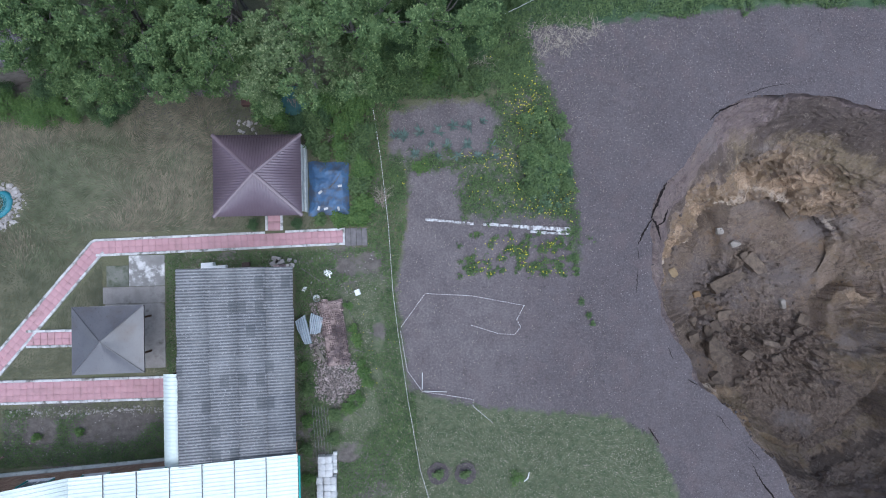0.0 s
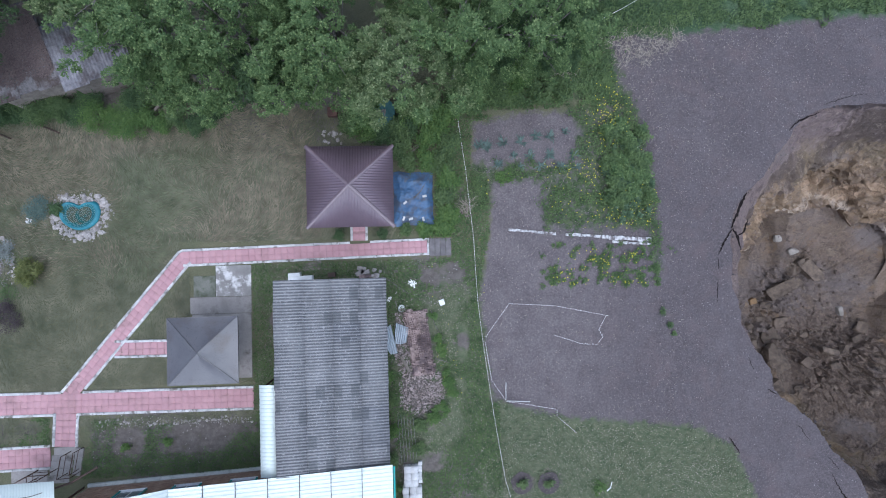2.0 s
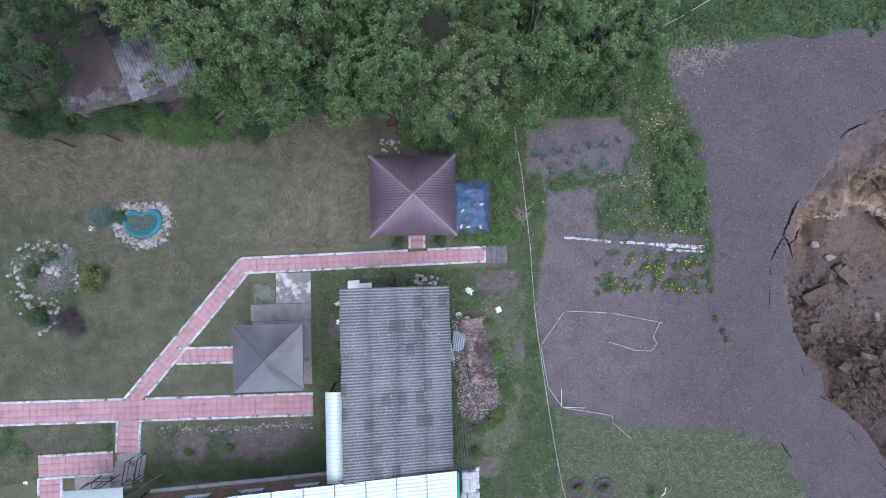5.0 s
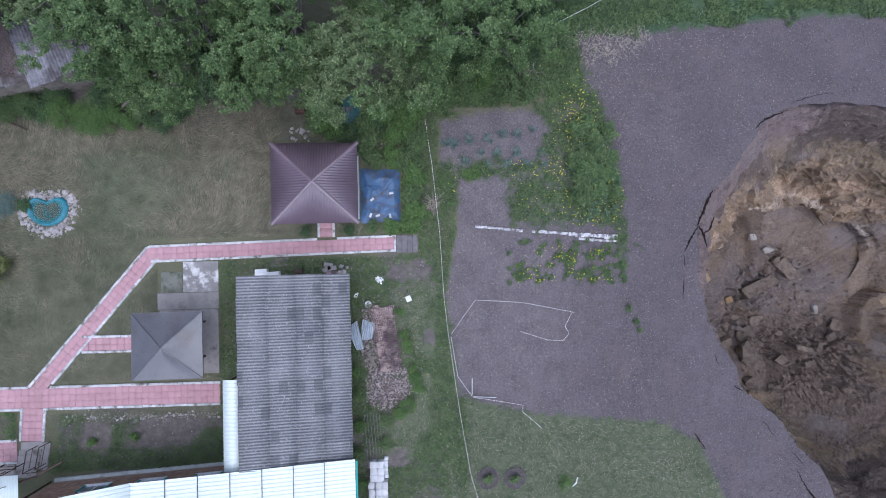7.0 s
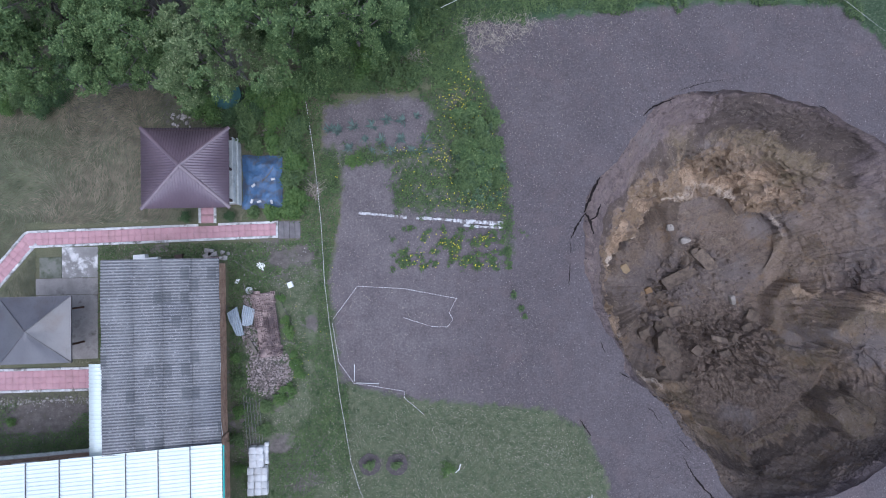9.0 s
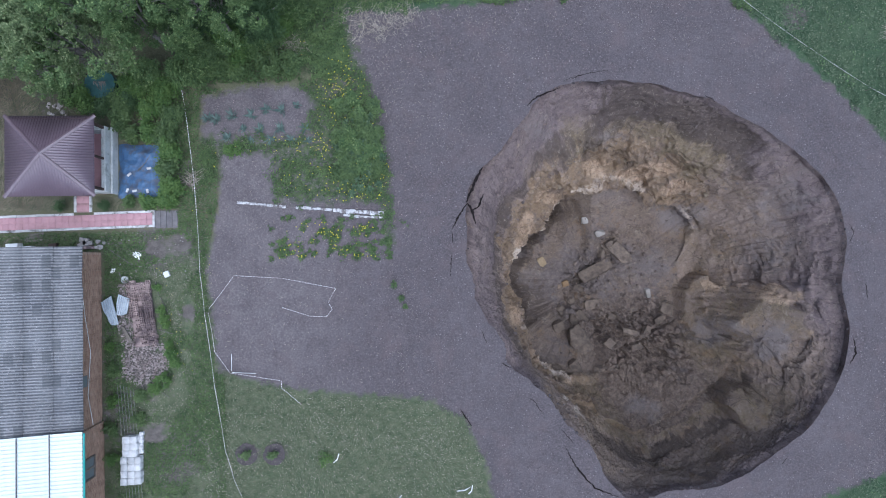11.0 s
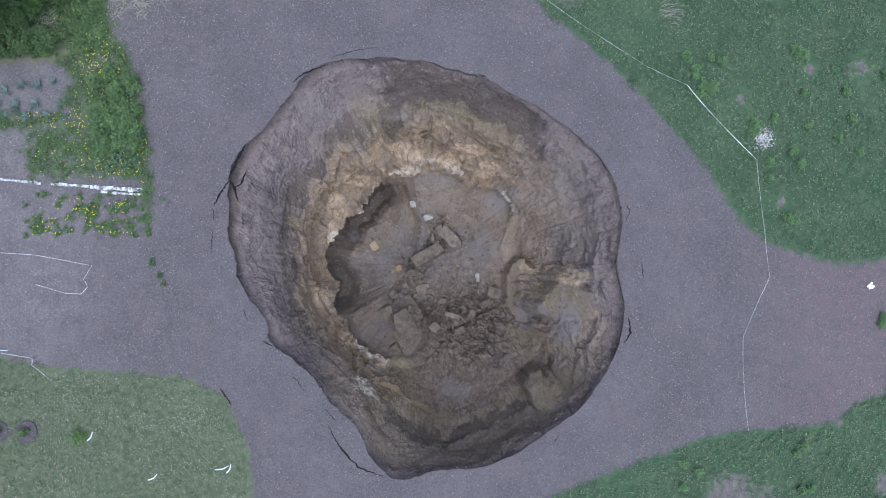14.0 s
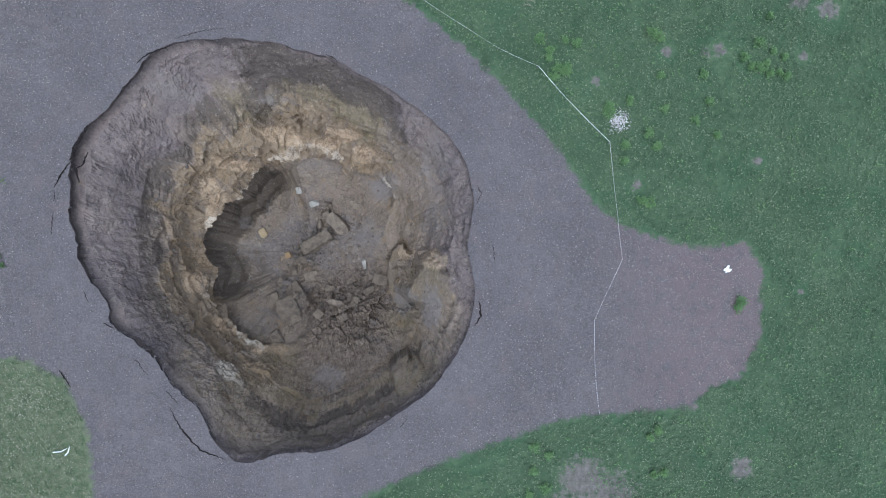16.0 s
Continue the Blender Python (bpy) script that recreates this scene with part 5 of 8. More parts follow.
def build_porch():
    """Outside stair with iron rails and a small pale canopy at the corner of the house."""
    st = thing("outside_stair", "worn concrete outside stair going down beside the house", "stair", kind="structure")
    for i, (x0, x1, y0, y1) in enumerate(((-26.66, -25.52, -9.98, -9.56), (-26.78, -25.62, -10.28, -9.985), (-26.84, -25.72, -10.68, -10.285), (-26.92, -25.82, -11.05, -10.685), (-27.0, -25.9, -11.5, -11.055))):
        part("step", slab((x0, y0, -0.3), (x1, y1, 0.06 - 0.012 * i), 0.02), CONCRETE, st)
    part("cheek", slab((0, -1.5, -0.1), (0.42, 0, 0.08), 0.03, pose(-25.5, -9.6, 0, 0, 0, -9)), CONCRETE, st)
    part("landing", slab((-28.9, -11.5, -0.2), (-27.02, -10.75, 0.02), 0.02), CONCRETE, st)
    for pts in (((-25.14, -9.62), (-25.35, -10.75)), ((-25.77, -9.79), (-25.98, -10.96), (-25.3, -10.9)), ((-27.5, -10.72), (-26.5, -10.69)), ((-28.15, -11.06), (-27.5, -10.75), (-27.48, -11.1), (-26.97, -10.97))):
        rail(pts, "rusty brown iron railing beside the concrete stair")
    pole = thing("leaning_beam", "long dark wooden beam with black cable above the stair", "beam")
    part("beam", tube(bmesh.new(), [(-23.5, -10.15, 1.5), (-24.6, -10.75, 1.8), (-25.6, -10.95, 2.3)], [0.06, 0.06, 0.05], 7), DARK_WOOD, pole)
    part("cable", tube(bmesh.new(), [(-24.5, -10.75, 1.9), (-26.0, -11.0, 2.6), (-27.7, -11.2, 2.62), (-29.0, -12.2, 2.6)], [0.018] * 4, 5), DARK_WOOD, pole)
    c = thing("porch_canopy", "small pale ribbed metal canopy over the stair", "canopy")
    V, F = corrugated(3.0, 2.9, 0.14, 0.04, profile="rib", per=6)
    s = part("sheet", mesh_from("sheet", V, F, LIGHT_METAL), None, c)
    s.matrix_basis = pose(-24.95, -13.4, 2.4, 0, 0, 91)
    for x in (-27.6, -25.15):
        for y in (-13.2, -11.8):
            part("post", slab((x - 0.04, y - 0.04, -0.1), (x + 0.04, y + 0.04, 2.37), 0.006), RUST, c)
    part("beam", slab((-27.75, -11.84, 2.3), (-25.0, -11.76, 2.368), 0.006), RUST, c)


build_porch()


def build_old_sheds():
    LEAFY = surface("leaf_strewn_sheet", (0.12, 0.108, 0.11), (0.23, 0.215, 0.22), 5, 30, 0.95, 0.5, 0.03, stain=(0.085, 0.066, 0.062), stain_scale=1.6, stain_at=(0.45, 0.6))
    DIRTY = surface("dirty_grey_sheet", (0.13, 0.125, 0.14), (0.235, 0.225, 0.245), 4, 30, 0.95, 0.5, 0.03, stain=(0.085, 0.075, 0.08), stain_scale=1.1, stain_at=(0.48, 0.62), vary=0.25)
    for x, y, turn, length, width, z, mat, label in ((-27.73, 8.6, 19.5, 3.25, 4.4, 2.25, LEAFY, "old shed roof of corrugated sheet covered in dead leaves"),
                                                     (-24.43, 9.29, 19, 3.5, 3.4, 2.3, DIRTY, "old grey shed with a broken corrugated asbestos roof")):
        s = thing("old_shed", label, "shed", "old sheds", at=(x, y, 0), turn=turn)
        V, F = corrugated(width, length / 3 + 0.16, 0.17, 0.05)
        me = mesh_from("roof_sheet", V, F, mat)
        for i in range(3):
            ob = part("roof_sheet", me, None, s)
            ob.matrix_basis = pose(i * length / 3 + length / 3 + 0.1, -0.25 + 0.12 * (i % 2), z + 0.012 * i, 0, -4, 90)
        for lo, hi in (((0.1, 0.1, 0), (length - 0.1, 0.2, z - 0.12)), ((0.1, width - 0.8, 0), (length - 0.1, width - 0.7, z - 0.4)), ((0.1, 0.21, 0), (0.2, width - 0.81, z - 0.4)), ((length - 0.2, 0.21, 0), (length - 0.1, width - 0.81, z - 0.4))):
            part("plank_wall", slab(lo, hi), WOOD, s)
    lean = thing("board_stack", "leaning grey weathered boards beside the old shed", "boards", at=(-20.4, 10.0, 0), turn=25)
    rnd = random.Random(3)
    for i in range(9):
        b = part("board", slab((-1.1, -0.07, 0), (1.1, 0.07, 0.03)), WOOD, lean)
        b.matrix_basis = pose(rnd.uniform(-0.3, 0.3), rnd.uniform(-0.6, 0.4), 0.03 + 0.032 * i, 0, 0, rnd.uniform(-25, 25))


build_old_sheds()
# ---- plants ----
LEAF_TREE = leafage("tree_leaves", (0.04, 0.081, 0.03), (0.139, 0.203, 0.076), (0.205, 0.27, 0.11), patch=2.3, drift=0.5)
LEAF_DARK = leafage("dark_tree_leaves", (0.026, 0.055, 0.024), (0.085, 0.135, 0.055), patch=2.3, drift=0.5)
LEAF_PALE = leafage("pale_tree_leaves", (0.05, 0.086, 0.034), (0.16, 0.208, 0.088), (0.235, 0.275, 0.14), patch=2.3, drift=0.5)
LEAF_BUSH = leafage("bush_leaves", (0.036, 0.068, 0.028), (0.13, 0.185, 0.07), patch=1.6, drift=0.5)
LEAF_BRIGHT = leafage("bright_leaves", (0.042, 0.09, 0.026), (0.122, 0.19, 0.054), patch=1.5)
LEAF_YELLOW = leafage("yellow_green_leaves", (0.07, 0.09, 0.03), (0.2, 0.21, 0.075), patch=2)
LEAF_BLUE = leafage("blue_green_leaves", (0.06, 0.1, 0.088), (0.15, 0.2, 0.175), patch=2)
LEAF_PURPLE = leafage("purple_leaves", (0.035, 0.026, 0.03), (0.085, 0.065, 0.07), patch=2)
LEAF_SILVER = leafage("silver_leaves", (0.13, 0.15, 0.14), (0.26, 0.28, 0.27), patch=2)
DRY_GRASS = leafage("dry_lawn_grass", (0.078, 0.09, 0.053), (0.196, 0.184, 0.126), None, patch=0.85, through_light=0.1, drift=0.9)
LOW_GRASS = leafage("lawn_grass", (0.06, 0.096, 0.048), (0.18, 0.195, 0.12), (0.3, 0.29, 0.21), patch=0.9, through_light=0.1, drift=0.55)
MEADOW_LEAF = leafage("meadow_leaves", (0.033, 0.065, 0.033), (0.11, 0.144, 0.083), (0.185, 0.21, 0.135), patch=0.3, drift=0.6, through_light=0.1)
STRAW = leafage("straw", (0.22, 0.185, 0.15), (0.42, 0.37, 0.31), patch=1, through_light=0)
BARK = surface("bark", (0.09, 0.08, 0.07), (0.2, 0.185, 0.17), 4, 30, 0.9, 0.6, 0.02)
MOIST = surface("moist_soil", (0.06, 0.05, 0.052), (0.1, 0.084, 0.088), 6, 30, 0.95, 0.5)
YELLOW = surface("dandelion_yellow", (0.62, 0.54, 0.03), (0.75, 0.66, 0.06), 8, 60, 0.7, 0.1)


def clumps(rs, n, centre, radii, shell=0.55, low=-0.35):
    """Points in the outer part of an uneven crown."""
    d = rs.normal(size=(n * 2, 3))
    d /= np.linalg.norm(d, axis=1)[:, None]
    d = d[d[:, 2] > low][:n]
    r = rs.uniform(shell, 1.0, len(d)) ** 0.7
    lump = 1 + 0.3 * np.sin(3.1 * np.arctan2(d[:, 1], d[:, 0]) + rs.uniform(0, 6)) * np.sin(2.3 * d[:, 2] + 1) + 0.12 * rs.normal(size=len(d))
    return np.asarray(centre) + d * (r * lump)[:, None] * np.asarray(radii)


def tree(x, y, h, r, leaf, label, seed, leaves=9000, size=0.17, bare_twigs=0):
    rs = np.random.RandomState(seed)
    rnd = random.Random(seed)
    t = thing("tree", label, "tree", "trees behind the garden", at=(x, y, 0))
    bm = bmesh.new()
    top = Vector((rnd.uniform(-0.4, 0.4), rnd.uniform(-0.4, 0.4), h * 0.88))
    tube(bm, [(0, 0, -0.1), (0.05, 0.03, h * 0.25), top * 0.6, top], [0.055 * r + 0.03, 0.045 * r, 0.03 * r, 0.02])
    C = clumps(rs, 72, (0, 0, h * 0.66), (r, r, h * 0.36))
    for c in C[::6]:
        a = Vector((0.05, 0.03, h * rnd.uniform(0.25, 0.6)))
        b = Vector([float(v) for v in c])
        m = a.lerp(b, 0.5) + Vector((rnd.uniform(-0.3, 0.3), rnd.uniform(-0.3, 0.3), rnd.uniform(-0.1, 0.4)))
        tube(bm, [a, m, b], [0.02 * r, 0.014 * r, 0.01], 5)
    for _ in range(bare_twigs):
        b = Vector([float(v) for v in C[rnd.randrange(len(C))]])
        for _ in range(4):
            e = b + Vector((rnd.uniform(-0.9, 0.9), rnd.uniform(-0.9, 0.9), rnd.uniform(0.1, 0.8)))
            tube(bm, [b, e], [0.022, 0.008], 4)
    part("trunk", bm, BARK, t)
    # each clump carries twigs, each twig a tuft of leaves that spread from its tip
    twigs = 11
    spread = rs.uniform(0.26, 0.46, len(C)) * (r / 3) ** 0.5
    D = rs.normal(size=(len(C), twigs, 3)) * [1, 1, 0.7] + [0, 0, 0.35]
    D /= np.linalg.norm(D, axis=2)[:, :, None]
    T = (C[:, None] + D * (spread[:, None] * rs.uniform(0.55, 1.25, (len(C), twigs)))[:, :, None]).reshape(-1, 3)
    each = max(leaves // len(T), 3)
    out = np.repeat(np.arctan2(D[:, :, 1], D[:, :, 0]).ravel(), each)
    n = len(T) * each
    heading = out + rs.normal(size=n) * 1.15
    P = np.repeat(T, each, 0) + rs.normal(size=(n, 3)) * [0.05, 0.05, 0.04] + np.stack([np.cos(heading), np.sin(heading), np.zeros(n)], 1) * rs.uniform(0.0, 0.09, n)[:, None]
    V, F = blades(P, heading, 0.3 + rs.normal(size=n) * 0.4, size * rs.uniform(0.6, 1.35, n), size * 0.62 * rs.uniform(0.7, 1.25, n))
    part("crown", mesh_from("crown", V, F, leaf), None, t)
    return t


TREES = [(-4.6, 10.1, 10.2, 3.0, 0), (-7.3, 8.9, 8.2, 2.4, 2), (-1.2, 10.9, 9.4, 2.6, 0), (-10.6, 11.3, 8.4, 2.8, 0), (-12.8, 9.6, 6.0, 2.0, 0), (-15.2, 11.0, 8.9, 2.9, 0),
         (-18.6, 10.4, 8.6, 2.5, 0), (-21.3, 13.2, 8.6, 2.6, 2), (-27.9, 9.4, 7.4, 1.9, 1), (-31.0, 10.0, 7.0, 2.2, 1), (-26.6, 12.8, 7.6, 2.0, 1), (-16.6, 9.0, 6.2, 1.8, 0), (-18.7, 9.6, 5.6, 1.5, 0), (-2.8, 14.2, 9.6, 3.0, 0), (-8.0, 14.6, 9.6, 3.2, 0),
         (-13.4, 15.0, 9.4, 3.0, 1), (-17.8, 14.8, 9.2, 2.9, 0), (-25.4, 14.8, 8.6, 2.7, 0), (-29.0, 14.8, 8.2, 2.7, 1), (1.4, 13.4, 6.4, 2.0, 1), (-9.6, 9.0, 5.4, 1.7, 0), (-33.5, 12.0, 8.0, 2.8, 1)]
TREES += [(-13.9, 12.3, 7.8, 2.3, 0), (-11.4, 9.6, 5.6, 1.7, 0), (-14.2, 9.4, 5.2, 1.5, 1), (-31.4, 8.9, 6.4, 2.2, 1), (-20.4, 12.4, 7.4, 2.0, 0), (-11.4, 13.9, 7.5, 2.0, 0), (-5.6, 13.2, 8.4, 2.2, 0), (-1.6, 11.6, 5.6, 1.9, 1), (2.6, 15.6, 7.0, 2.4, 0), (-4.6, 11.2, 6.4, 1.9, 0), (0.6, 11.4, 4.4, 1.4, 1)]
for i, (tx, ty, th_, tr, k) in enumerate(TREES):
    tree(tx, ty, th_, tr, (LEAF_TREE, LEAF_DARK, LEAF_PALE)[k],
         ("tall broadleaf tree with a dense grey-green crown", "dark green tree with fine dense foliage", "broadleaf tree with a pale silvery green crown")[k], 100 + i, int(7900 * tr), 0.112 if k != 1 else 0.095, 2 if i % 3 == 0 else 0)


def bush(x, y, r, h, leaf, label, seed, leaves=900, size=0.11, name="bush", group="bushes", lift=(-0.3, 0.8), width=0.6, twigs=True):
    rs = np.random.RandomState(seed)
    b = thing(name, label, name.split("_")[-1], group, at=(x, y, 0))
    bm = bmesh.new()
    for k in range(7 if twigs else 3):
        a = rs.uniform(0, math.tau)
        tube(bm, [(0.04 * math.cos(a), 0.04 * math.sin(a), -0.03), (0.45 * r * math.cos(a), 0.45 * r * math.sin(a), h * rs.uniform(0.5, 0.8))], [0.018, 0.006], 4)
    part("stems", bm, BARK, b)
    C = clumps(rs, 26, (0, 0, h * 0.5), (r * 0.85, r * 0.85, h * 0.5), 0.4, -0.2)
    each = max(leaves // len(C), 1)
    P = np.repeat(C, each, 0) + rs.normal(size=(len(C) * each, 3)) * (0.16 * r)
    P[:, 2] = np.maximum(P[:, 2], 0.03)
    part("leaves", leaf_mesh("leaves", rs, P, size, size * width, leaf, lift), None, b)
    return b


rnd = random.Random(12)
# undergrowth below the trees
for i in range(30):
    f = i / 29
    x = -31.5 + 24.5 * f + rnd.uniform(-0.3, 0.3)
    y = 8.1 - 0.9 * f + 0.3 * math.sin(5 * f) + rnd.uniform(-0.4, 0.5)
    k = rnd.random()
    if -17.5 < x < -10 or (x > -10 and k < 0.4):
        continue
    lit = -24.5 < x < -19
    bush(x, y + (0.0 if lit else 0.4), rnd.uniform(0.5, 1.0), rnd.uniform(0.5, 1.2), LEAF_BRIGHT if lit and k > 0.15 else (LEAF_BUSH if k < 0.45 else LEAF_DARK), "leafy green undergrowth bush at the edge of the lawn", 300 + i, 2600, 0.085)
for i in range(20):
    bush(rnd.uniform(-31, -19), rnd.uniform(8.4, 10.0), rnd.uniform(0.5, 0.9), rnd.uniform(0.5, 1.0), LEAF_BUSH if i % 3 == 0 else LEAF_DARK, "low green shrub in the undergrowth near the old sheds", 340 + i, 1600, 0.085)
# round the blue sheet and along the fence
for i, (x, y, r, h) in enumerate([(-5.3, 1.9, 0.6, 0.6), (-4.9, 2.6, 0.7, 0.8), (-5.2, 3.6, 0.6, 0.9), (-5.0, 4.6, 0.7, 1.0), (-5.3, 5.5, 0.7, 0.9), (-6.2, 5.7, 0.7, 0.8), (-7.2, 5.6, 0.5, 0.7), (-7.6, 6.6, 0.7, 1.0), (-6.0, 6.9, 0.7, 1.1),
                                  (-4.9, 6.7, 0.7, 1.0), (-9.6, 7.4, 0.8, 1.2), (-10.4, 7.8, 0.7, 1.1), (-6.3, 1.75, 0.45, 0.5), (-7.4, 1.8, 0.3, 0.35), (-5.0, 8.0, 0.8, 1.1), (-3.6, 8.9, 0.8, 0.9), (-2.4, 9.3, 0.8, 0.8), (-1.0, 9.4, 0.7, 0.8), (0.6, 9.6, 0.8, 0.8), (1.9, 9.8, 0.8, 0.8)]):
    bush(x, y, r, h, LEAF_BRIGHT if i in (0, 1, 3, 5, 8, 12, 10, 14) else LEAF_BUSH, "bright green weedy bush beside the garden fence", 380 + i, 1300, 0.14)
# low growth where the trees end beside the vegetable rows
for i, (x, y, r, h) in enumerate([(-3.0, 9.5, 0.9, 1.5), (-2.1, 10.0, 1.0, 1.7), (-1.1, 10.3, 1.0, 1.6), (-0.2, 10.6, 0.9, 1.4), (0.7, 11.2, 0.9, 1.3), (1.3, 12.0, 1.0, 1.5), (2.2, 12.6, 1.0, 1.4), (3.1, 13.2, 1.0, 1.3), (-0.4, 11.8, 1.1, 2.2), (0.9, 13.0, 1.1, 2.3), (2.1, 14.0, 1.1, 2.0), (-1.8, 11.4, 1.1, 2.3), (-3.6, 10.6, 1.1, 2.2), (3.7, 14.0, 0.9, 1.2), (-6.9, 8.3, 0.9, 1.2), (-6.0, 8.9, 0.9, 1.3), (-7.6, 7.5, 0.7, 1.0), (-5.6, 7.7, 0.7, 1.0), (-4.3, 8.9, 0.9, 1.3)]):
    bush(x, y, r, h, (LEAF_TREE, LEAF_BUSH, LEAF_BRIGHT)[i % 3], "dense green bush at the edge of the trees", 1380 + i, 2600, 0.13)
# by the shed, the brick pile and the rods
for i, (x, y, r, h) in enumerate([(-8.5, -6.4, 0.3, 0.4), (-8.35, -7.7, 0.35, 0.45), (-5.95, -3.1, 0.22, 0.25), (-5.75, -4.4, 0.24, 0.3), (-5.6, -4.85, 0.3, 0.35), (-5.5, -5.25, 0.22, 0.3), (-5.35, -6.3, 0.25, 0.3), (-5.2, -6.9, 0.35, 0.35), (-5.0, -7.45, 0.3, 0.35), (-5.6, -8.35, 0.45, 0.45),
                                  (-6.1, -8.75, 0.4, 0.4), (-6.9, -9.2, 0.4, 0.4), (-8.4, -9.4, 0.35, 0.5), (-8.5, -11.0, 0.4, 0.5), (-7.0, -10.4, 0.4, 0.4), (-8.4, -12.6, 0.4, 0.6), (-14.5, -4.2, 0.3, 0.3)]):
    bush(x, y, r, h, LEAF_BRIGHT if x > -6.5 or i % 3 == 0 else LEAF_BUSH, "small green weed clump beside the brick shed", 420 + i, 420 if r < 0.32 else 700, 0.095, twigs=False)
for x in (-11.15, -8.72):
    bush(x, 1.62, 0.33, 0.55, LEAF_DARK, "small clipped round bush at the gazebo entrance", 450 + int(x), 1500, 0.06, "clipped_bush", "entrance bushes")
bush(-27.6, -0.05, 0.62, 0.7, LEAF_YELLOW, "yellow-green feathery shrub standing alone on the lawn", 460, 2600, 0.2, "lawn_shrub", "", (0.0, 0.9), 0.25)
bush(-28.9, -2.35, 0.95, 0.35, LEAF_PURPLE, "dark brownish bare low shrub beside stones", 461, 1900, 0.07, "low_shrub", "rock garden shrubs")
bush(-30.6, -2.0, 0.6, 0.5, LEAF_DARK, "dark green low shrub in the rock garden", 462, 1500, 0.09, "low_shrub", "rock garden shrubs")
bush(-29.9, 1.2, 0.35, 0.4, LEAF_DARK, "dark green low shrub in the rock garden", 463, 900, 0.08, "low_shrub", "rock garden shrubs")
bush(-30.9, 0.5, 0.35, 0.35, LEAF_DARK, "dark green low shrub in the rock garden", 464, 800, 0.08, "low_shrub", "rock garden shrubs")
bush(-26.3, 3.35, 0.4, 0.4, LEAF_DARK, "dark green low shrub beside the pond stones", 465, 900, 0.09, "low_shrub", "rock garden shrubs")
bush(-27.4, 3.4, 0.7, 0.25, LEAF_BLUE, "flat blue-green juniper spreading on the lawn", 466, 1200, 0.12, "spreading_shrub", "spreading shrubs", (-0.1, 0.4), 0.35)
bush(-29.2, 1.0, 0.8, 0.22, LEAF_SILVER, "silvery grey cushion plant between stones", 467, 1600, 0.08, "cushion_plant", "", (-0.1, 0.5))
bush(-30.5, 1.0, 0.16, 0.3, LEAF_BRIGHT, "small bright yellow-green plant between stones", 468, 250, 0.09, "bright_plant", "")
for x, y in ((-22.9, -9.68), (-20.63, -9.48)):
    bush(x, y, 0.22, 0.25, LEAF_BRIGHT, "small round variegated garden plant on bare soil", 470 + int(x), 350, 0.1, "bed_plant", "plants in the bed")
for x, y in ((-1.13, -12.8), (0.42, -12.88)):
    bush(x, y, 0.3, 0.4, LEAF_BUSH, "small green bush in a ring of dug soil", 480 + int(x), 450, 0.09, "planted_bush", "planted bushes")
    ring = bmesh.new()
    bmesh.ops.create_circle(ring, cap_ends=True, segments=28, radius=0.62)
    for v in ring.verts:
        k = 1 + 0.14 * noise.noise(Vector((v.co.x * 3 + x, v.co.y * 3, 1)))
        v.co = Vector((v.co.x * k + x, v.co.y * k + y, 0.035))
    bmesh.ops.inset_region(ring, faces=ring.faces, thickness=0.18, depth=0.02)
    whole("dug_soil", ring, MOIST, "ring of dark dug soil round a planted bush", "soil", kind="structure")
for i, (x, y, r) in enumerate([(3.4, -13.3, 0.5), (7.5, -3.3, 0.25), (7.9, -4.1, 0.22), (-1.5, 4.8, 0.5), (-1.9, 4.7, 0.4), (-3.2, 4.4, 0.5), (8.1, -4.6, 0.15), (1.2, -1.0, 0.3), (3.9, -0.4, 0.3), (5.2, -1.1, 0.3)]):
    bush(x, y, r, 0.15, LEAF_BRIGHT if i in (0, 3, 4) else LEAF_BUSH, "low green weed clump on the garden soil", 490 + i, 120 if r < 0.35 else 380, 0.1, "weed_clump", "weed clumps")
MEADOW_WEED = leafage("meadow_weed_leaves", (0.06, 0.118, 0.042), (0.135, 0.21, 0.082), (0.17, 0.25, 0.11), patch=1.5)
# brighter weeds on the meadow, some in loose patches
for i, (cx, cy, n_, spread) in enumerate([(41.6, 7.8, 9, 0.9), (54.8, 8.2, 12, 1.2), (47.7, 9.4, 2, 0.2), (45.8, 5.1, 2, 0.3), (44.1, 4.4, 2, 0.3), (45.4, 1.6, 2, 0.3), (46.5, -1.4, 2, 0.3), (47.3, 2.1, 2, 0.4), (49.2, 5.6, 6, 1.2), (52.9, -8.1, 2, 0.3), (47.0, -16.1, 2, 0.4), (39.7, -16.8, 2, 0.5), (46.8, -18.3, 2, 0.4), (39.3, -18.8, 3, 0.5)]):
    for k in range(n_):
        bush(cx + rnd.gauss(0, spread), cy + rnd.gauss(0, spread), rnd.uniform(0.2, 0.42), rnd.uniform(0.15, 0.3), MEADOW_WEED, "bright leafy weed standing in the meadow", 1500 + 20 * i + k, 260, 0.11, "meadow_weed", "meadow weeds")
# leafy crop beside the field
for i in range(34):
    x, y = 4.2 + rnd.uniform(0, 2.7), 3.2 + rnd.uniform(0, 4.6)
    if x > 7.1 - 0.12 * (y - 3):
        continue
    bush(x, y, rnd.uniform(0.3, 0.5), rnd.uniform(0.35, 0.6), LEAF_BUSH if i % 4 else LEAF_TREE, "leafy dark green garden plant in a dense patch", 520 + i, 420, 0.15, "garden_plant", "leafy garden plants")


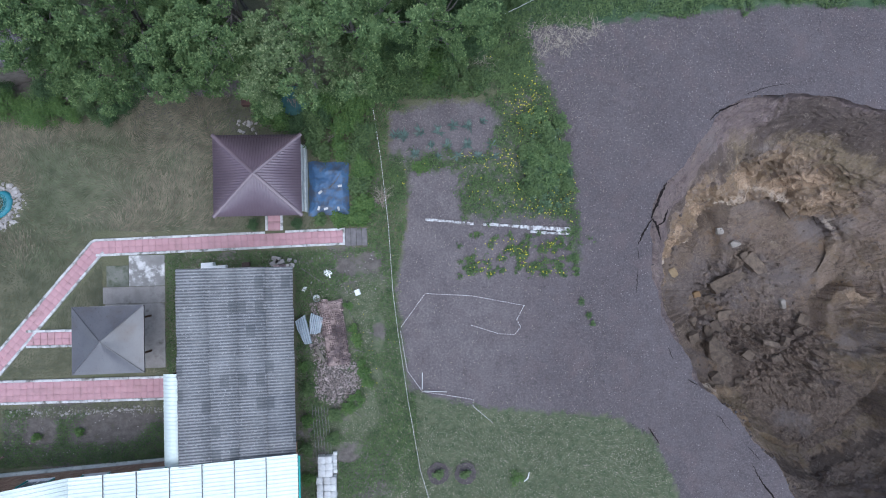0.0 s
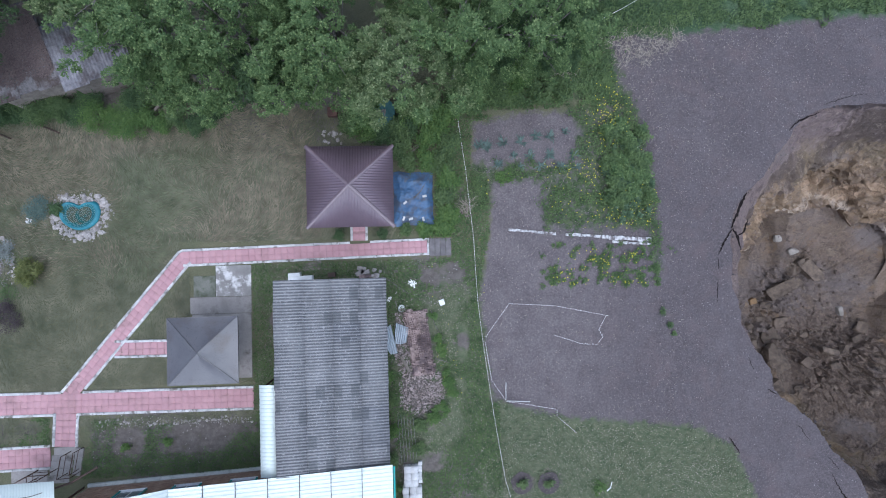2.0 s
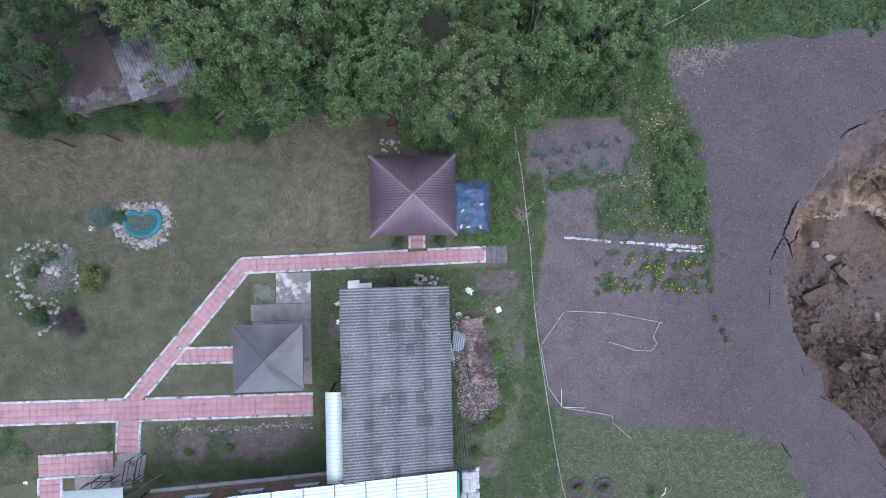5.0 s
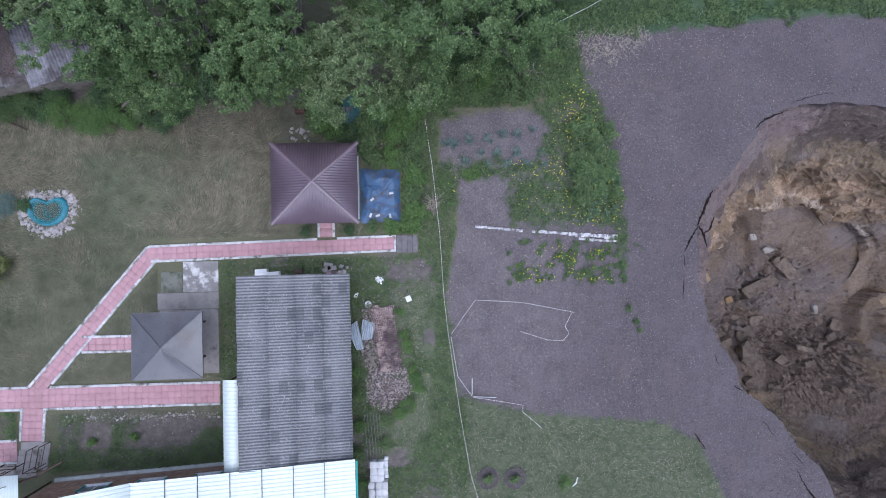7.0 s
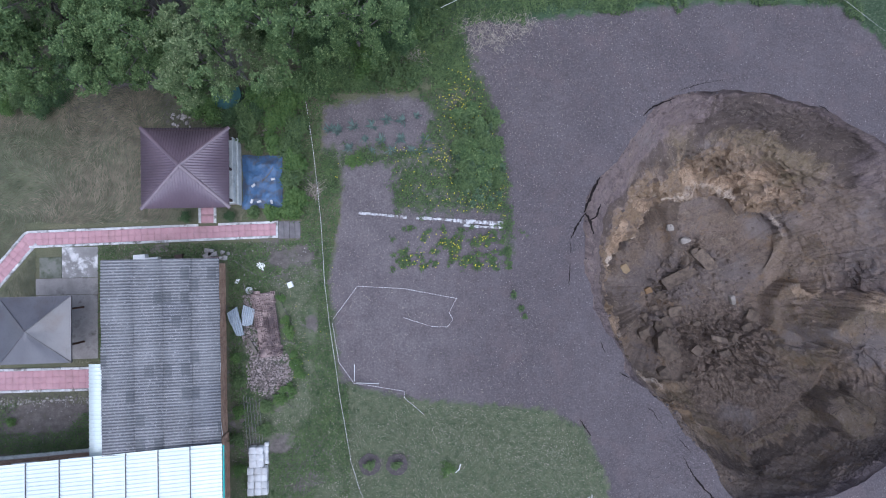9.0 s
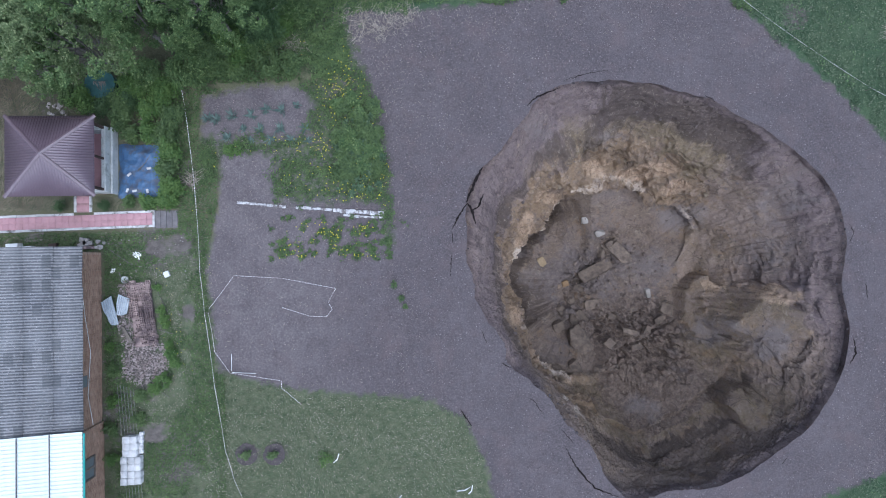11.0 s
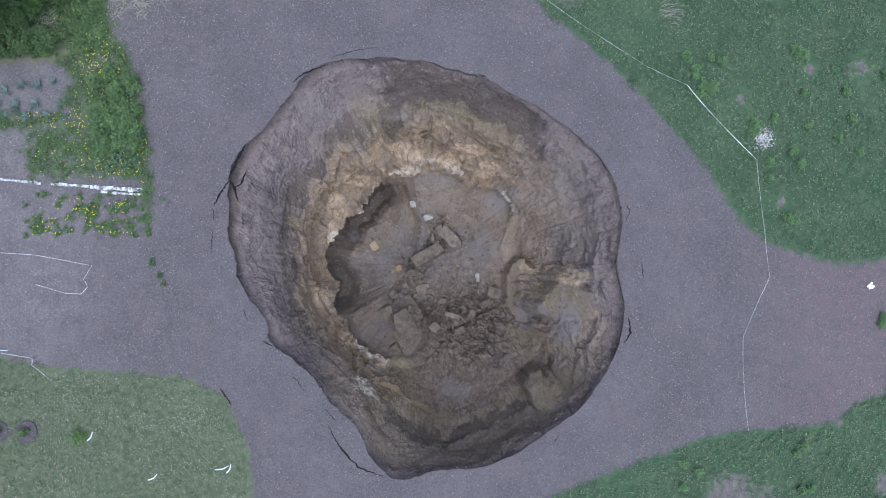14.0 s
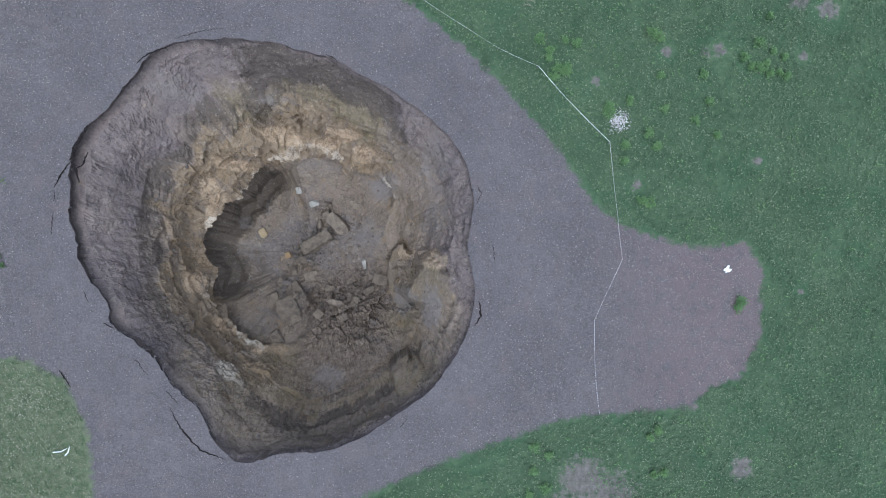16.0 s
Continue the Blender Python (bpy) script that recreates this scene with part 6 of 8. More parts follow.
def rosette(x, y, size, seed):
    rs = np.random.RandomState(seed)
    p = thing("leek_plant", "blue-green strap-leaved plant in a row on bare soil", "plant", "plants in rows", at=(x, y, 0))
    k = 26
    P = rs.normal(size=(k, 3)) * 0.05
    P[:, 2] = 0.0
    part("leaves", leaf_mesh("leaves", rs, P, size * 0.95, 0.07, LEAF_BLUE, (0.15, 0.8)), None, p)


for i, (x, y) in enumerate([(85, 195), (120, 200), (190, 185), (268, 185), (330, 158), (397, 162), (463, 138), (170, 278), (235, 240), (305, 245), (268, 290), (348, 288), (390, 238), (437, 290), (495, 242), (510, 290)]):
    rosette(-3.4 + (x / 2.5 - 25) * 0.0337, 7.91 - (y / 2.5 - 40) * 0.0338, 0.28 if i in (6, 8, 10, 15) else 0.44, 600 + i)


WEED_LEAF = leafage("tall_weed_leaves", (0.045, 0.088, 0.05), (0.13, 0.188, 0.105), (0.19, 0.25, 0.15), patch=1.5)


def tall_weed(x, y, size, seed):
    """A leafy stalk: whorls of drooping leaves, shorter towards the top."""
    rs = np.random.RandomState(seed)
    p = thing("weed_plant", "leafy blue-green weed with whorls of pointed leaves", "plant", "tall weeds in the garden", at=(x, y, 0))
    part("stalk", tube(bmesh.new(), [(0, 0, -0.02), (0.01, 0.01, size * 0.9)], [0.012, 0.005], 4), WEED_LEAF, p)
    tier = np.repeat(np.arange(4), (12, 11, 9, 7))
    n = len(tier)
    heading = rs.uniform(0, math.tau, n)
    P = np.column_stack([0.03 * np.cos(heading), 0.03 * np.sin(heading), size * (0.25 + 0.2 * tier) + rs.uniform(-0.03, 0.03, n)])
    V, F = blades(P, heading, 0.35 + rs.normal(size=n) * 0.25 + 0.12 * tier, size * (0.85 - 0.15 * tier) * rs.uniform(0.7, 1.2, n), size * 0.2 * rs.uniform(0.8, 1.2, n))
    part("leaves", mesh_from("leaves", V, F, WEED_LEAF), None, p)


r_weed = random.Random(77)
for i in range(88):
    x, y = r_weed.gauss(5.7, 0.75), r_weed.gauss(4.6, 1.3)
    if 3.9 < x < 7.0 - 0.12 * max(y - 4, 0) and 2.0 < y < 7.8:
        tall_weed(x, y, r_weed.uniform(0.24, 0.42), 2600 + i)


# ---- grass, weeds and flowers, which nobody could count ----
def keep_off(P):
    """True where grass may grow in the garden: off paths, plates and buildings."""
    ok = np.ones(len(P), dtype=bool)
    for x0, x1, y0, y1 in ((-12.1, -7.9, 2.2, 6.2), (-20.0, -6.0, 0.1, 1.35), (-19.5, -16.0, -6.4, 0.1), (-13.8, -8.9, -10.6, -0.95), (-35, -16.0, -8.0, -6.5), (-24.9, -8.9, -23, -11.2), (-7.9, -5.7, 1.9, 5.2),
                           (-26.85, -25.4, -9.7, -7.9), (-30.9, -25.2, -14, -9.5), (-23.2, -19.3, -4.95, -3.85), (-10.6, -9.5, 1.2, 2.3), (-6.2, -4.8, 0.2, 1.4), (-8.0, -6.8, -14.2, -11.3), (-8.2, -5.9, -6.2, -2.8), (-7.8, -5.5, -8.4, -6.19)):
        ok &= ~((P[:, 0] > x0) & (P[:, 0] < x1) & (P[:, 1] > y0) & (P[:, 1] < y1))
    slant = inside(P, [(-26.2, -6.6), (-25.0, -6.6), (-19.3, 0.1), (-19.9, 1.0)])
    ok &= slant < 0
    # trodden earth in the yard
    ragged = 0.35 * waves(P, 28, 2.2) + 0.25 * waves(P, 29, 5.0)
    for x, y, a, b in ((-5.7, -0.7, 1.5, 0.75), (-14.7, -3.0, 0.5, 1.7), (-4.3, -4.6, 0.4, 1.5), (-6.2, -11.4, 0.9, 0.7), (-8.5, -9.9, 0.4, 1.2)):
        ok &= np.hypot((P[:, 0] - x) / a, (P[:, 1] - y) / b) + ragged > 0.8
    ok &= np.hypot((P[:, 0] + 25.18) / 1.6, (P[:, 1] - 3.05) / 1.35) > 1
    ok &= ~((np.hypot(P[:, 0] + 30.3, P[:, 1] - 0.4) < 1.1))
    ok &= inside(P, [(-25.3, -8.5), (-16.0, -8.5), (-15.2, -11.3), (-25.3, -11.4)]) < 0
    return ok


def field_of(name, mat, n, area, seed, length, width, lift, label, mask, flow=None, height=0.0, z=0.0):
    rs = np.random.RandomState(seed)
    P = np.column_stack([rs.uniform(area[0], area[1], n), rs.uniform(area[2], area[3], n)])
    P = P[mask(P, rs)]
    h = None
    if flow:
        h = math.pi * flow * waves(P, seed + 1, 0.55) + rs.normal(size=len(P)) * 0.35
    P3 = np.column_stack([P, z + rs.uniform(0, max(height, 1e-3), len(P))])
    ob = new(name, leaf_mesh(name, rs, P3, length, width, mat, lift, h))
    tagged(ob, label, "grass" if "grass" in name else "plants", kind="stuff")


edge_noise = lambda P, k=1.2: 0.45 * waves(P, 21, 2.3) + 0.25 * waves(P, 22, 6.0)
field_of("lawn_grass", DRY_GRASS, 150000, (-33, -3.2, -11, 9.0), 31, 0.26, 0.04, (0.05, 0.35), "long dry olive lawn grass lying in swirls",
         lambda P, rs: keep_off(P) & (inside(P, SOIL) < -0.1) & (P[:, 0] + 0.4 * waves(P, 23, 1.5) < -8.2) & (rs.uniform(0, 1, len(P)) < np.where((P[:, 0] > -15.7) & (P[:, 1] < 1), 0.3, 1.0)), 0.8)
field_of("low_lawn_grass", LOW_GRASS, 130000, (-15.8, 13.5, -20, 8.2), 32, 0.17, 0.03, (0.2, 0.9), "short mown lawn grass, partly yellowed",
         lambda P, rs: keep_off(P) & (inside(P, SOIL) + edge_noise(P) < -0.1) & ((P[:, 0] + 0.4 * waves(P, 23, 1.5) > -8.2) | (P[:, 1] < 0.2)) & (rs.uniform(0, 1, len(P)) < 0.62 + 0.38 * (P[:, 0] > -2.8) - 0.35 * (waves(P, 24, 0.9) > 0.35) * (P[:, 0] < -3)), 0.5)
SWIRL_DRY = leafage("dry_grass_swath", (0.104, 0.091, 0.061), (0.28, 0.24, 0.174), None, patch=1.6, through_light=0.1, drift=0.75)
SWIRL_GREEN = leafage("green_grass_swath", (0.06, 0.077, 0.041), (0.182, 0.193, 0.116), None, patch=1.6, through_light=0.1, drift=0.75)
fresh = lambda P: waves(P, 25, 0.45) + 0.5 * waves(P, 26, 1.3) - 0.12 * (P[:, 1] - 2)
for kind_of, mat, sign in (("dry", SWIRL_DRY, -1), ("green", SWIRL_GREEN, 1)):
    field_of(kind_of + "_grass_swaths", mat, 54000, (-33, -8.4, -6.5, 9.4), 31, 0.36, 0.03, (0.0, 0.16), "flattened " + kind_of + " lawn grass lying in curved swaths",
             lambda P, rs: keep_off(P) & (inside(P, [(-26.5, -6.6), (-24.7, -6.6), (-19.0, 0.1), (-20.1, 1.6)]) < 0) & (P[:, 1] + 0.4 > 1.7 * (P[:, 0] > -20.4)) & (P[:, 0] < -12.3) & (P[:, 1] + 0.4 * waves(P, 27, 1.4) < np.where((P[:, 0] > -18) & (P[:, 0] < -10), 9.0, 8.1)) & (sign * fresh(P) > 0.1 + rs.uniform(-0.5, 0.5, len(P))), 0.8, 0.05, 0.03)
MEADOW_BARE = [(48.46, 8.24, 0.9), (52.0, 8.4, 1.1), (54.6, 7.1, 0.6), (57.7, 8.1, 0.8), (59.5, 11.1, 1.6), (46.2, -0.3, 0.8), (54.3, 1.2, 0.7), (43.8, 6.4, 0.8), (56.9, -7.3, 0.6), (49.6, -14.4, 0.6), (42.2, -18.6, 1.8), (52.5, -18.4, 0.9)]
field_of("meadow_plants", MEADOW_LEAF, 250000, (22, 66, -24, 18), 33, 0.145, 0.06, (-0.1, 0.6), "dense green meadow of broad-leaved weeds",
         lambda P, rs: (0.95 + 0.5 * waves(P, 181, 0.9) + 0.4 * waves(P, 182, 3.5) > rs.uniform(0, 1, len(P))) & (inside(P, SOIL) + edge_noise(P) < -0.15) & (np.min([np.hypot(P[:, 0] - x, P[:, 1] - y) / r for x, y, r in MEADOW_BARE], axis=0) > rs.uniform(0.5, 1.2, len(P))), None, 0.12)
field_of("verge_plants", LEAF_BUSH, 80000, (-4, 30, 8.7, 18.5), 34, 0.2, 0.075, (-0.1, 0.8), "green weedy verge above the field",
         lambda P, rs: (inside(P, SOIL) + edge_noise(P) < -0.15) & (waves(P, 171, 1.6) > -0.55 + rs.uniform(-0.3, 0.3, len(P))), None, 0.12)
field_of("garden_weeds", LEAF_BUSH, 80000, (-3.8, 8.6, -5, 13), 35, 0.13, 0.06, (-0.1, 0.8), "green weeds spreading over the garden soil",
         lambda P, rs: (np.max([inside(P, w) for w in WEEDS], axis=0) + 1.6 * edge_noise(P) > 0.05 + rs.uniform(0, 0.5, len(P))) & (0.5 * waves(P, 161, 1.3) + 0.7 * waves(P, 162, 3.4) > -0.08 + rs.uniform(-0.3, 0.3, len(P)) - 0.4 * (P[:, 0] > 4.6)), None, 0.16)
field_of("row_weeds", LEAF_BUSH, 26000, (0.3, 7.4, -1.8, 0.9), 135, 0.12, 0.05, (-0.1, 0.8), "flat green weeds scattered over the garden soil",
         lambda P, rs: 0.8 * waves(P, 141, 4.2) + 0.6 * waves(P, 142, 10.0) + 0.25 * np.clip((P[:, 0] - 2) / 4, 0, 1) - 0.12 * np.abs(P[:, 1] + 0.5) ** 3 > 0.1 + rs.uniform(0, 0.8, len(P)), None, 0.06)
yard = lambda P: waves(P, 151, 0.8) + 0.6 * waves(P, 152, 2.6)
field_of("yard_weeds", LEAF_BUSH, 120000, (-16, -2.3, -16, 8.4), 136, 0.12, 0.055, (-0.1, 0.8), "patchy green weeds between the shed and the field",
         lambda P, rs: ((P[:, 1] < 0.4) | (P[:, 0] > -6)) & keep_off(P) & (inside(P, SOIL) < -0.1) & (yard(P) + 0.5 * np.exp(-((P[:, 0] + 8.1) / 0.7) ** 2) + 0.35 * (P[:, 0] < -13.9) + 0.3 * (P[:, 0] > -5.6) > -0.6 + rs.uniform(0, 0.9, len(P))), None, 0.06)
field_of("pale_litter", STRAW, 7000, (-15.8, -3.0, -14, 0.3), 137, 0.06, 0.032, (-0.1, 0.3), "pale dry litter and chips strewn in the yard",
         lambda P, rs: keep_off(P) & (yard(P) < 0.5), None, 0.02, 0.02)
field_of("rockery_weeds", LEAF_BUSH, 16000, (-32.5, -28.4, -3.4, 2.2), 139, 0.1, 0.045, (-0.1, 0.8), "low weeds growing between the rockery stones",
         lambda P, rs: (np.hypot(P[:, 0] + 30.4, P[:, 1] + 0.3) < 2.3 + 0.4 * waves(P, 181, 1.5)) & (waves(P, 182, 1.8) > rs.uniform(-0.3, 0.7, len(P))), None, 0.08)
field_of("strip_weeds", LEAF_BUSH, 16000, (-34, -26.9, -9.4, -7.95), 140, 0.12, 0.05, (-0.1, 0.8), "weedy strip between two garden paths",
         lambda P, rs: waves(P, 183, 1.5) + 0.5 * waves(P, 184, 4.0) > -0.3 + rs.uniform(0, 0.9, len(P)), None, 0.06)
field_of("bed_weeds", LEAF_BUSH, 17000, (-25.2, -15.2, -11.3, -8.2), 36, 0.1, 0.045, (-0.1, 0.8), "green weeds in the garden bed beside the house",
         lambda P, rs: (0.6 * waves(P, 41, 0.9) + 0.5 * waves(P, 42, 3.0) + 0.9 * np.exp(-((P[:, 0] + 24.3) / 0.9) ** 2) + 1.1 * np.clip((P[:, 0] + 18.8) / 2, 0, 1) * (P[:, 1] < -9.2) + 0.9 * np.clip((-P[:, 1] - 10.0) * 1.5, 0, 1) > 0.34 + rs.uniform(0, 0.7, len(P))), None, 0.08)
field_of("dry_flecks", STRAW, 9000, (-3.5, 13.2, -20, -8.3), 144, 0.07, 0.035, (-0.1, 0.4), "pale dry flecks strewn over the mown lawn",
         lambda P, rs: (inside(P, SOIL) < -0.15) & (waves(P, 191, 1.1) + 0.5 * waves(P, 192, 3.0) > rs.uniform(-0.8, 0.9, len(P))), None, 0.1, 0.05)
field_of("meadow_tufts", MEADOW_WEED, 42000, (28, 66, -24, 18), 145, 0.15, 0.075, (-0.1, 0.6), "brighter leafy tufts scattered through the meadow",
         lambda P, rs: (inside(P, SOIL) < -0.3) & (waves(P, 193, 2.2) + 0.7 * waves(P, 194, 6.0) > 0.55 + rs.uniform(0, 0.5, len(P))), None, 0.16, 0.05)
field_of("straw_litter", STRAW, 5200, (-3, 54, -18, 14), 37, 0.2, 0.014, (0.0, 0.15), "pale straw and dead stalks strewn on the soil",
         lambda P, rs: (inside(P, SOIL) > 0.2) & (np.hypot(P[:, 0] - PIT[0], P[:, 1] - PIT[1]) > 15.2), None, 0.0, 0.02)
field_of("soil_flecks", leafage("reddish_flecks", (0.2, 0.14, 0.135), (0.4, 0.31, 0.3), patch=1, through_light=0), 12000, (-3, 54, -20, 14), 146, 0.06, 0.03, (0.0, 0.2), "small reddish dry leaves strewn over the soil",
         lambda P, rs: (inside(P, SOIL) > 0.1) & (np.hypot(P[:, 0] - PIT[0], P[:, 1] - PIT[1]) > 14.4) & (waves(P, 195, 0.5) + 0.5 * waves(P, 196, 2.0) > rs.uniform(-0.9, 0.9, len(P))), None, 0.0, 0.02)
field_of("old_stalks", STRAW, 700, (0.2, 3.2, 9.9, 11.9), 138, 0.5, 0.018, (0.0, 0.4), "dry brown stalks lying among the weeds",
         lambda P, rs: np.hypot((P[:, 0] - 1.7) / 1.4, (P[:, 1] - 10.9) / 0.8) < rs.uniform(0.2, 1.0, len(P)), None, 0.1, 0.05)
field_of("dead_stalks", STRAW, 1100, (4.3, 9.9, 10.8, 13.6), 38, 0.55, 0.018, (0.0, 0.3), "heap of dry pale stalks at the corner of the field",
         lambda P, rs: inside(P, [(4.4, 12.4), (5.2, 11.2), (7.2, 11.3), (9.6, 12.5), (9.4, 13.5), (4.8, 13.5)]) > 0.5 * rs.uniform(0, 1, len(P)) ** 2, None, 0.05, 0.02)
field_of("corner_straw", STRAW, 1300, (4.6, 16, 5.5, 13.8), 143, 0.2, 0.014, (0.0, 0.15), "long pale straws strewn over the corner of the field",
         lambda P, rs: (inside(P, SOIL) > 0.1) & (rs.uniform(0, 1, len(P)) < np.exp(-(P[:, 0] - 5) / 4) + np.exp(-(13.5 - P[:, 1]) / 0.8)), None, 0.0, 0.02)
field_of("dead_grass", leafage("dead_grass", (0.18, 0.14, 0.12), (0.34, 0.285, 0.25), patch=1, through_light=0), 2200, (46, 55, -14, -4), 39, 0.2, 0.012, (0.0, 0.25), "dry reddish dead grass on the edge of the field",
         lambda P, rs: (inside(P, SOIL) > 0.1) & (P[:, 0] + 1.6 * waves(P, 43, 0.9) > 48.5 + rs.uniform(-2, 2, len(P))), None, 0.03, 0.01)


field_of("pale_tussock", STRAW, 420, (37.6, 40.6, 10.6, 13.2), 44, 0.7, 0.02, (0.2, 0.9), "tussock of long pale dead grass in the meadow",
         lambda P, rs: np.hypot(P[:, 0] - 39.1, P[:, 1] - 11.9) < 0.9 * rs.uniform(0.2, 1, len(P)), 0.6, 0.05)
field_of("dead_brushwood", LEAF_PURPLE, 1500, (36, 48, -24, -19), 45, 0.45, 0.02, (0.0, 0.9), "grey dead brushwood at the edge of the meadow",
         lambda P, rs: np.hypot((P[:, 0] - 42.5) / 4.5, (P[:, 1] + 21.2) / 1.6) < rs.uniform(0.4, 1, len(P)), None, 0.3)


def clods():
    """Crumbs and clods lying on the bare soil."""
    rs = np.random.RandomState(71)
    v0 = np.array([(1, 0.1, 0), (0.1, 0.8, 0.1), (-0.9, 0.2, 0), (-0.1, -0.85, 0), (0.15, 0.1, 0.42), (0, 0, -0.4)])
    f0 = np.array([(0, 1, 4), (1, 2, 4), (2, 3, 4), (3, 0, 4), (1, 0, 5), (2, 1, 5), (3, 2, 5), (0, 3, 5)])
    P = np.column_stack([rs.uniform(-3.5, 54.5, 60000), rs.uniform(-20, 14.5, 60000)])
    d = np.hypot(P[:, 0] - PIT[0], P[:, 1] - PIT[1]) - rim_at(np.arctan2(P[:, 1] - PIT[1], P[:, 0] - PIT[0]))
    P = P[(inside(P, SOIL) > 0.05) & (d > 0.15) & (rs.uniform(0, 1, len(P)) < 0.75 + 0.4 * waves(P, 72, 0.7))]
    n = len(P)
    s = (0.014 + 0.045 * rs.uniform(0, 1, n) ** 3) * np.where(P[:, 0] < 5, 0.7, 1.0)
    a = rs.uniform(0, math.tau, n)
    x = v0[None, :, 0] * np.cos(a)[:, None] - v0[None, :, 1] * np.sin(a)[:, None]
    y = v0[None, :, 0] * np.sin(a)[:, None] + v0[None, :, 1] * np.cos(a)[:, None]
    V = np.stack([P[:, :1] + x * s[:, None], P[:, 1:] + y * s[:, None], v0[None, :, 2] * s[:, None] + s[:, None] * 0.2], -1).reshape(-1, 3)
    F = (f0[None] + (np.arange(n) * len(v0))[:, None, None]).reshape(-1, 3)
    tagged(new("soil_clods", mesh_from("soil_clods", V, F, CLOD)), "dry crumbs and clods lying on the bare soil", "soil", kind="stuff")


CLOD = surface("soil_clod", (0.15, 0.13, 0.134), (0.245, 0.216, 0.22), 2, 20, 0.95, 0.3, island=0.3)
clods()


def dandelions():
    rs = np.random.RandomState(55)
    P = np.column_stack([rs.uniform(-6, 9, 24000), rs.uniform(-8.5, 11.5, 24000)])
    w = np.max([inside(P, k) for k in WEEDS], axis=0)
    spot = waves(P, 61, 1.4)
    lump = lambda x, y, sx, sy: np.exp(-((P[:, 0] - x) / sx) ** 2 - ((P[:, 1] - y) / sy) ** 2)
    often = 0.012 + 0.5 * lump(4.9, 8.4, 1.0, 1.3) + 0.4 * lump(2.2, 5.0, 2.0, 0.45) + 0.28 * lump(5.6, 3.0, 1.3, 1.6) + 0.1 * lump(3.5, 3.0, 2.0, 1.5)
    row = (P[:, 0] > 0.9) & (P[:, 0] < 6.6) & (P[:, 1] < 0.5) & (P[:, 1] > -1.6)
    dice = rs.uniform(0, 1, len(P))
    P = P[((w > 0.0) & (dice < often * (0.5 + np.clip(spot + 0.4, 0, 1.2)))) | (row & (dice < 0.33 * np.clip(0.8 * waves(P, 141, 4.2) + 0.6 * waves(P, 142, 10.0) + 0.3, 0, 1))) | ((P[:, 0] < -3) & (P[:, 1] < 1.5) & (dice < 0.06 * np.clip(0.5 + waves(P, 62, 1.1), 0.1, 1)) & keep_off(P))]
    a = np.arange(7) * math.tau / 7
    n = len(P)
    r = rs.uniform(0.016, 0.032, n) * np.where(P[:, 0] < -3, 0.62, 1.0)
    z = rs.uniform(0.14, 0.26, n)
    V = np.zeros((n, 8, 3))
    V[:, :7, 0] = P[:, :1] + r[:, None] * np.cos(a)
    V[:, :7, 1] = P[:, 1:] + r[:, None] * np.sin(a)
    V[:, :7, 2] = z[:, None]
    V[:, 7] = np.column_stack([P, z + 0.02])
    k = np.arange(n)[:, None] * 8
    F = np.stack([np.stack([k[:, 0] + i, k[:, 0] + (i + 1) % 7, k[:, 0] + 7], 1) for i in range(7)], 1).reshape(-1, 3)
    tagged(new("dandelion_flowers", mesh_from("dandelion_flowers", V.reshape(-1, 3), F, YELLOW)), "bright yellow dandelion flowers among the weeds", "flowers", kind="stuff")


dandelions()
# ---- stones, pond and rock garden ----
STONE = surface("pale_stone", (0.22, 0.2, 0.19), (0.4, 0.37, 0.36), 3, 25, 0.9, 0.4, 0.03, vary=0.22, stain=(0.22, 0.19, 0.17), stain_scale=4, stain_at=(0.55, 0.7))
CLAY_ROCK = surface("clay_rock", (0.108, 0.083, 0.067), (0.188, 0.146, 0.115), 2.2, 14, 0.95, 0.8, 0.08, vary=0.22, stain=(0.085, 0.066, 0.055), stain_scale=1.6, stain_at=(0.48, 0.62))
EARTH_ROCK = surface("earth_clod", (0.105, 0.081, 0.069), (0.185, 0.145, 0.122), 1.5, 10, 0.95, 0.6, 0.06, island=0.25)
PALE_ROCK = surface("pale_clay_rock", (0.22, 0.195, 0.175), (0.33, 0.3, 0.275), 2, 12, 0.95, 0.5, 0.05)
OCHRE = surface("ochre_clay", (0.2, 0.128, 0.07), (0.27, 0.178, 0.1), 2, 12, 0.95, 0.5, 0.04)
STONES = []
for k in range(7):
    bm = rock((1.0, 0.75, 0.5), 40 + k)
    me = bpy.data.meshes.new("stone")
    bm.to_mesh(me)
    bm.free()
    me.materials.append(STONE)
    STONES.append(me)


def stone(x, y, r, rnd, label, group, z=0.0):
    s = tagged(new("stone", STONES[rnd.randrange(7)]), label, "stone", group)
    s.matrix_basis = pose(x, y, z + r * 0.22, rnd.uniform(-12, 12), rnd.uniform(-12, 12), rnd.uniform(0, 360)) @ Matrix.Diagonal((r, r, r * rnd.uniform(0.8, 1.1), 1))
    return s


def heart(a):
    """Outline of the pond, as a share of its size: two lobes above, one point below."""
    return float(round_the([1.04, 1.14, 0.6, 1.14, 1.04, 0.9, 0.86, 0.9], np.array([a]))[0])


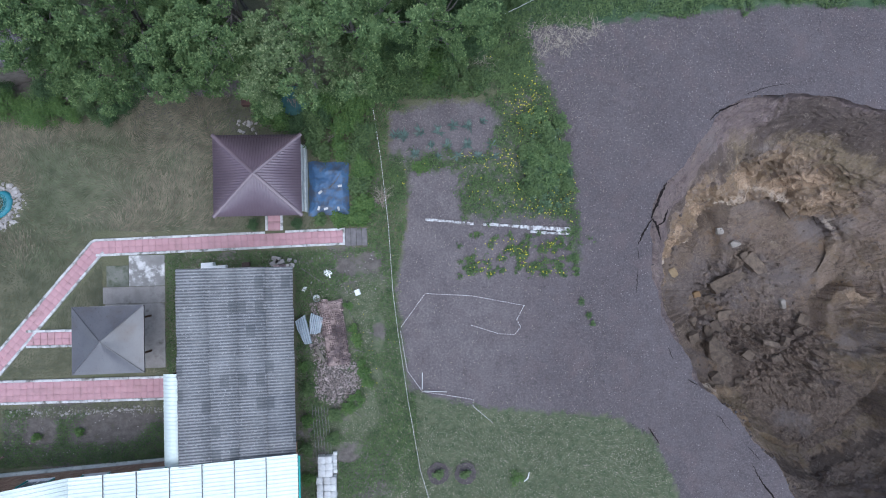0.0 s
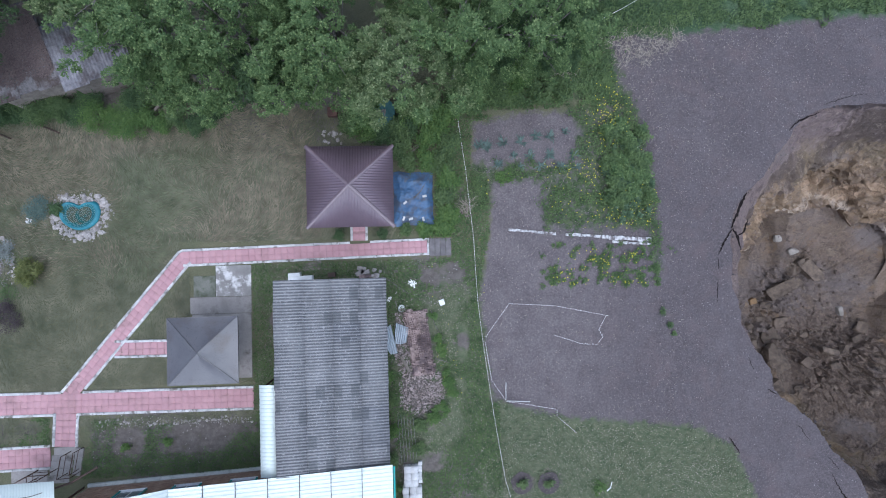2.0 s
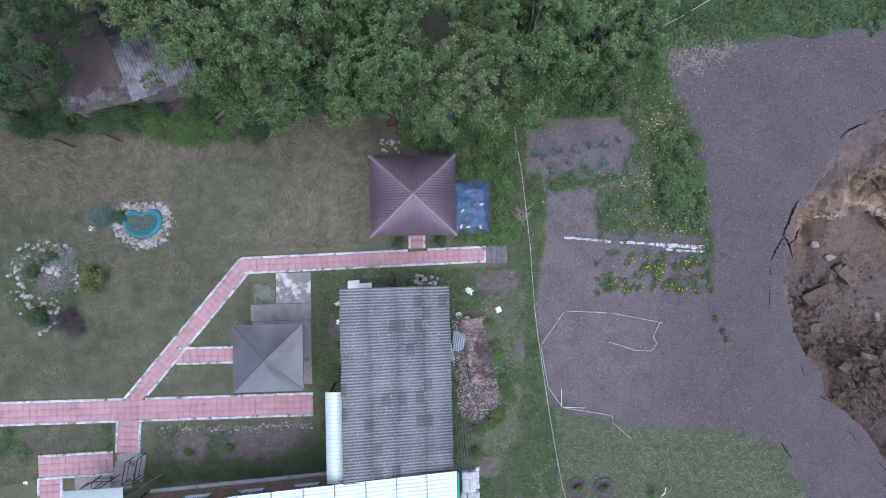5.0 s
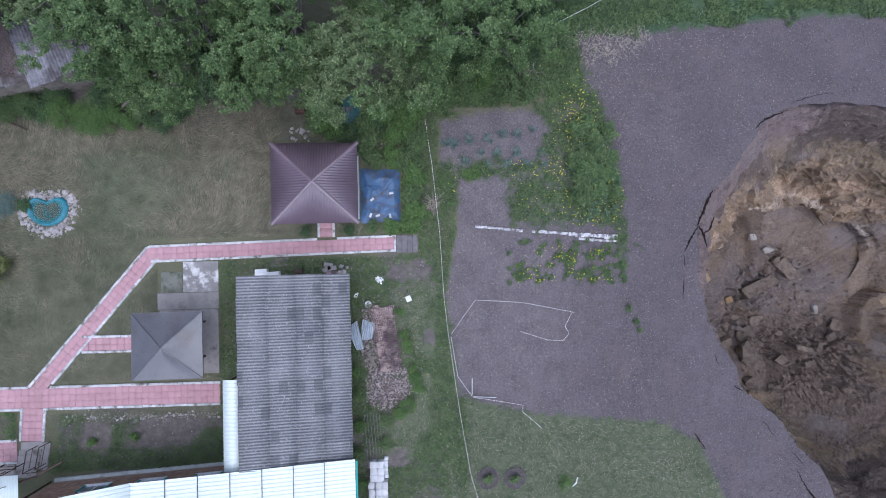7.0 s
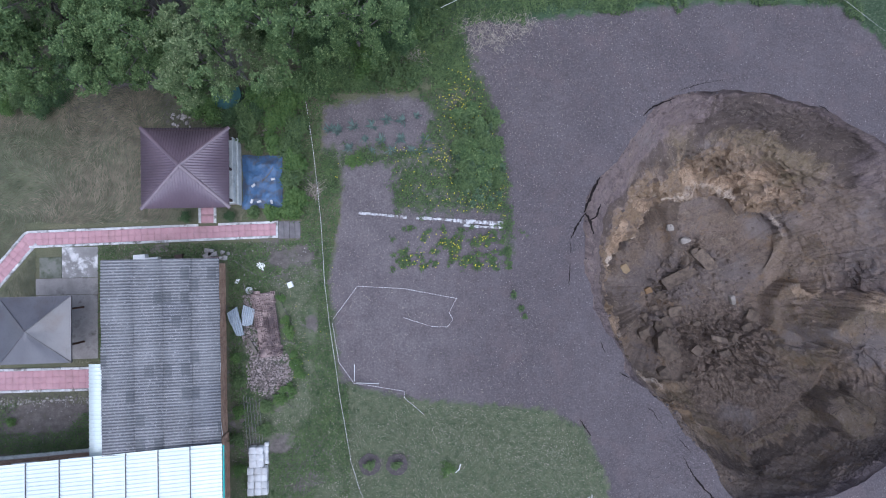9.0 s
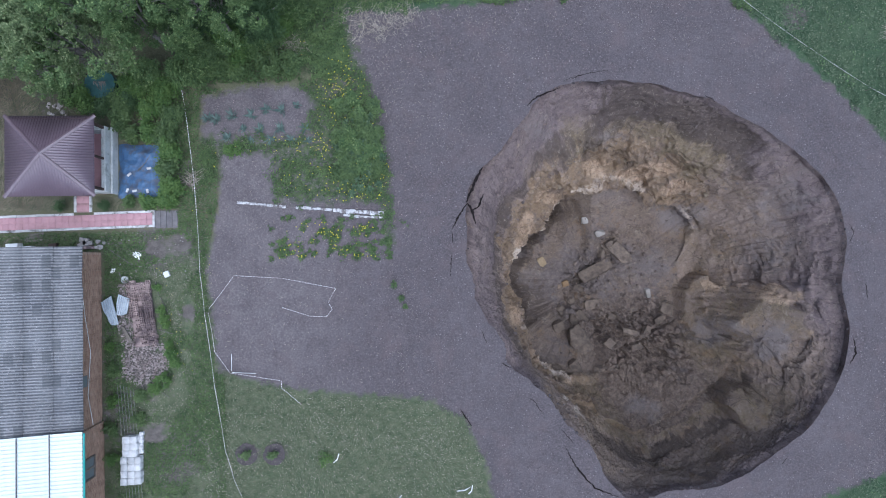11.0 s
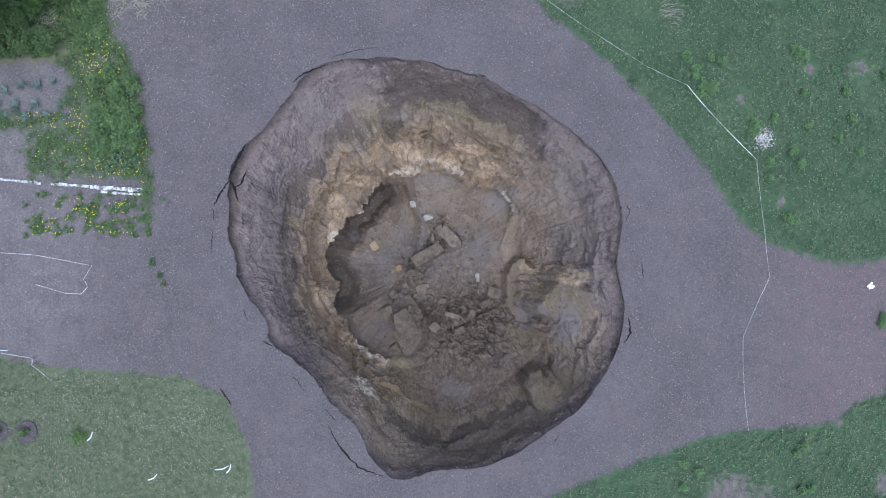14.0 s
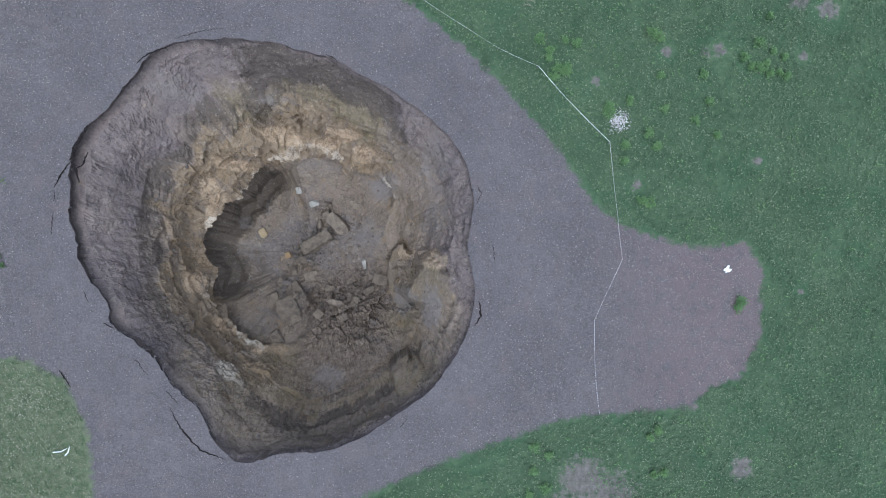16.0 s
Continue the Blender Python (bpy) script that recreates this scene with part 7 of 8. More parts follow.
def build_pond():
    cx, cy = -25.18, 2.98
    pond = thing("garden_pond", "teal plastic garden pond liner, half filled with murky water", "pond", at=(cx, cy, 0))
    liner = Nodes("teal_liner")
    tone = liner.mix(liner.span(liner.noise(5.0), 0.4, 0.65), (0.02, 0.15, 0.2), (0.04, 0.21, 0.26))
    liner.set("Base Color", tone)
    liner.set("Roughness", 0.45)
    mud = surface("pond_mud", (0.06, 0.085, 0.075), (0.16, 0.15, 0.115), 3.5, 20, 0.9, stain=(0.03, 0.12, 0.13), stain_scale=2.4, stain_at=(0.5, 0.6))
    bm = bmesh.new()
    seg = 56
    rings = []
    for f, z in ((1.1, 0.02), (1.0, 0.24), (0.94, 0.22), (0.86, 0.14), (0.7, 0.125), (0.62, 0.07), (0.48, 0.06), (0.4, 0.03)):
        rings.append([bm.verts.new((0.92 * f * heart(k * math.tau / seg) * math.cos(k * math.tau / seg), 0.84 * f * heart(k * math.tau / seg) * math.sin(k * math.tau / seg), z)) for k in range(seg)])
    for a, b in zip(rings, rings[1:]):
        for k in range(seg):
            bm.faces.new((a[k], a[(k + 1) % seg], b[(k + 1) % seg], b[k]))
    bmesh.ops.recalc_face_normals(bm, faces=bm.faces)
    part("liner", bm, liner.mat, pond, "teal plastic liner with steps", True)
    bm = bmesh.new()
    bm.faces.new([bm.verts.new((0.92 * 0.68 * heart(k * math.tau / seg) * math.cos(k * math.tau / seg), 0.84 * 0.68 * heart(k * math.tau / seg) * math.sin(k * math.tau / seg), 0.128)) for k in range(seg)])
    part("mud", bm, mud, pond, "brown mud on the bottom")
    water = Nodes("murky_water")
    water.set("Base Color", (0.32, 0.42, 0.38))
    water.set("Roughness", 0.03)
    water.set("IOR", 1.33)
    water.set("Transmission Weight", 1.0)
    water.bump(water.noise(6.0), 0.05, 0.02)
    bm = bmesh.new()
    bm.faces.new([bm.verts.new((0.92 * 0.87 * heart(k * math.tau / seg) * math.cos(k * math.tau / seg), 0.84 * 0.87 * heart(k * math.tau / seg) * math.sin(k * math.tau / seg), 0.15)) for k in range(seg)])
    w = part("water", bm, water.mat, pond, "shallow murky water")
    w.visible_shadow = False
    rnd = random.Random(8)
    for i in range(165):
        a = rnd.uniform(0, math.tau)
        r = 0.1 + 0.5 * rnd.random() ** 1.3 + (0.08 if math.sin(a) < -0.2 else 0)
        e = heart(a)
        if math.sin(a) > 0.8:
            e = max(e, 0.66)
        stone(cx + (0.96 * e + r) * math.cos(a), cy + (0.87 * e + r) * math.sin(a), rnd.uniform(0.07, 0.13) + 0.12 * rnd.random() ** 2, rnd, "pale rough stone in the ring round the pond", "stones round the pond")


build_pond()
rnd = random.Random(21)
ROCKERY = "pale rough stone in the garden rockery"
for i in range(104):
    a = 0.6 + i / 104 * 4.6
    r = 1.7 + rnd.uniform(-0.5, 0.25)
    stone(-30.35 + r * math.cos(a), 0.25 + 1.05 * r * math.sin(a), rnd.uniform(0.07, 0.2), rnd, ROCKERY, "rockery stones")
for i in range(14):
    stone(-30.0 + rnd.uniform(-0.5, 0.5), 0.45 + rnd.uniform(-0.3, 0.3), rnd.uniform(0.12, 0.26), rnd, ROCKERY, "rockery stones")
for i in range(10):
    stone(-28.75 + rnd.uniform(-0.15, 0.15), -0.6 + 0.2 * i, rnd.uniform(0.1, 0.18), rnd, ROCKERY, "rockery stones")
for x, y, r in ((-29.75, -1.75, 0.22), (-29.6, -1.6, 0.14), (-30.3, -2.75, 0.2), (-30.6, -2.9, 0.22), (-30.1, -2.55, 0.14), (-29.85, -2.4, 0.12), (-29.8, -3.0, 0.1), (-31.3, -1.2, 0.16), (-31.5, -0.8, 0.2), (-31.6, -1.8, 0.15)):
    stone(x, y, r, rnd, ROCKERY, "rockery stones")
for i in range(56):
    x = -24.6 + 8.5 * i / 55 + rnd.uniform(-0.08, 0.08)
    stone(x, -8.4 - 0.012 * (x + 24) + 0.1 * math.sin(1.3 * x) + rnd.uniform(-0.13, 0.13), 0.06 + 0.08 * rnd.random() ** 2, rnd, "pale flat stone in the row edging the bed", "stones edging the bed")
for i in range(22):
    stone(rnd.uniform(-12.0, -10.9), rnd.uniform(6.8, 7.5), rnd.uniform(0.08, 0.18), rnd, "grey stone in a heap behind the gazebo", "stones behind the gazebo")

# ---- clutter beside the shed ----
TARP_MAT = surface("blue_tarpaulin", (0.04, 0.09, 0.19), (0.07, 0.145, 0.27), 1.6, 20, 0.5, 0.3, 0.02, spec=0.5, stain=(0.06, 0.075, 0.11), stain_scale=2.2, stain_at=(0.46, 0.6))
RED_BRICK = surface("red_hollow_brick", (0.21, 0.15, 0.145), (0.42, 0.33, 0.31), 5, 30, 0.9, 0.4, 0.02, vary=0.4, stain=(0.115, 0.088, 0.092), stain_scale=1.3, stain_at=(0.44, 0.58))
HOLE_SHADE = surface("brick_hollow_shade", (0.07, 0.048, 0.048), (0.14, 0.1, 0.098), 4, 30, 0.95)
BLOCK_MAT = surface("pale_concrete_block", (0.46, 0.46, 0.47), (0.6, 0.6, 0.61), 3, 25, 0.9, 0.3, 0.015, vary=0.14)


def build_tarp():
    bm = bmesh.new()
    nx, ny = 36, 54
    grid = []
    for j in range(ny + 1):
        row = []
        for i in range(nx + 1):
            u, v = i / nx, j / ny
            p = Vector((-8.08 + 2.28 * u, 2.05 + 3.05 * v, 0))
            p.x += 0.12 * noise.noise(Vector((v * 4, 1.7, 0))) * (2 * u - 1)
            p.y += 0.12 * noise.noise(Vector((u * 3, 5.1, 0))) * (2 * v - 1)
            k = min(min(u, 1 - u) * 6, min(v, 1 - v) * 6, 1)
            p.z = 0.03 + k * (0.16 + 0.1 * noise.fractal(Vector((u * 3.0, v * 4.5, 2)), 1, 2, 4) + 0.05 * abs(noise.noise(Vector((u * 9, v * 13, 4)))))
            row.append(bm.verts.new(p))
        grid.append(row)
    for a, b in zip(grid, grid[1:]):
        for i in range(nx):
            bm.faces.new((a[i], a[i + 1], b[i + 1], b[i]))
    whole("tarpaulin", bm, TARP_MAT, "crumpled faded blue tarpaulin weighted down with stones", "tarpaulin", smooth=True)
    for x, y, turn in ((-7.4, 3.35, 40), (-6.3, 3.7, 10), (-7.5, 2.45, 70), (-7.1, 2.42, 15), (-6.4, 2.4, 100)):
        whole("loose_brick", slab((-0.12, -0.06, 0), (0.12, 0.06, 0.07), 0.008), BLOCK_MAT, "pale loose brick weighing down the tarpaulin", "brick", "bricks on the tarpaulin").matrix_basis = pose(x, y, 0.2, 0, 0, turn)
    whole("branch", tube(bmesh.new(), [(-6.9, 3.6, 0.24), (-6.5, 4.0, 0.27), (-6.2, 4.5, 0.26)], [0.03, 0.02, 0.01], 6), BARK, "dry crooked branch lying on the tarpaulin", "branch")


build_tarp()


def hollow_brick_mesh():
    """A brick on end, with four openings sunk into its face."""
    bm = bmesh.new()
    box(bm, (-0.12, -0.06, 0), (0.12, 0.06, 0.088))
    top = max(bm.faces, key=lambda f: f.calc_center_median().z)
    made = bmesh.ops.subdivide_edges(bm, edges=[e for e in top.edges if abs(e.verts[0].co.x - e.verts[1].co.x) > 0.1], cuts=1, use_grid_fill=True)
    tops = [f for f in bm.faces if f.normal.z > 0.9]
    bmesh.ops.inset_individual(bm, faces=tops, thickness=0.03, depth=0)
    for f in tops:
        # a darker colour stands in for the shade inside the openings
        f.material_index = 1
        r = bmesh.ops.extrude_discrete_faces(bm, faces=[f])["faces"][0]
        bmesh.ops.translate(bm, vec=(0, 0, -0.05), verts=r.verts)
    me = bpy.data.meshes.new("brick")
    bm.to_mesh(me)
    bm.free()
    me.materials.append(RED_BRICK)
    me.materials.append(HOLE_SHADE)
    return me


def build_bricks():
    """A tumbled stack: the courses still lie in rows in the middle and slump towards both ends."""
    stack = thing("brick_stack", "slumped stack of weathered pinkish hollow bricks", "brick stack", at=(-7.2, -6.6, 0), turn=7)
    part("core", slab((0.05, 0.1, -0.05), (1.25, 3.75, 0.18), 0.06), RED_BRICK, stack)
    me = hollow_brick_mesh()
    r = random.Random(31)
    for i in range(5):
        for j in range(31):
            y = 0.08 + j * 0.126 + 0.05 * math.sin(i * 1.7)
            worn = min(1.0, abs(y - 2.1) / 1.9) ** 1.4
            if r.random() < 0.05 + 0.34 * worn or (i == 0 and 9 < j < 14) or (j < 4 and r.random() < 0.35):
                continue
            b = part("brick", me, None, stack)
            k = 1 + 8 * worn
            b.matrix_basis = pose(0.14 + i * 0.26 + r.uniform(-0.012, 0.012) * k, y + r.uniform(-0.01, 0.01) * k, 0.182 + r.choice((0, 0, 0, 0.03)) - 0.1 * worn * r.random(), r.uniform(-2, 2) * k, r.uniform(-2, 2) * k, r.uniform(-3, 3) * k)


build_bricks()


def scatter_rocks(name, label, mat, n, seed, place, size):
    """Many broken pieces, too many to count, in one mesh."""
    rs = np.random.RandomState(seed)
    protos = []
    for k in range(5):
        bm = rock((1.0, 0.8, 0.6), seed * 10 + k, cuts=1)
        bm.verts.index_update()
        protos.append((np.array([v.co[:] for v in bm.verts]), np.array([[v.index for v in f.verts] for f in bm.faces])))
        bm.free()
    V, F, at = [], [], 0
    for i in range(n):
        p = place(rs)
        if p is None:
            continue
        v, f = protos[i % 5]
        s = size(rs)
        a = rs.uniform(0, math.tau)
        m = np.array([[math.cos(a), -math.sin(a), 0], [math.sin(a), math.cos(a), 0], [0, 0, 1]])
        V.append((v * s * rs.uniform(0.7, 1.2, 3)) @ m.T + np.asarray(p) + [0, 0, s * 0.25])
        F.append(f + at)
        at += len(v)
    tagged(new(name, mesh_from(name, np.concatenate(V), np.concatenate(F), mat)), label, "rubble", kind="stuff")


GREY_RUBBLE = surface("grey_rubble", (0.2, 0.16, 0.153), (0.37, 0.315, 0.303), 3, 20, 0.9, 0.4, 0.02, island=0.25)
RUBBLE_AREAS = [[(-7.9, -6.8), (-7.2, -6.5), (-5.75, -6.4), (-5.45, -7.6), (-6.0, -8.4), (-7.2, -8.6), (-7.9, -8.0)], [(-8.3, -4.6), (-7.4, -4.7), (-7.15, -6.7), (-7.7, -6.8)], [(-8.1, -3.0), (-7.5, -2.5), (-7.5, -3.9), (-8.0, -3.8)]]


def on_rubble(rs):
    x, y = rs.uniform(-8.6, -5.4), rs.uniform(-8.7, -2.4)
    return (x, y, 0.02) if max(inside(np.array([[x, y]]), k)[0] for k in RUBBLE_AREAS) > -0.15 * rs.uniform() else None


scatter_rocks("brick_rubble", "broken pale bricks and plaster strewn by the stack", GREY_RUBBLE, 5200, 51, on_rubble, lambda rs: 0.025 + 0.085 * rs.uniform() ** 2)
def round_pond(rs):
    a = rs.uniform(0, math.tau)
    e = max(heart(a), 0.66) if math.sin(a) > 0.8 else heart(a)
    r = 0.04 + abs(rs.normal()) * 0.3
    return (-25.18 + (0.99 * e + r) * math.cos(a), 2.98 + (0.9 * e + r) * math.sin(a), 0.0)


scatter_rocks("pond_gravel", "small pale stones filling the ring round the pond", STONE, 620, 56, round_pond, lambda rs: 0.025 + 0.05 * rs.uniform())
scatter_rocks("rockery_gravel", "grey gravel and rubble covering the rockery", surface("rockery_grey", (0.14, 0.13, 0.13), (0.3, 0.28, 0.28), 3, 20, 0.9, 0.4, island=0.3), 1500, 57,
              lambda rs: (lambda a, r: (-30.4 + r * math.cos(a), 0.3 + r * math.sin(a), 0.0) if math.cos(a) * 0.4 + math.sin(a) > -0.8 else None)(rs.uniform(0, math.tau), 1.75 * math.sqrt(rs.uniform())), lambda rs: 0.02 + 0.07 * rs.uniform() ** 2)
scatter_rocks("bed_stones", "small pale stones strewn along the bed by the house", STONE, 620, 52, lambda rs: (lambda x: (x, -8.42 - 0.012 * (x + 24) + rs.normal() * 0.13, 0.0) if rs.uniform() < 0.8 else (x, rs.uniform(-11.1, -8.7), 0.0))(rs.uniform(-24.7, -16.2)), lambda rs: 0.018 + 0.05 * rs.uniform() ** 2)
scatter_rocks("strewn_stones", "small pale stones strewn on the grass", STONE, 60, 53, lambda rs: (rs.uniform(-8.4, -4.4), rs.uniform(-2.6, 0.2), 0.0), lambda rs: rs.uniform(0.03, 0.09))
scatter_rocks("field_stones", "small pale stones strewn over the bare soil", STONE, 420, 54,
              lambda rs: (lambda x, y: (x, y, 0.0) if inside(np.array([[x, y]]), SOIL)[0] > 0.3 and math.hypot(x - PIT[0], y - PIT[1]) > 15.5 else None)(rs.uniform(-3, 54), rs.uniform(-18, 13.5)), lambda rs: rs.uniform(0.012, 0.035))
scatter_rocks("stone_heap", "small heap of whitish broken stones on the meadow", surface("chalky_stone", (0.34, 0.3, 0.305), (0.54, 0.495, 0.5), 3, 20, 0.9, 0.4, island=0.3), 420, 55, lambda rs: (45.05 + rs.normal() * 0.3 + 0.1, 3.75 + rs.normal() * 0.32, 0.03), lambda rs: rs.uniform(0.03, 0.085))
def build_scrap():
    """A torn corrugated sheet in two bent pieces."""
    zinc = surface("scrap_galvanised", (0.3, 0.34, 0.38), (0.42, 0.46, 0.5), 2, 20, 0.45, 0.1, metal=0.5)
    scrap = thing("scrap_sheet", "torn grey-blue corrugated sheet leaning on rubble", "metal sheet")
    for length, width, cuts, at in ((1.75, 0.62, (((0.0, 0.25), (-0.9, 0.25)), ((1.55, 0.3), (0.9, 0.35)), ((0.9, 0.6), (-0.2, 1.0))), (-8.02, -5.12, 0.2, 4, -4, 102)),
                                    (1.15, 0.72, (((0.05, 0.2), (-0.8, -0.5)), ((1.05, 0.3), (0.9, -0.2)), ((0.5, 0.7), (-0.15, 1.0))), (-7.55, -4.68, 0.32, -6, 3, 80))):
        V, F = corrugated(length, width, 0.12, 0.045)
        bm = bmesh.new()
        vs = [bm.verts.new(tuple(float(c) for c in v)) for v in V]
        for f in F:
            bm.faces.new([vs[int(i)] for i in f])
        for (px, py), (nx, ny) in cuts:
            bmesh.ops.bisect_plane(bm, geom=list(bm.verts) + list(bm.edges) + list(bm.faces), plane_co=(px, py, 0), plane_no=(nx, ny, 0), clear_outer=True)
        part("sheet_piece", bm, zinc, scrap).matrix_basis = pose(*at)


build_scrap()
whole("scrap_strip", slab((-0.5, -0.09, 0), (0.5, 0.09, 0.03), 0.006, pose(-7.62, -5.75, 0.18, 3, 4, 120)), WOOD, "pale plank lying on the brick rubble", "plank")


def build_blocks():
    r = random.Random(4)
    pallet = thing("block_stack", "long stack of pale concrete blocks on the grass", "block stack", at=(-7.95, -14.1, 0))
    me = tile_mesh("block", 0.39, 0.37, 0.19, BLOCK_MAT, 0.012)
    for j in range(7):
        for i in range(3 if j < 4 else 2):
            for z in range(2 if j < 4 or i < 2 else 1):
                b = part("block", me, None, pallet)
                b.matrix_basis = pose(0.2 + i * 0.395 + (0.12 if j > 3 else 0) + r.uniform(-0.02, 0.02) - (0.06 if i == 2 else 0), 0.2 + j * 0.385 + r.uniform(-0.015, 0.015), z * 0.192, 0, 0, r.uniform(-3, 3)) @ Matrix.Diagonal((0.88 if j < 4 else 1, 1, 1, 1))
    for i in range(6):
        b = part("block", me, None, pallet)
        b.matrix_basis = pose(1.02 + r.uniform(-0.02, 0.02), 1.75 + i * 0.2, 0.0, 0, 0, 90) @ Matrix.Diagonal((0.5, 0.6, 0.8, 1))


build_blocks()
for i in range(6):
    x = -7.85 + 0.17 * i
    whole("steel_rod", tube(bmesh.new(), [(x - 0.25, -8.5 - 0.05 * i, 0.3), (x - 0.1, -11.0, 0.22), (x + 0.18, -16.0, 0.1)], [0.01] * 3, 5), surface("grey_rod", (0.15, 0.15, 0.145), (0.24, 0.24, 0.23), 3, 20, 0.6) if i == 0 else bpy.data.materials["grey_rod"], "long thin steel rod lying along the grass", "rod", "steel rods")


def small_box(name, x, y, sx, sy, h, turn, mat, label, category, group="", z=0.0, bevel=0.012):
    return_ob = whole(name, slab((-sx / 2, -sy / 2, 0), (sx / 2, sy / 2, h), bevel), mat, label, category, group)
    return_ob.matrix_basis = pose(x, y, z, 0, 0, turn)
    return return_ob


chest = thing("white_cabinet", "white discarded cabinet lying on its back by the shed", "cabinet", at=(-13.25, -0.72, 0), turn=3)
part("body", slab((-0.72, -0.24, 0), (0.62, 0.08, 0.4), 0.015), WHITE, chest)
part("side", slab((-0.7, 0.082, 0), (-0.05, 0.28, 0.42), 0.015), WHITE, chest)
part("door", slab((-0.15, -0.17, 0.402), (0.6, 0.04, 0.425), 0.008), WHITE, chest)
for i in range(3):
    small_box("grey_board", -12.75 + 0.03 * i, -0.3 + 0.17 * i, 1.0, 0.14, 0.05, 4 + 2 * i, WOOD, "weathered grey board on the grass by the shed", "board", "boards by the shed")
for i, (x, y) in enumerate(((-9.95, -0.32), (-9.75, -0.52), (-10.05, -0.55))):
    small_box("concrete_piece", x, y, 0.5, 0.24, 0.18, 20 * i - 10, CONCRETE, "broken grey concrete block by the shed corner", "block", "concrete pieces")
small_box("red_brick_pile", -9.75, -0.75, 0.7, 0.18, 0.2, 2, RED_BRICK, "dusty red bricks stacked along the shed", "bricks")
small_box("black_crate", -11.6, -0.62, 0.4, 0.26, 0.25, 6, DARK_WOOD, "small dark plastic crate against the shed wall", "crate")
for i, (x, y, s) in enumerate(((-9.25, -0.45, 0.22), (-9.1, -0.7, 0.28), (-8.9, -0.5, 0.18), (-9.35, -0.75, 0.2))):
    stone(x, y, s, rnd, "pale broken stone at the shed corner", "stones at the shed corner")
small_box("white_box", -5.46, -2.36, 0.3, 0.33, 0.14, 20, WHITE, "small white plastic box on the grass", "box")
basin = bmesh.new()
bmesh.ops.create_cone(basin, cap_ends=True, segments=24, radius1=0.15, radius2=0.2, depth=0.14, matrix=Matrix.Translation((-7.75, -2.62, 0.07)))
top_face = max(basin.faces, key=lambda f: f.calc_center_median().z)
bmesh.ops.inset_region(basin, faces=[top_face], thickness=0.02)
bmesh.ops.translate(basin, verts=top_face.verts, vec=(0, 0, -0.1))
whole("metal_basin", basin, surface("enamel", (0.4, 0.42, 0.42), (0.55, 0.57, 0.57), 3, 20, 0.4), "small grey enamel basin on the ground", "basin")


def rag(x, y, size, turn, label, seed):
    bm = bmesh.new()
    bmesh.ops.create_grid(bm, x_segments=12, y_segments=12, size=size)
    for v in bm.verts:
        a = math.atan2(v.co.y, v.co.x)
        k = 0.6 + 0.55 * noise.noise(Vector((math.cos(a) * 1.5 + seed, math.sin(a) * 1.5, seed)))
        v.co = Vector((v.co.x * k * 1.3, v.co.y * k * 0.8, 0.04 + 0.07 * abs(noise.noise(v.co * 9 / size * 0.2 + Vector((seed, 0, 0)))) ))
    ob = whole("white_rag", bm, WHITE, label, "rag", "white rags", smooth=True)
    ob.matrix_basis = pose(x, y, 0, 0, 0, turn)


rag(-7.1, -1.25, 0.28, -40, "crumpled white cloth thrown on the grass", 1)
rag(-14.6, -1.75, 0.2, 20, "crumpled white plastic bag beside the shed", 7)
rag(-14.6, -2.8, 0.16, 80, "crumpled white plastic bag beside the shed", 8)
rag(-8.45, -2.1, 0.18, 60, "crumpled white cloth beside the shed wall", 2)
rag(-5.25, -6.9, 0.24, 20, "torn white plastic on the grass", 3)
rag(52.0, -5.75, 0.3, 30, "white plastic scrap on dead grass", 4)
rag(-27.9, 2.75, 0.2, -30, "white scrap lying on the lawn", 5)
rag(-31.4, -10.9, 0.14, 0, "white plastic scrap beside the corner path", 6)
for i, pts in enumerate((((-8.6, -0.9), (-7.8, -1.5), (-7.2, -1.9)), ((-6.09, -2.8), (-5.94, -3.5), (-5.43, -4.54)), ((-5.94, -5.53), (-5.14, -5.78)), ((-8.1, -2.2), (-7.9, -2.9)), ((-6.8, -8.2), (-5.9, -9.0), (-5.4, -9.4)))):
    whole("dead_stick", tube(bmesh.new(), [(*p, 0.05) for p in pts], [0.03, 0.025, 0.015][:len(pts)], 6), BARK, "bare grey stick lying on the grass", "stick", "sticks on the grass")
for a, b in (((10.93, -15.49), (11.72, -15.3)), ((7.16, -15.91), (7.68, -15.57)), ((11.6, -15.7), (11.85, -15.2)), ((3.8, -13.5), (4.1, -13.0))):
    m = ((a[0] + b[0]) / 2 + 0.06, (a[1] + b[1]) / 2 - 0.07)
    whole("pale_stick", tube(bmesh.new(), [(*a, 0.06), (*m, 0.08), (*b, 0.06)], [0.03, 0.035, 0.02], 6), WHITE, "pale peeled stick on the lawn", "stick", "pale sticks")


def brush_pile():
    r = random.Random(14)
    p = thing("brush_pile", "heap of bare twigs over old bricks by the fence line", "brush pile", at=(-3.95, 2.95, 0))
    for i in range(34):
        a = r.uniform(0, math.tau)
        l = r.uniform(0.4, 0.95)
        x, y = r.uniform(-0.25, 0.25), r.uniform(-0.25, 0.25)
        part("twig", tube(bmesh.new(), [(x, y, 0.1 + 0.006 * i), (x + l * math.cos(a), y + l * math.sin(a), 0.06 + r.uniform(0, 0.2))], [0.016, 0.006], 4), STRAW, p)
    for i in range(5):
        part("brick", slab((-0.12, -0.06, 0), (0.12, 0.06, 0.07), 0.008, pose(r.uniform(-0.3, 0.3), r.uniform(-0.4, 0.1), 0, 0, 0, r.uniform(0, 180))), RED_BRICK, p)


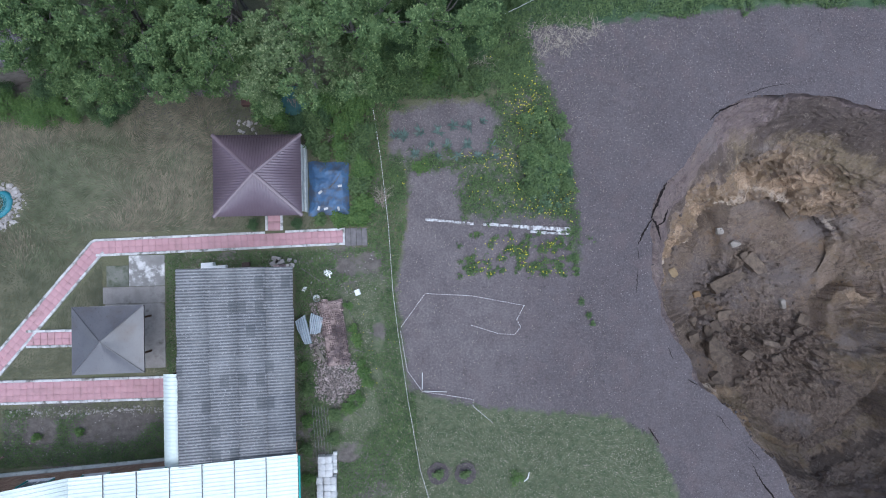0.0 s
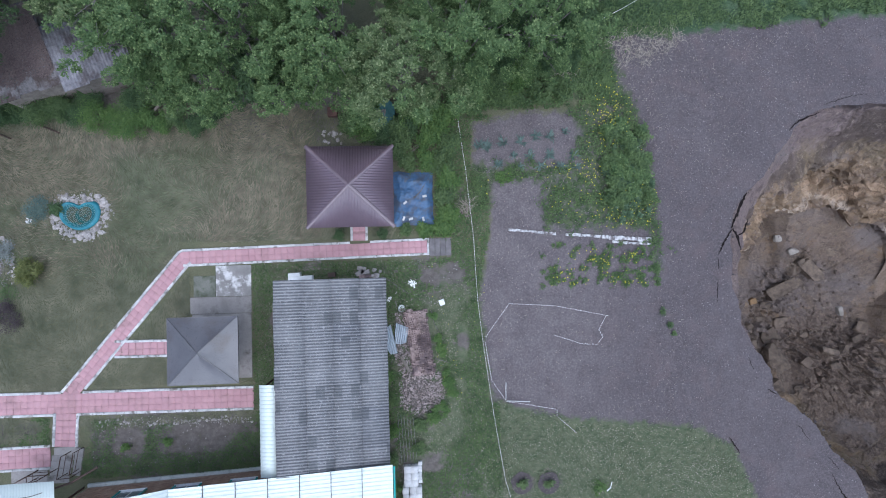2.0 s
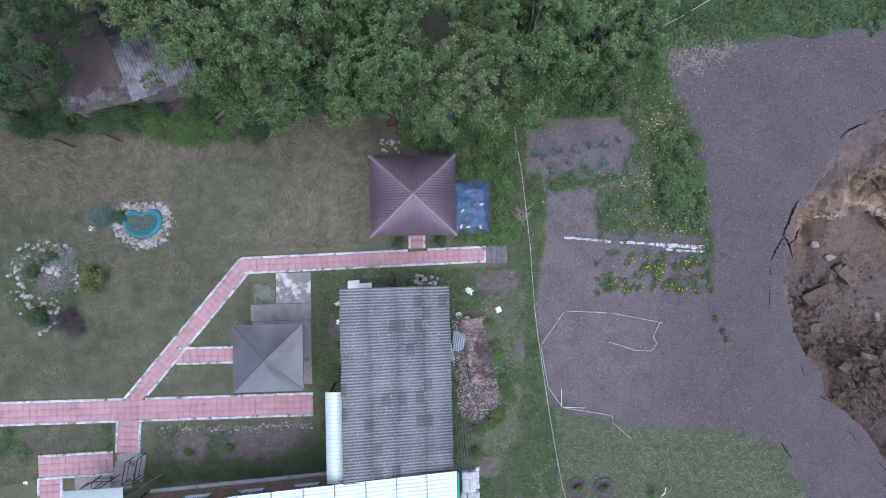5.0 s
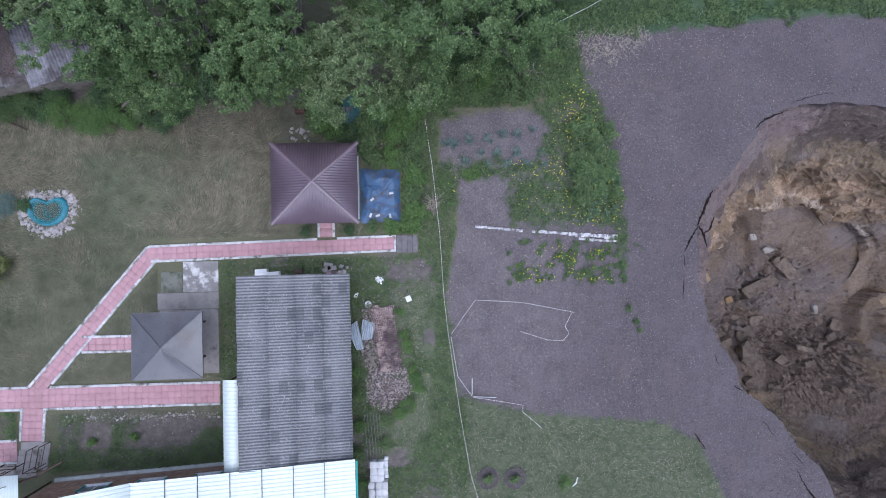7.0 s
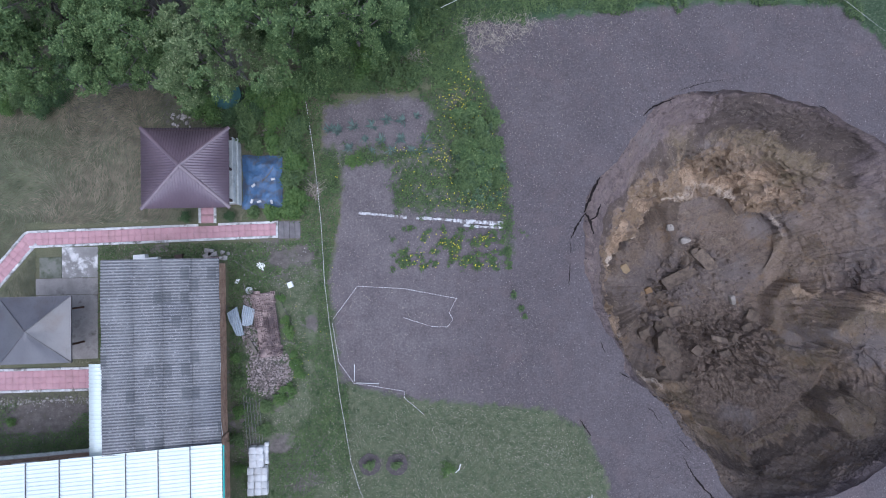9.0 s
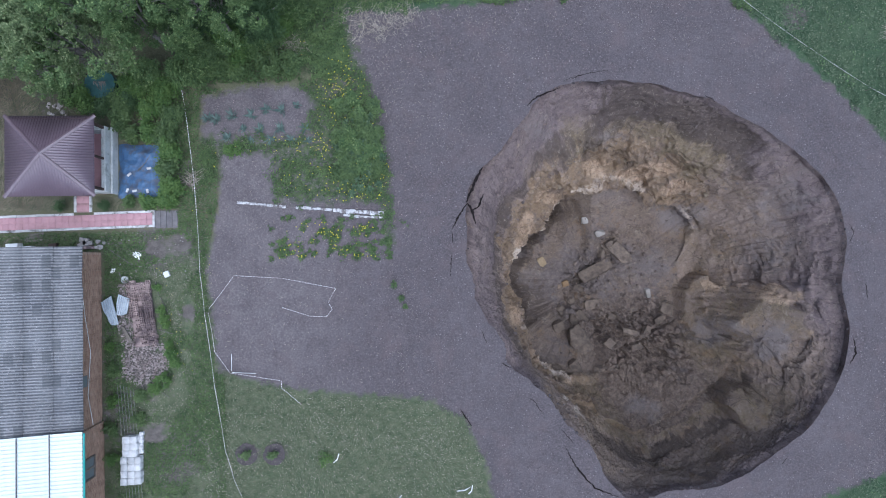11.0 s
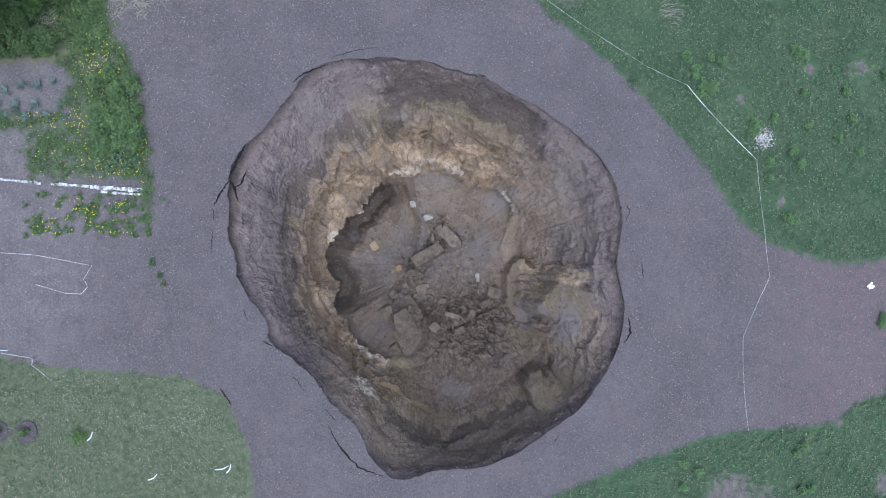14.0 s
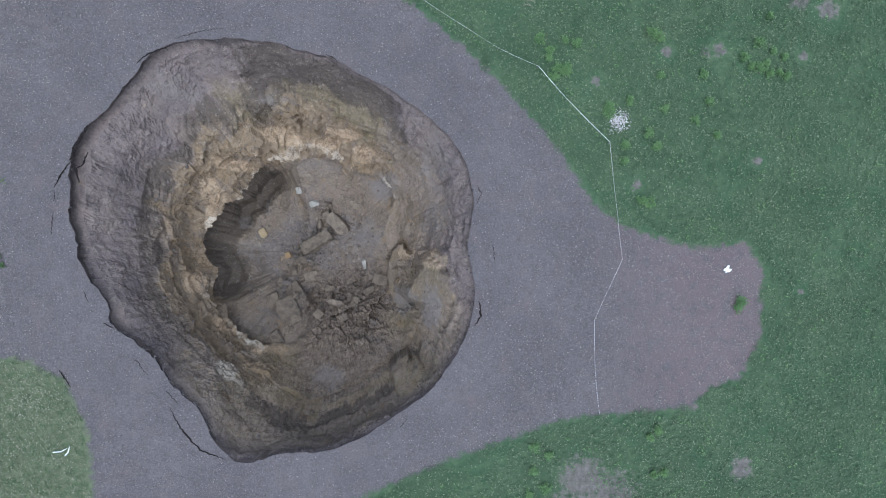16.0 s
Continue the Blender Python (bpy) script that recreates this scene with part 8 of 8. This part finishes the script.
brush_pile()
tub = thing("rain_tub", "teal-lined round tub full of dry branches", "tub", at=(-8.67, 8.4, 0))
bm = bmesh.new()
bmesh.ops.create_cone(bm, cap_ends=True, segments=28, radius1=0.72, radius2=0.82, depth=0.75, matrix=Matrix.Translation((0, 0, 0.375)))
part("body", bm, surface("faded_teal", (0.025, 0.07, 0.07), (0.04, 0.1, 0.1), 3, 20, 0.6), tub)
for i in range(16):
    a = -1.57 + rnd.uniform(-0.5, 0.5)
    part("dry_branch", tube(bmesh.new(), [(0.3 * math.cos(2 * i), 0.1, 0.8), (1.2 * math.cos(a), 1.3 * math.sin(a), 0.35 + rnd.uniform(0, 0.3))], [0.02, 0.008], 4), BARK, tub)
small_box("rusty_box", -11.36, 8.54, 0.55, 0.5, 0.4, 0, surface("rust_red", (0.075, 0.04, 0.036), (0.11, 0.06, 0.05), 3, 20, 0.8), "rusty red metal box under the trees", "box")
for i, turn in enumerate((35, 40, 30)):
    small_box("old_plank", -6.6 + 0.1 * i, 6.5 + 0.14 * i, 1.1, 0.1, 0.04, turn, WOOD, "old grey plank among the weeds", "plank", "planks in the weeds", z=0.05 + 0.03 * i)
for x, y in ((-29.8, 7.7), (-27.3, 8.0), (-23.6, 7.9)):
    whole("fence_pole", tube(bmesh.new(), [(x, y, 0.1), (x + 1.2, y - 0.5, 0.25)], [0.05, 0.045], 7), DARK_WOOD, "dark fallen fence pole in the undergrowth", "pole", "fallen poles")


rs_leaf = np.random.RandomState(88)
LP = np.column_stack([rs_leaf.uniform(0.02, 3.25, 12000), 0.15 + 3.9 * rs_leaf.uniform(0, 1, 12000) ** 0.8])
LP = LP[LP[:, 1] > 0.45 + 0.3 * np.sin(LP[:, 0] * 4) * rs_leaf.uniform(0, 1, len(LP))]
c19, s19 = math.cos(radians(19.5)), math.sin(radians(19.5))
LP = np.column_stack([-27.73 + LP[:, 0] * c19 - LP[:, 1] * s19, 8.6 + LP[:, 0] * s19 + LP[:, 1] * c19, 2.325 + 0.07 * LP[:, 1] + rs_leaf.uniform(0, 0.03, len(LP))])
tagged(new("fallen_leaves", leaf_mesh("fallen_leaves", rs_leaf, LP, 0.09, 0.06, leafage("dead_leaves", (0.085, 0.062, 0.062), (0.19, 0.148, 0.14), through_light=0), (-0.2, 0.3))), "dry brown leaves lying on the old shed roof", "leaves", kind="stuff")


# ---- boards and tapes in the field ----
LIMED = surface("limed_board", (0.38, 0.37, 0.38), (0.6, 0.59, 0.6), 3, 20, 0.9, 0.4, 0.02, vary=0.15, stain=(0.17, 0.15, 0.15), stain_scale=3.4, stain_at=(0.46, 0.58))
r9 = random.Random(9)


def block_row(a, b, w, gaps=0.2):
    """A row of flat limed blocks butted end to end in a line."""
    d = Vector((b[0] - a[0], b[1] - a[1]))
    turn = math.degrees(math.atan2(d.y, d.x))
    x = 0.0
    while x < d.length - 0.1:
        l = r9.uniform(0.3, 0.6)
        if r9.random() > gaps:
            small_box("limed_block", a[0] + d.x * (x + l / 2) / d.length, a[1] + d.y * (x + l / 2) / d.length + r9.uniform(-0.02, 0.02), l - 0.01, w * r9.uniform(0.75, 1.1), r9.uniform(0.04, 0.06), turn + r9.uniform(-3, 3), LIMED,
                      "whitewashed block in the row edging the garden", "block", "row of whitewashed blocks")
        x += l


block_row((-1.5, 1.72), (0.86, 1.45), 0.15, 0.0)
block_row((0.9, 1.44), (4.0, 1.2), 0.17, 0.06)
block_row((4.0, 1.16), (7.0, 0.93), 0.26, 0.0)
block_row((4.6, 0.86), (6.98, 0.68), 0.16, 0.25)
TAPE_W = surface("white_tape", (0.68, 0.68, 0.7), (0.82, 0.82, 0.84), 4, 30, 0.5, 0.05)


def make_tape(name, white, red):
    n = Nodes(name)
    at = n.math("FRACT", n.math("DIVIDE", n.attr("along"), white + red))
    n.set("Base Color", n.mix(n.span(at, white / (white + red), white / (white + red) + 0.01), (0.78, 0.78, 0.8), (0.26, 0.16, 0.17)))
    n.set("Roughness", 0.5)
    return n.mat


TAPE_STRIPED, TAPE_WHITE = make_tape("striped_tape", 0.1, 0.055), make_tape("white_stretched_tape", 0.9, 0.05)


def barrier_tape(points, label, z=0.5, stakes=True, width=0.019, mat=None):
    """A striped tape strung from stake to stake, sagging a little and turning on itself."""
    tape = thing("barrier_tape", label, "barrier tape", "barrier tapes")
    path = []
    for a, b in zip(points, points[1:]):
        n = max(int(math.dist(a, b) / 0.08), 1)
        for i in range(n):
            f = i / n
            path.append((a[0] + (b[0] - a[0]) * f, a[1] + (b[1] - a[1]) * f, z - 0.12 * z * math.sin(math.pi * f)))
    path.append((*points[-1], z))
    P = np.array(path)
    d = np.gradient(P, axis=0)
    d /= np.linalg.norm(d[:, :2], axis=1)[:, None] + 1e-9
    s = np.concatenate([[0], np.cumsum(np.linalg.norm(np.diff(P, axis=0), axis=1))])
    side = np.stack([-d[:, 1], d[:, 0], 0.5 * np.sin(s * 1.7)], 1) * (width / 2)
    low = np.array([0, 0, 0.003])
    V = np.stack([P - side, P + side, P + side - low, P - side - low], 1)
    m = len(P)
    k = np.arange(m - 1) * 4
    F = np.concatenate([np.stack([k + a, k + 4 + a, k + 4 + b, k + b], 1) for a, b in ((0, 1), (1, 2), (2, 3), (3, 0))])
    me = mesh_from("tape", V.reshape(-1, 3), F, mat or TAPE_STRIPED)
    me.attributes.new("along", "FLOAT", "POINT").data.foreach_set("value", np.repeat(s, 4).astype(np.float32))
    part("tape", me, None, tape)
    for x, y in points if stakes else ():
        part("stake", tube(bmesh.new(), [(x, y, -0.1), (x + 0.02, y, z + 0.05)], [0.018, 0.014], 6), WOOD, tape)


T_LABEL = "striped barrier tape strung between thin stakes"
barrier_tape([(-4.33, 8.1), (-3.95, 5.2), (-3.6, 1.3), (-3.45, -2.3), (-3.22, -4.6), (-2.7, -8.8), (-2.15, -12.4), (-1.7, -14.0), (-0.9, -16.0)], T_LABEL + " along the garden", 0.5)
barrier_tape([(-3.05, -4.4), (-1.63, -2.53), (1.04, -2.74), (4.1, -3.4)], T_LABEL + " on the soil", 0.3)
barrier_tape([(4.1, -3.4), (3.63, -4.21), (3.86, -4.64), (3.5, -5.06), (2.59, -5.0), (0.99, -4.45)], "loose end of striped barrier tape lying on the soil", 0.05, False)
barrier_tape([(-3.08, -4.6), (-2.75, -6.85), (-1.93, -8.06), (0.96, -8.63), (0.94, -9.02), (2.02, -9.99)], T_LABEL + " round the bare plot", 0.3)
barrier_tape([(28.5, 14.4), (32.59, 11.4), (37.48, 8.25), (39.97, 7.12)], T_LABEL + " at the meadow edge", 0.4, True, 0.013)
barrier_tape([(39.97, 7.12), (41.73, 5.04), (44.39, 2.34)], "tightly stretched white barrier tape across the meadow", 0.45, True, 0.022, TAPE_WHITE)
barrier_tape([(44.39, 2.34), (44.75, -2.15), (44.98, -5.0), (43.1, -8.7), (43.05, -11.67), (43.25, -14.5)], T_LABEL + " across the bare soil", 0.4, True, 0.013)
for a, b in (((-1.9, -7.05), (-1.93, -8.0)), ((-1.85, -8.1), (-0.54, -8.2))):
    whole("white_lath", tube(bmesh.new(), [(*a, 0.05), (*b, 0.05)], [0.017, 0.017], 6), WHITE, "white painted lath lying on the soil", "lath", "white laths")
whole("wire", tube(bmesh.new(), [(3.25, 13.1, 1.2), (5.2, 14.1, 1.1), (7.0, 15.1, 1.2), (12, 18, 1.2)], [0.011] * 4, 5), TAPE_W, "pale wire stretched along the verge", "wire")


# ---- loose rock in the sinkhole ----
PIT_XY, PIT_Z = PIT_V[:, :2], PIT_V[:, 2]


def pit_floor(x, y):
    i = int(np.argmin((PIT_XY[:, 0] - x) ** 2 + (PIT_XY[:, 1] - y) ** 2))
    return float(PIT_Z[i])


def split_block(sx, sy, sz, seed):
    """A slab of clay broken along flat faces, with chipped edges."""
    r = random.Random(seed)
    bm = bmesh.new()
    for k in range(22):
        face = r.choice((-1, 1))
        p = [r.choice((-1, 1)) * r.uniform(0.45, 1), r.choice((-1, 1)) * r.uniform(0.45, 1), r.choice((-1, 1)) * r.uniform(0.6, 1)]
        p[r.choice((0, 1, 2, 2))] = face
        bm.verts.new((sx * p[0] * (1 - 0.18 * abs(p[1])), sy * p[1] * (1 - 0.14 * abs(p[0])), sz * p[2] * (1 + 0.25 * p[0])))
    bmesh.ops.convex_hull(bm, input=bm.verts)
    loose = [v for v in bm.verts if not v.link_faces]
    bmesh.ops.delete(bm, geom=loose, context="VERTS")
    bmesh.ops.dissolve_limit(bm, angle_limit=0.3, verts=bm.verts, edges=bm.edges)
    bmesh.ops.bevel(bm, geom=list(bm.edges), offset=0.05 * min(sx, sy, sz) + 0.008, segments=1, affect="EDGES", profile=0.5)
    bmesh.ops.triangulate(bm, faces=bm.faces)
    bmesh.ops.subdivide_edges(bm, edges=[e for e in bm.edges if e.calc_length() > 0.3], cuts=2, use_grid_fill=True)
    for v in bm.verts:
        v.co += v.co.normalized() * min(sx, sy) * (0.1 * noise.noise(v.co * 2.6 + Vector((seed, 0, 0))) + 0.06 * noise.noise(v.co * 7 + Vector((0, seed, 0))))
    return bm


def boulder(x, y, sx, sy, sz, turn, mat, label, seed, tilt=0, sunk=0.36):
    ob = whole("boulder", split_block(sx, sy, sz, seed), mat, label, "rock", "fallen blocks")
    ob.matrix_basis = pose(x, y, pit_floor(x, y) + sz * sunk, tilt, tilt * 0.6, turn)


CLAY_LABEL = "fallen block of hard brown clay on the pit floor"
for i, (x, y, sx, sy, sz, turn) in enumerate([(24.05, -3.15, 1.6, 0.68, 0.6, 24), (22.55, -3.9, 0.45, 0.75, 0.45, 10), (24.3, -1.55, 0.3, 0.5, 0.45, 15), (25.85, -1.65, 1.25, 0.6, 0.5, -48), (22.7, -4.6, 0.6, 0.38, 0.35, 0), (24.9, -0.9, 0.4, 0.3, 0.3, 30),
                                              (22.3, -7.1, 0.85, 0.75, 0.4, 35), (23.5, -5.9, 0.65, 0.5, 0.35, 10), (22.0, -5.6, 0.35, 0.7, 0.35, 10), (21.9, -8.7, 0.95, 1.3, 0.5, 20), (21.3, -10.6, 0.7, 0.45, 0.35, 120), (23.95, -10.85, 1.45, 0.42, 0.35, 8),
                                              (25.75, -8.0, 0.8, 0.28, 0.3, -15), (27.3, -8.0, 0.5, 0.34, 0.3, 70), (25.1, -6.9, 0.45, 0.3, 0.25, 160), (28.4, -7.1, 0.5, 0.32, 0.3, 30), (26.7, -6.4, 0.7, 0.3, 0.3, 15), (20.5, -7.6, 0.6, 0.5, 0.35, 30),
                                              (28.95, -10.2, 0.55, 0.35, 0.3, 10), (27.6, -10.6, 0.4, 0.3, 0.25, 90), (24.4, -8.9, 0.5, 0.4, 0.3, 45), (29.3, -6.3, 0.5, 0.7, 0.4, 75), (26.4, -9.2, 0.45, 0.3, 0.25, 20), (21.0, -6.3, 0.4, 0.5, 0.3, 50)]):
    boulder(x, y, sx, sy, sz * (1.0 if i in (0, 3, 9) else 0.7), turn, CLAY_ROCK, CLAY_LABEL, 700 + i, 9 if i % 2 else -8, 0.5 if i in (0, 3, 9) else 0.12)
boulder(19.5, -2.2, 0.48, 0.34, 0.16, -60, surface("yellow_clay_slab", (0.26, 0.19, 0.115), (0.34, 0.255, 0.16), 2, 12, 0.95, 0.4), "flat slab of yellowish clay on the pit floor", 741, 5)
boulder(21.5, -4.15, 0.33, 0.29, 0.3, 25, OCHRE, "rounded block of orange clay on the pit floor", 742)
boulder(24.1, 0.05, 0.5, 0.3, 0.25, 20, PALE_ROCK, "small white chalky rock on the pit floor", 743)
boulder(28.0, -5.0, 0.2, 0.45, 0.2, 5, PALE_ROCK, "small white chalky rock on the pit floor", 744)
boulder(22.8, 1.1, 0.3, 0.3, 0.2, 5, PALE_ROCK, "small pale rock on the pit floor", 745)


def in_pit(rs):
    if rs.uniform() < 0.6:
        x, y = rs.normal(25.4, 2.2), rs.normal(-7.0, 2.2)
    else:
        x, y = rs.normal(24.4, 3.0), rs.normal(-3.0, 3.0)
    if np.hypot(x - PIT[0], y - PIT[1]) > 7.2:
        return None
    return (x, y, pit_floor(x, y) - 0.02)


scatter_rocks("pit_rubble", "brown clods and broken clay covering the pit floor", EARTH_ROCK, 2200, 61, in_pit, lambda rs: 0.03 + 0.2 * rs.uniform() ** 5)

# blocks of earth and clay sticking out of the banks
DUST_ROCK = surface("dusty_earth_block", (0.1, 0.08, 0.076), (0.16, 0.13, 0.122), 1.5, 10, 0.95, 0.6, 0.06, island=0.25)
CLAY_BLOCK = surface("tan_clay_block", (0.14, 0.11, 0.08), (0.23, 0.184, 0.135), 1.2, 10, 0.95, 0.6, 0.06, island=0.3)
SOIL_BLOCK = surface("soil_block", (0.06, 0.051, 0.053), (0.095, 0.082, 0.085), 2, 12, 0.95, 0.5, 0.04, island=0.3)


def on_bank(lo, hi, chance):
    """Picks places on the banks between two stages, more often where chance(angle in degrees) is high."""
    def pick(rs):
        j = rs.randint(0, NA)
        if rs.uniform() > chance(j * 360.0 / NA):
            return None
        i = rs.randint(0, PIT_FLOOR)
        if not lo < PIT_STAGE[i, j] < hi:
            return None
        return tuple(PIT_ALL[i, j] - [0, 0, 0.05])
    return pick


def near(middle, half):
    return lambda a: 1.0 if abs((a - middle + 180) % 360 - 180) < half else 0.0


def on_rim(rs):
    a = rs.uniform(0, math.tau)
    if math.sin(3 * a + 1) + 0.7 * math.sin(7 * a) + rs.normal() * 0.4 < 0.1:
        return None
    r = float(rim_at(np.array([a]))[0]) + rs.normal() * 0.16 - 0.05
    return (PIT[0] + r * math.cos(a), PIT[1] + r * math.sin(a), -0.06)


scatter_rocks("rim_clods", "crumbled clods of soil along the broken rim", SOIL_BLOCK, 420, 63, on_rim, lambda rs: 0.03 + 0.1 * rs.uniform() ** 3)
scatter_rocks("bank_clods", "dusty clods and stones on the upper banks", DUST_ROCK, 1300, 64, on_bank(0.4, 1.3, lambda a: 0.45 + 0.55 * near(160, 60)(a)), lambda rs: 0.03 + 0.22 * rs.uniform() ** 5)
scatter_rocks("clay_blocks", "broken blocks of tan clay on the banks", CLAY_BLOCK, 70, 65, on_bank(1.15, 2.1, lambda a: near(150, 105)(a)), lambda rs: 0.05 + 0.42 * rs.uniform() ** 4)
scatter_rocks("slope_crumbs", "crumbs of brown earth on the lower slope", EARTH_ROCK, 2600, 66, on_bank(1.1, 3.2, lambda a: max(near(285, 55)(a), near(15, 45)(a))), lambda rs: 0.025 + 0.14 * rs.uniform() ** 5)

# ---- cracks in the soil round the rim: flat strips, inner shade painted dark ----
CRACK_SHADE = surface("painted_crack_shade", (0.012, 0.01, 0.01), (0.025, 0.02, 0.02), 5, 30, 1.0, 0.3, spec=0.0)


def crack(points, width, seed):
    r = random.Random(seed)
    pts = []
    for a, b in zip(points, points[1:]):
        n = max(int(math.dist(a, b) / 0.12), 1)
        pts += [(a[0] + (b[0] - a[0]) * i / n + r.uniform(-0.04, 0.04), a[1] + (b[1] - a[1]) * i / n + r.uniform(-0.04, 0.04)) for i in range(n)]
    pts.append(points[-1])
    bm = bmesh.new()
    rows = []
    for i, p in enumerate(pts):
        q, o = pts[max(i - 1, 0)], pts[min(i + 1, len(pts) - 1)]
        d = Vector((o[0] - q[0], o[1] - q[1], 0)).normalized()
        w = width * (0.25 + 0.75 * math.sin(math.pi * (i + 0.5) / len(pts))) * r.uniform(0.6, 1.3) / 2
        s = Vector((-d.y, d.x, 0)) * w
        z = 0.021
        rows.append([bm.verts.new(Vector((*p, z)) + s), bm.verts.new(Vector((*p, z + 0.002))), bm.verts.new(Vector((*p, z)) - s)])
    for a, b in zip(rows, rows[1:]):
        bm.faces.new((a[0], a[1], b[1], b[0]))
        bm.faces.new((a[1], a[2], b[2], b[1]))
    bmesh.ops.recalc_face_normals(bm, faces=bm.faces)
    whole("soil_crack", bm, CRACK_SHADE, "crack in the soil near the rim, its depth painted dark", "crack", "cracks in the soil", "structure")


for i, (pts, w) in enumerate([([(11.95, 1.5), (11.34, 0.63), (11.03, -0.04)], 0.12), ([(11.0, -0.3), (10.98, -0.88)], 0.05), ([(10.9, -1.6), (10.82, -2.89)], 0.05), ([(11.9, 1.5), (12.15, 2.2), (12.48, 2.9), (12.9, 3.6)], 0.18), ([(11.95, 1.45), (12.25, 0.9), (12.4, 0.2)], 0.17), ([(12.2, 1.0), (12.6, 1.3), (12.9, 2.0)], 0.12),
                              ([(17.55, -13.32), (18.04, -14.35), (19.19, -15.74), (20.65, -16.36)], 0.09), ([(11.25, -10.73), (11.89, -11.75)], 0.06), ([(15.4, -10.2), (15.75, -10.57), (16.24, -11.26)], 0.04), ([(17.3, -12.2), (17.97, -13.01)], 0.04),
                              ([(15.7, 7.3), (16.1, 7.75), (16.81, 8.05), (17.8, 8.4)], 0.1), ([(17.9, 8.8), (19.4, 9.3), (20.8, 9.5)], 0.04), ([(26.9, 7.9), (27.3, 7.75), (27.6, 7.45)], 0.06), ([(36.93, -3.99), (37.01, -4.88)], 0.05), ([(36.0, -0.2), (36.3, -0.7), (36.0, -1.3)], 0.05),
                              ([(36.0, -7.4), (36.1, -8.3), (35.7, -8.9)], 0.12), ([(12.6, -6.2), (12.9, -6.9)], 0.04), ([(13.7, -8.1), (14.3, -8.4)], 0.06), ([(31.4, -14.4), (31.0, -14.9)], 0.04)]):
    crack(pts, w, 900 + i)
